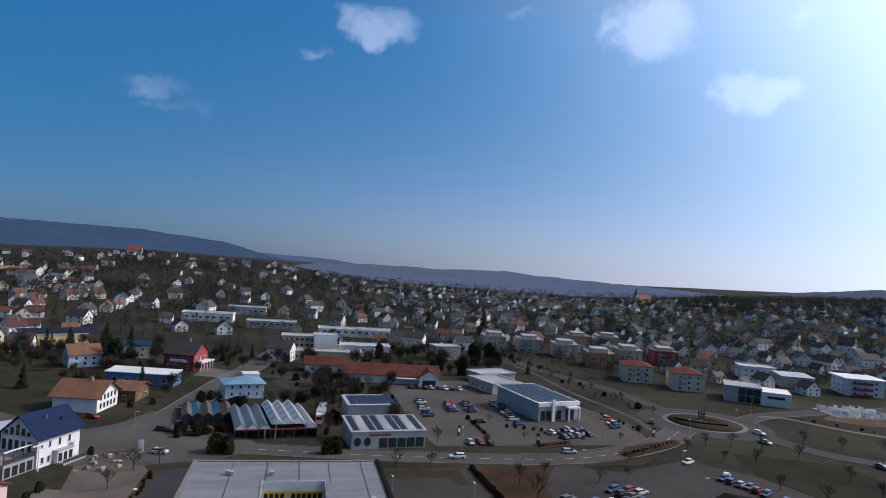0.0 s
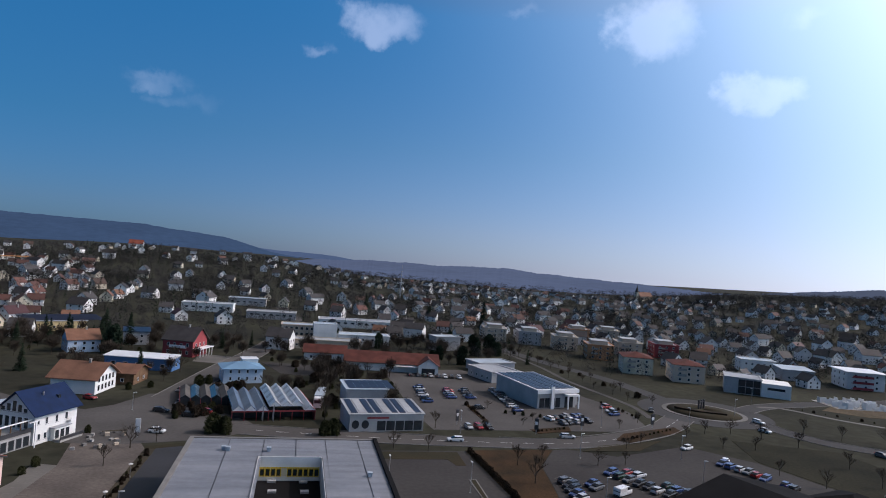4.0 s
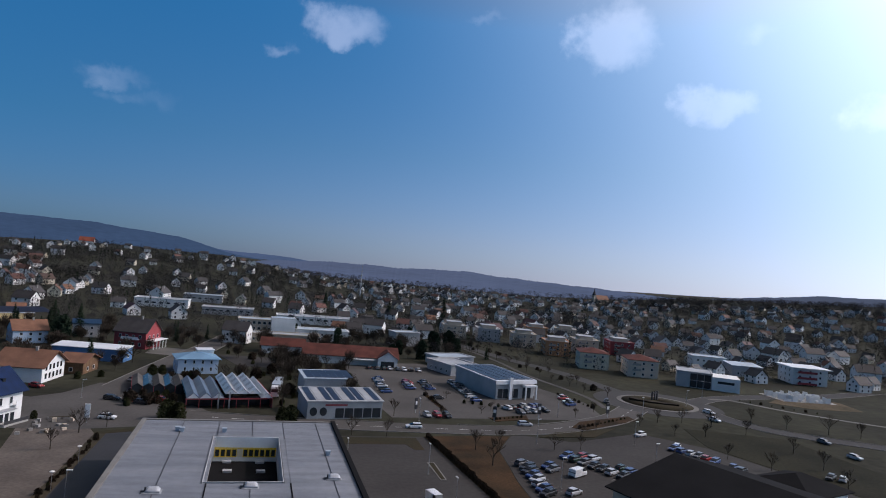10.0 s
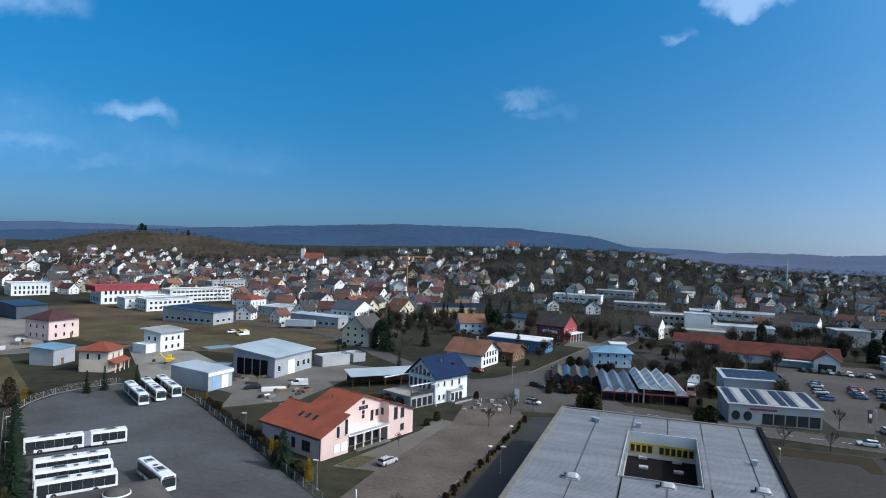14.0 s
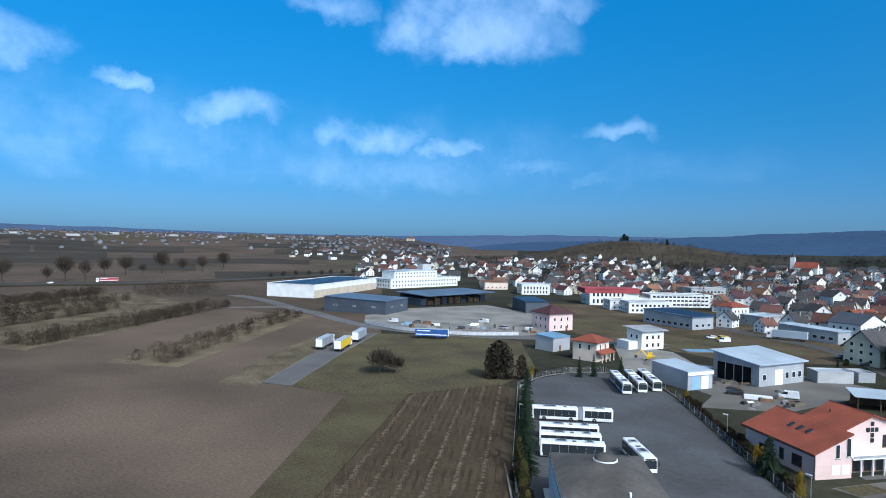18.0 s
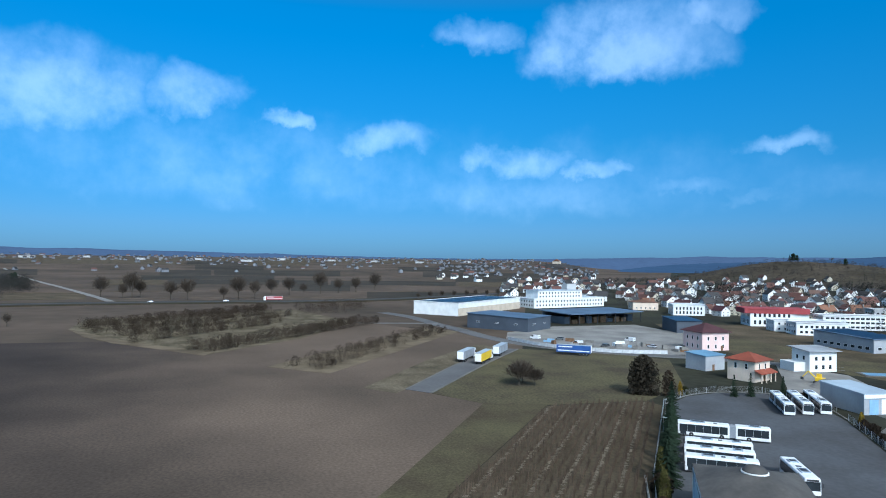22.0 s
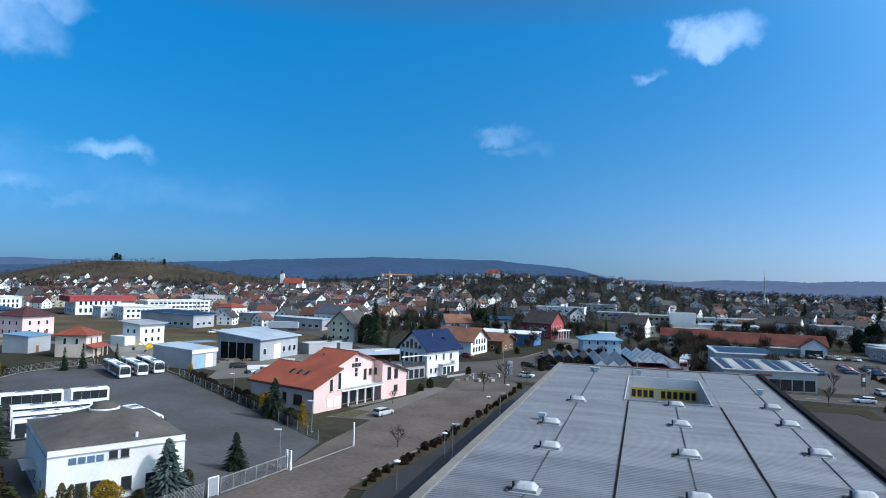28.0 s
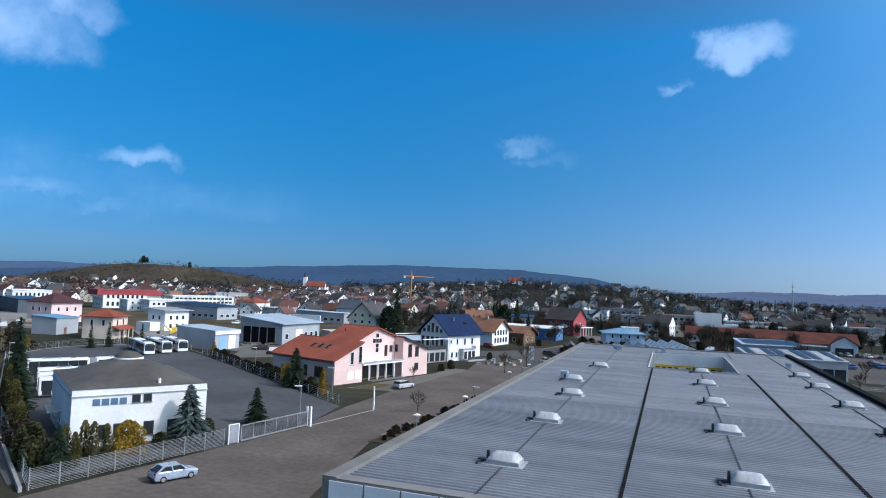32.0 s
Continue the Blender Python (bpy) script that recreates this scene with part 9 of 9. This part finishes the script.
# ---- the town ----
def town_house(i, w, d, h, rise, wall, roof_mat, label):
    """A far house: walls with small windows, roof, chimney."""
    g = G()
    g.slab([(-w / 2, -4), (w / 2, -4), (w / 2, h), (0, h + rise), (-w / 2, h)], -d / 2, d / 2)
    for z in (1.0, 3.6):
        for k in (-1, 1):
            for s in (-1, 1):
                g.box((k * w / 4 - 0.55, s * d / 2 - 0.05, z), (k * w / 4 + 0.55, s * d / 2 + 0.05, z + 1.3), 1)
                g.box((s * w / 2 - 0.05, k * d / 4 - 0.6, z), (s * w / 2 + 0.05, k * d / 4 + 0.6, z + 1.3), 1)
    g.box((-0.5, -d / 2 - 0.05, h + 0.6), (0.5, d / 2 + 0.05, h + 1.7), 1)
    r = G()
    for s in (-1, 1):
        x0, x1 = s * (w / 2 + 0.6), 0
        za = h - rise / (w / 2) * 0.6 + 0.03
        vs = [(x0, -d / 2 - 0.6, za), (x0, d / 2 + 0.6, za), (x1, d / 2 + 0.6, h + rise + 0.03), (x1, -d / 2 - 0.6, h + rise + 0.03)]
        vs += [(p, q, z + 0.25) for p, q, z in vs]
        fs = [(3, 2, 1, 0), (4, 5, 6, 7), (0, 1, 5, 4), (1, 2, 6, 5), (2, 3, 7, 6), (3, 0, 4, 7)]
        r.add(vs, [tuple(reversed(q)) for q in fs] if s < 0 else fs)
    cg = G().box((w * 0.12, d * 0.1, h + rise * 0.5), (w * 0.12 + 0.7, d * 0.1 + 0.7, h + rise + 0.9))
    return g, r, cg, wall, roof_mat, label


KINDS = {
    "red": [town_house(0, 9, 11, 5.4, 4.2, "white", "tile_town", "white house with red tiled gable roof"), town_house(1, 10, 13, 5.8, 4.6, "cream", "tile_brown", "cream house with brown tiled gable roof"), town_house(2, 8.5, 10, 5.0, 3.8, "white", "tile_brown", "white house with brown gable roof"), town_house(3, 10, 12, 5.6, 4.0, "white", "tile_town", "white house with red gable roof"), town_house(4, 11, 14, 6.0, 4.4, "white", "tile_maroon", "white house with dark red gable roof")],
    "dark": [town_house(5, 9, 11, 5.6, 4.4, "white", "tile_dark", "white house with dark gable roof"), town_house(6, 10, 12, 5.6, 4.2, "white", "tile_dark", "white house with dark gable roof"), town_house(7, 9, 12, 5.4, 4.0, "cream", "tile_dark", "cream house with dark gable roof"), town_house(8, 11, 16, 8.0, 4.4, "white", "tile_dark", "tall white house with dark gable roof"), town_house(9, 10, 11, 5.4, 4.4, "white", "tile_dark", "white house with dark gable roof")],
}
FOOT = []  # the ground plans of the buildings
for o in scene.objects:
    if o.parent is None and o.type == "EMPTY" and o.get("category") not in ("tree", "shrub", "car", "van", "fence", "street lamp", "skylight", "bus", "lorry", "gate", "sign"):
        vs = [c.matrix_basis @ v.co for c in o.children for v in c.data.vertices]
        if vs:
            FOOT.append((o.matrix_basis.inverted(), min(v.x for v in vs), max(v.x for v in vs), min(v.y for v in vs), max(v.y for v in vs)))


def built(x, y, gap=2.0):
    for inv, x0, x1, y0, y1 in FOOT:
        p = inv @ Vector((x, y, 0))
        if x0 - gap < p.x < x1 + gap and y0 - gap < p.y < y1 + gap:
            return True
    return False


rt = random.Random(77)
GRID = {}


def free(x, y, gap):
    k = (int(x // 40), int(y // 40))
    for i in (-1, 0, 1):
        for j in (-1, 0, 1):
            for px_, py_ in GRID.get((k[0] + i, k[1] + j), ()):
                if math.hypot(px_ - x, py_ - y) < gap:
                    return False
    return True


def take(x, y):
    GRID.setdefault((int(x // 40), int(y // 40)), []).append((x, y))


ROADS = [(-22, 216), (-8, 275), (2, 310), (10, 345), (17, 376), (24, 420), (30, 470), (26, 530), (161, 270), (156, 300), (152, 325), (146, 375), (139, 428), (125, 490)]
for x, y in ROADS:
    take(x, y)
ZONES = [  # azimuth range, distance range, houses, red share, gap, size
    (16, 53, 335, 640, 190, 0.6, 16, 0.82), (12, 54, 620, 1000, 250, 0.55, 17, 0.85), (-9, 14, 390, 700, 30, 0.2, 24, 0.85), (-9, 22, 680, 1420, 70, 0.12, 32, 0.9),
    (-34, -9, 395, 760, 95, 0.2, 18, 0.75), (-36, -9, 740, 1300, 190, 0.15, 18, 0.75), (-62, -33, 330, 620, 100, 0.12, 17, 0.75), (-62, -34, 600, 1150, 170, 0.12, 18, 0.75), (38, 52, 900, 1250, 40, 0.5, 24, 0.9), (58, 112, 3000, 4400, 420, 0.3, 20, 1.0), (58, 112, 1700, 3000, 70, 0.3, 30, 0.9), (53, 64, 560, 1100, 60, 0.5, 22, 0.9), (56, 70, 1150, 2700, 130, 0.3, 20, 0.95),
]
BLOCK = [(-455, 120), (-300, 120), (-190, 165), (-190, 345), (-300, 360), (-470, 330)]
PLOT = [(196, 196), (300, 140), (345, 215), (318, 250), (296, 258), (262, 262), (225, 262)]
SPOTS = []
for az0, az1, r0, r1, count, red, gap, size in ZONES:
    done = tries = 0
    while done < count and tries < count * 14:
        tries += 1
        az = rt.uniform(az0, az1)
        r = math.sqrt(rt.uniform(r0 * r0, r1 * r1))
        x, y = -r * math.sin(radians(az)), r * math.cos(radians(az))
        if math.hypot((x + 930) / 1.25, y - 1075) < 190 or inside(x, y, BLOCK) or inside(x, y, PLOT) or built(x, y, 9) or not free(x, y, gap):
            continue
        take(x, y)
        SPOTS.append((r, x, y, rt.choice((20, 110, 65, -25, 0, 90)) + rt.uniform(-12, 12), size * rt.uniform(0.85, 1.15), "red" if rt.random() < red else "dark", rt.randrange(5)))
        done += 1
SPOTS.sort()
for r, x, y, turn, s, tone, k in SPOTS[:230]:
    wg, rg, cg, wm_, rm_, label = KINDS[tone][k]
    if "meshes" not in SHARED.setdefault((tone, k), {}):
        SHARED[(tone, k)]["meshes"] = (wg.mesh("wall", [M[wm_], M["glass"]]), rg.mesh("roof", M[rm_]), cg.mesh("chimney", M["concrete"]))
    b = thing("town_house", x, y, height(x, y) - 0.2, turn, label, "house", "houses of the town")
    b.scale = (s, s, s)
    for nme, me in zip(("wall", "roof", "chimney"), SHARED[(tone, k)]["meshes"]):
        part(nme, me, None, b)
FARMAT = ["far_white", "far_cream", "far_haze_grey", "glass", "far_red", "far_brown", "far_dark"]
SLOT = {"white": 0, "cream": 1, "beige": 1, "greywall": 2, "tile_town": 4, "tile_brown": 5, "tile_maroon": 4, "tile_dark": 6}
far = G()
for r, x, y, turn, s, tone, k in SPOTS[230:]:
    wg, rg, cg, wm_, rm_, label = KINDS[tone][k]
    tf = pose(x, y, height(x, y) - 0.2, 0, 0, turn) @ Matrix.Diagonal((s, s, s, 1))
    for g, slot in ((wg, SLOT[wm_]), (rg, SLOT[rm_])):
        k0 = len(far.v)
        far.v += [tuple(tf @ Vector(p)) for p in g.v]
        far.f += [tuple(i + k0 for i in q) for q in g.f]
        # Haze painted into far walls: white and cream turn grey beyond 1650 m.
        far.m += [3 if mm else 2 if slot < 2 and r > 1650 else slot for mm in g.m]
solid("far_town_houses", far, [M[k] for k in FARMAT], "far white houses with painted grey haze on the farthest, red and dark gable roofs", "houses", "stuff")


def wood_points(az0, az1, r0, r1, n, seed, smin=0.6, smax=1.2, gap=4):
    r = random.Random(seed)
    out, tries = [], 0
    while len(out) < n and tries < n * 8:
        tries += 1
        az = r.uniform(az0, az1)
        d = math.sqrt(r.uniform(r0 * r0, r1 * r1))
        x, y = -d * math.sin(radians(az)), d * math.cos(radians(az))
        if inside(x, y, BLOCK) or inside(x, y, PLOT) or built(x, y) or not free(x, y, gap + 3):
            continue
        out.append((x, y, height(x, y) - 0.3, r.uniform(smin, smax)))
    return out


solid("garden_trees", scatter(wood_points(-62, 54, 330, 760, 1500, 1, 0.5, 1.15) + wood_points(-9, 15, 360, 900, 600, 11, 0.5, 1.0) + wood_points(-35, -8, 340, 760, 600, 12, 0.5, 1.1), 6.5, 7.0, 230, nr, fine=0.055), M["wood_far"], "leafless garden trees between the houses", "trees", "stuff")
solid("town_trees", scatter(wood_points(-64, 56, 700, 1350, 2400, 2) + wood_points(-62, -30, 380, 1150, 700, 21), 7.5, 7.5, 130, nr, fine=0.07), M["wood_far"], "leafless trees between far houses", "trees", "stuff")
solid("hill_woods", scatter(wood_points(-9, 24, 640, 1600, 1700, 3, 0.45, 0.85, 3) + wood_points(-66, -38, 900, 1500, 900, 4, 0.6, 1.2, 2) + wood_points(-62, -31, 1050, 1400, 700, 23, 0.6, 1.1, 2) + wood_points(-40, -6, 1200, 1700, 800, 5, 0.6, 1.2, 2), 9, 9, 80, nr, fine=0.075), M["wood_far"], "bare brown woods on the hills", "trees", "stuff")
solid("town_conifers", scatter(wood_points(-62, 54, 330, 1200, 520, 6, 0.7, 1.5) + wood_points(-9, 20, 340, 1300, 260, 13, 0.7, 1.4) + wood_points(-58, -12, 340, 900, 160, 22, 0.6, 1.2), 4.2, 12, 110, nr, cone=True), M["needle"], "dark conifers between the houses", "trees", "stuff")
CLUMPS = []
rk = random.Random(61)
for az0, az1, r0, r1, n in ((-9, 24, 520, 1300, 46), (24, 50, 480, 950, 16), (-34, -9, 620, 1200, 18), (-60, -34, 520, 1100, 18)):
    for _ in range(n):
        az, d = rk.uniform(az0, az1), rk.uniform(r0, r1)
        for _ in range(rk.randrange(5, 20)):
            x, y = -d * math.sin(radians(az)) + rk.gauss(0, 13), d * math.cos(radians(az)) + rk.gauss(0, 9)
            if not built(x, y):
                CLUMPS.append((x, y, height(x, y) - 0.3, rk.uniform(0.7, 1.35)))
solid("slope_groves", scatter(CLUMPS, 8, 12, 170, nr, fine=0.06), M["grove"], "dark dense groves of bare trees between the gardens", "trees", "stuff")
LANES = [(-41, 194), (-12, 183), (25, 174), (53, 169), (-28, 192), (-25, 204), (-22, 216), (-18, 232), (-14, 248), (-11, 262), (-8, 275), (-4, 292), (2, 310), (6, 328), (10, 345), (14, 362), (-84, 228), (-104, 250), (-128, 268), (-146, 275)]


def grove(area, n, kinds, smin, smax, seed):
    """Trees and shrubs on open ground between the buildings."""
    r = random.Random(seed)
    xs, ys = [p[0] for p in area], [p[1] for p in area]
    done = tries = 0
    while done < n and tries < n * 12:
        tries += 1
        x, y = r.uniform(min(xs), max(xs)), r.uniform(min(ys), max(ys))
        if not inside(x, y, area) or built(x, y, 1.5) or any(math.hypot(x - p, y - q) < 9 for p, q in LANES):
            continue
        plant(r.choice(kinds), x, y, r.uniform(smin, smax), 0.03)
        done += 1


grove([(-30, 214), (60, 214), (60, 345), (-30, 345)], 70, ("hazy_a", "hazy_b", "dry", "hazy_b", "bare_a", "hedge"), 0.55, 0.95, 51)
grove([(-110, 232), (-34, 232), (-30, 345), (-110, 345)], 44, ("hazy_a", "hazy_b", "hazy_b", "hazy_a", "hedge", "dry", "fir"), 0.6, 1.0, 52)
grove([(60, 286), (150, 286), (140, 380), (60, 380)], 36, ("hazy_a", "hazy_b", "hazy_a", "pine"), 0.6, 1.0, 53)
grove([(-18, 190), (0, 188), (1, 236), (-16, 236)], 34, ("hedge", "dry", "hedge"), 0.4, 1.0, 54)
grove([(22, 200), (60, 200), (60, 250), (22, 250)], 18, ("hazy_b", "dry", "bare_a", "hedge"), 0.6, 0.95, 55)
hill = [(x, y, height(x, y) - 0.3, s) for x, y, s in ((-930 + rt.uniform(-330, 300), 1075 + rt.uniform(-240, 60), rt.uniform(0.5, 1.0)) for _ in range(900))]
solid("hill_shrubs", scatter(hill, 5, 4, 34, nr), M["dry_shrub"], "dry shrubs on the vineyard hill", "shrubs", "stuff")
flank = [(x, y, height(x, y) - 0.3, s) for x, y, s in ((-930 + rt.uniform(-260, 330), 1075 + rt.uniform(-210, 120), rt.uniform(0.4, 0.9)) for _ in range(430))]
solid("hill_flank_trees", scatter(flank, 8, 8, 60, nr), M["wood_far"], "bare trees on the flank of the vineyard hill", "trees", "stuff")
hx, hy = -935, 1080
for k, dx, dy, s in (("pine", 0, 0, 1.4), ("pine", 14, -6, 1.0), ("fir", -12, 4, 0.9), ("bare_c", 90, -10, 1.3), ("pine", 120, -14, 1.0)):
    plant(k, hx + dx, hy + dy, s)
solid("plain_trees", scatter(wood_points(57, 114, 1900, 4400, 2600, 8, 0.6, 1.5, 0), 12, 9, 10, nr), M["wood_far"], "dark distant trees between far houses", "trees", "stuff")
hedges = []
for k in range(26):
    az, r = rt.uniform(58, 108), rt.uniform(950, 2700)
    n, turn = rt.randrange(8, 34), rt.uniform(-0.12, 0.12)
    for i in range(n):
        rr, aa = r * (1 + turn * i / n), radians(az + i * 5.5 * 57.3 / r)
        hx, hy = -rr * math.sin(aa), rr * math.cos(aa)
        hedges.append((hx, hy, height(hx, hy) + 0.2, rt.uniform(0.35, 0.9)))
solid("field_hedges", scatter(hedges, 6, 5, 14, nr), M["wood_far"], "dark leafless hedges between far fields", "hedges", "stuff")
for i, (az, r, w, h) in enumerate(((103, 3300, 110, 13), (99, 3500, 80, 12), (95, 3100, 60, 14), (91, 3200, 120, 12), (87, 3000, 90, 12), (84, 3400, 70, 16), (80, 3300, 100, 12), (76, 3200, 60, 12), (72, 3100, 70, 12), (68, 3300, 90, 14))):
    x, y = -r * math.sin(radians(az)), r * math.cos(radians(az))
    B("far_hall", x, y, az - 10, w * 0.55, 30, h * 0.7, "flat", 0, "greywall", "roof_grey", "distant grey hall on the plain", "hall", "far halls", rows=(), z=height(x, y))
cx, cy = -2700 * math.sin(radians(59.5)), 2700 * math.cos(radians(59.5))
cs = thing("hill_castle", cx, cy, height(cx, cy), 40, "distant castle on a low mound", "castle")
part("mound", G().lathe([(120, -1), (80, 8), (40, 16), (5, 18)], 24), M["wood_far"], cs)
part("keep", G().box((-16, -8, 15), (16, 8, 28)), M["beige"], cs)
part("roof", G().slab([(-17, 28), (17, 28), (0, 36)], -9, 9), M["tile_brown"], cs)
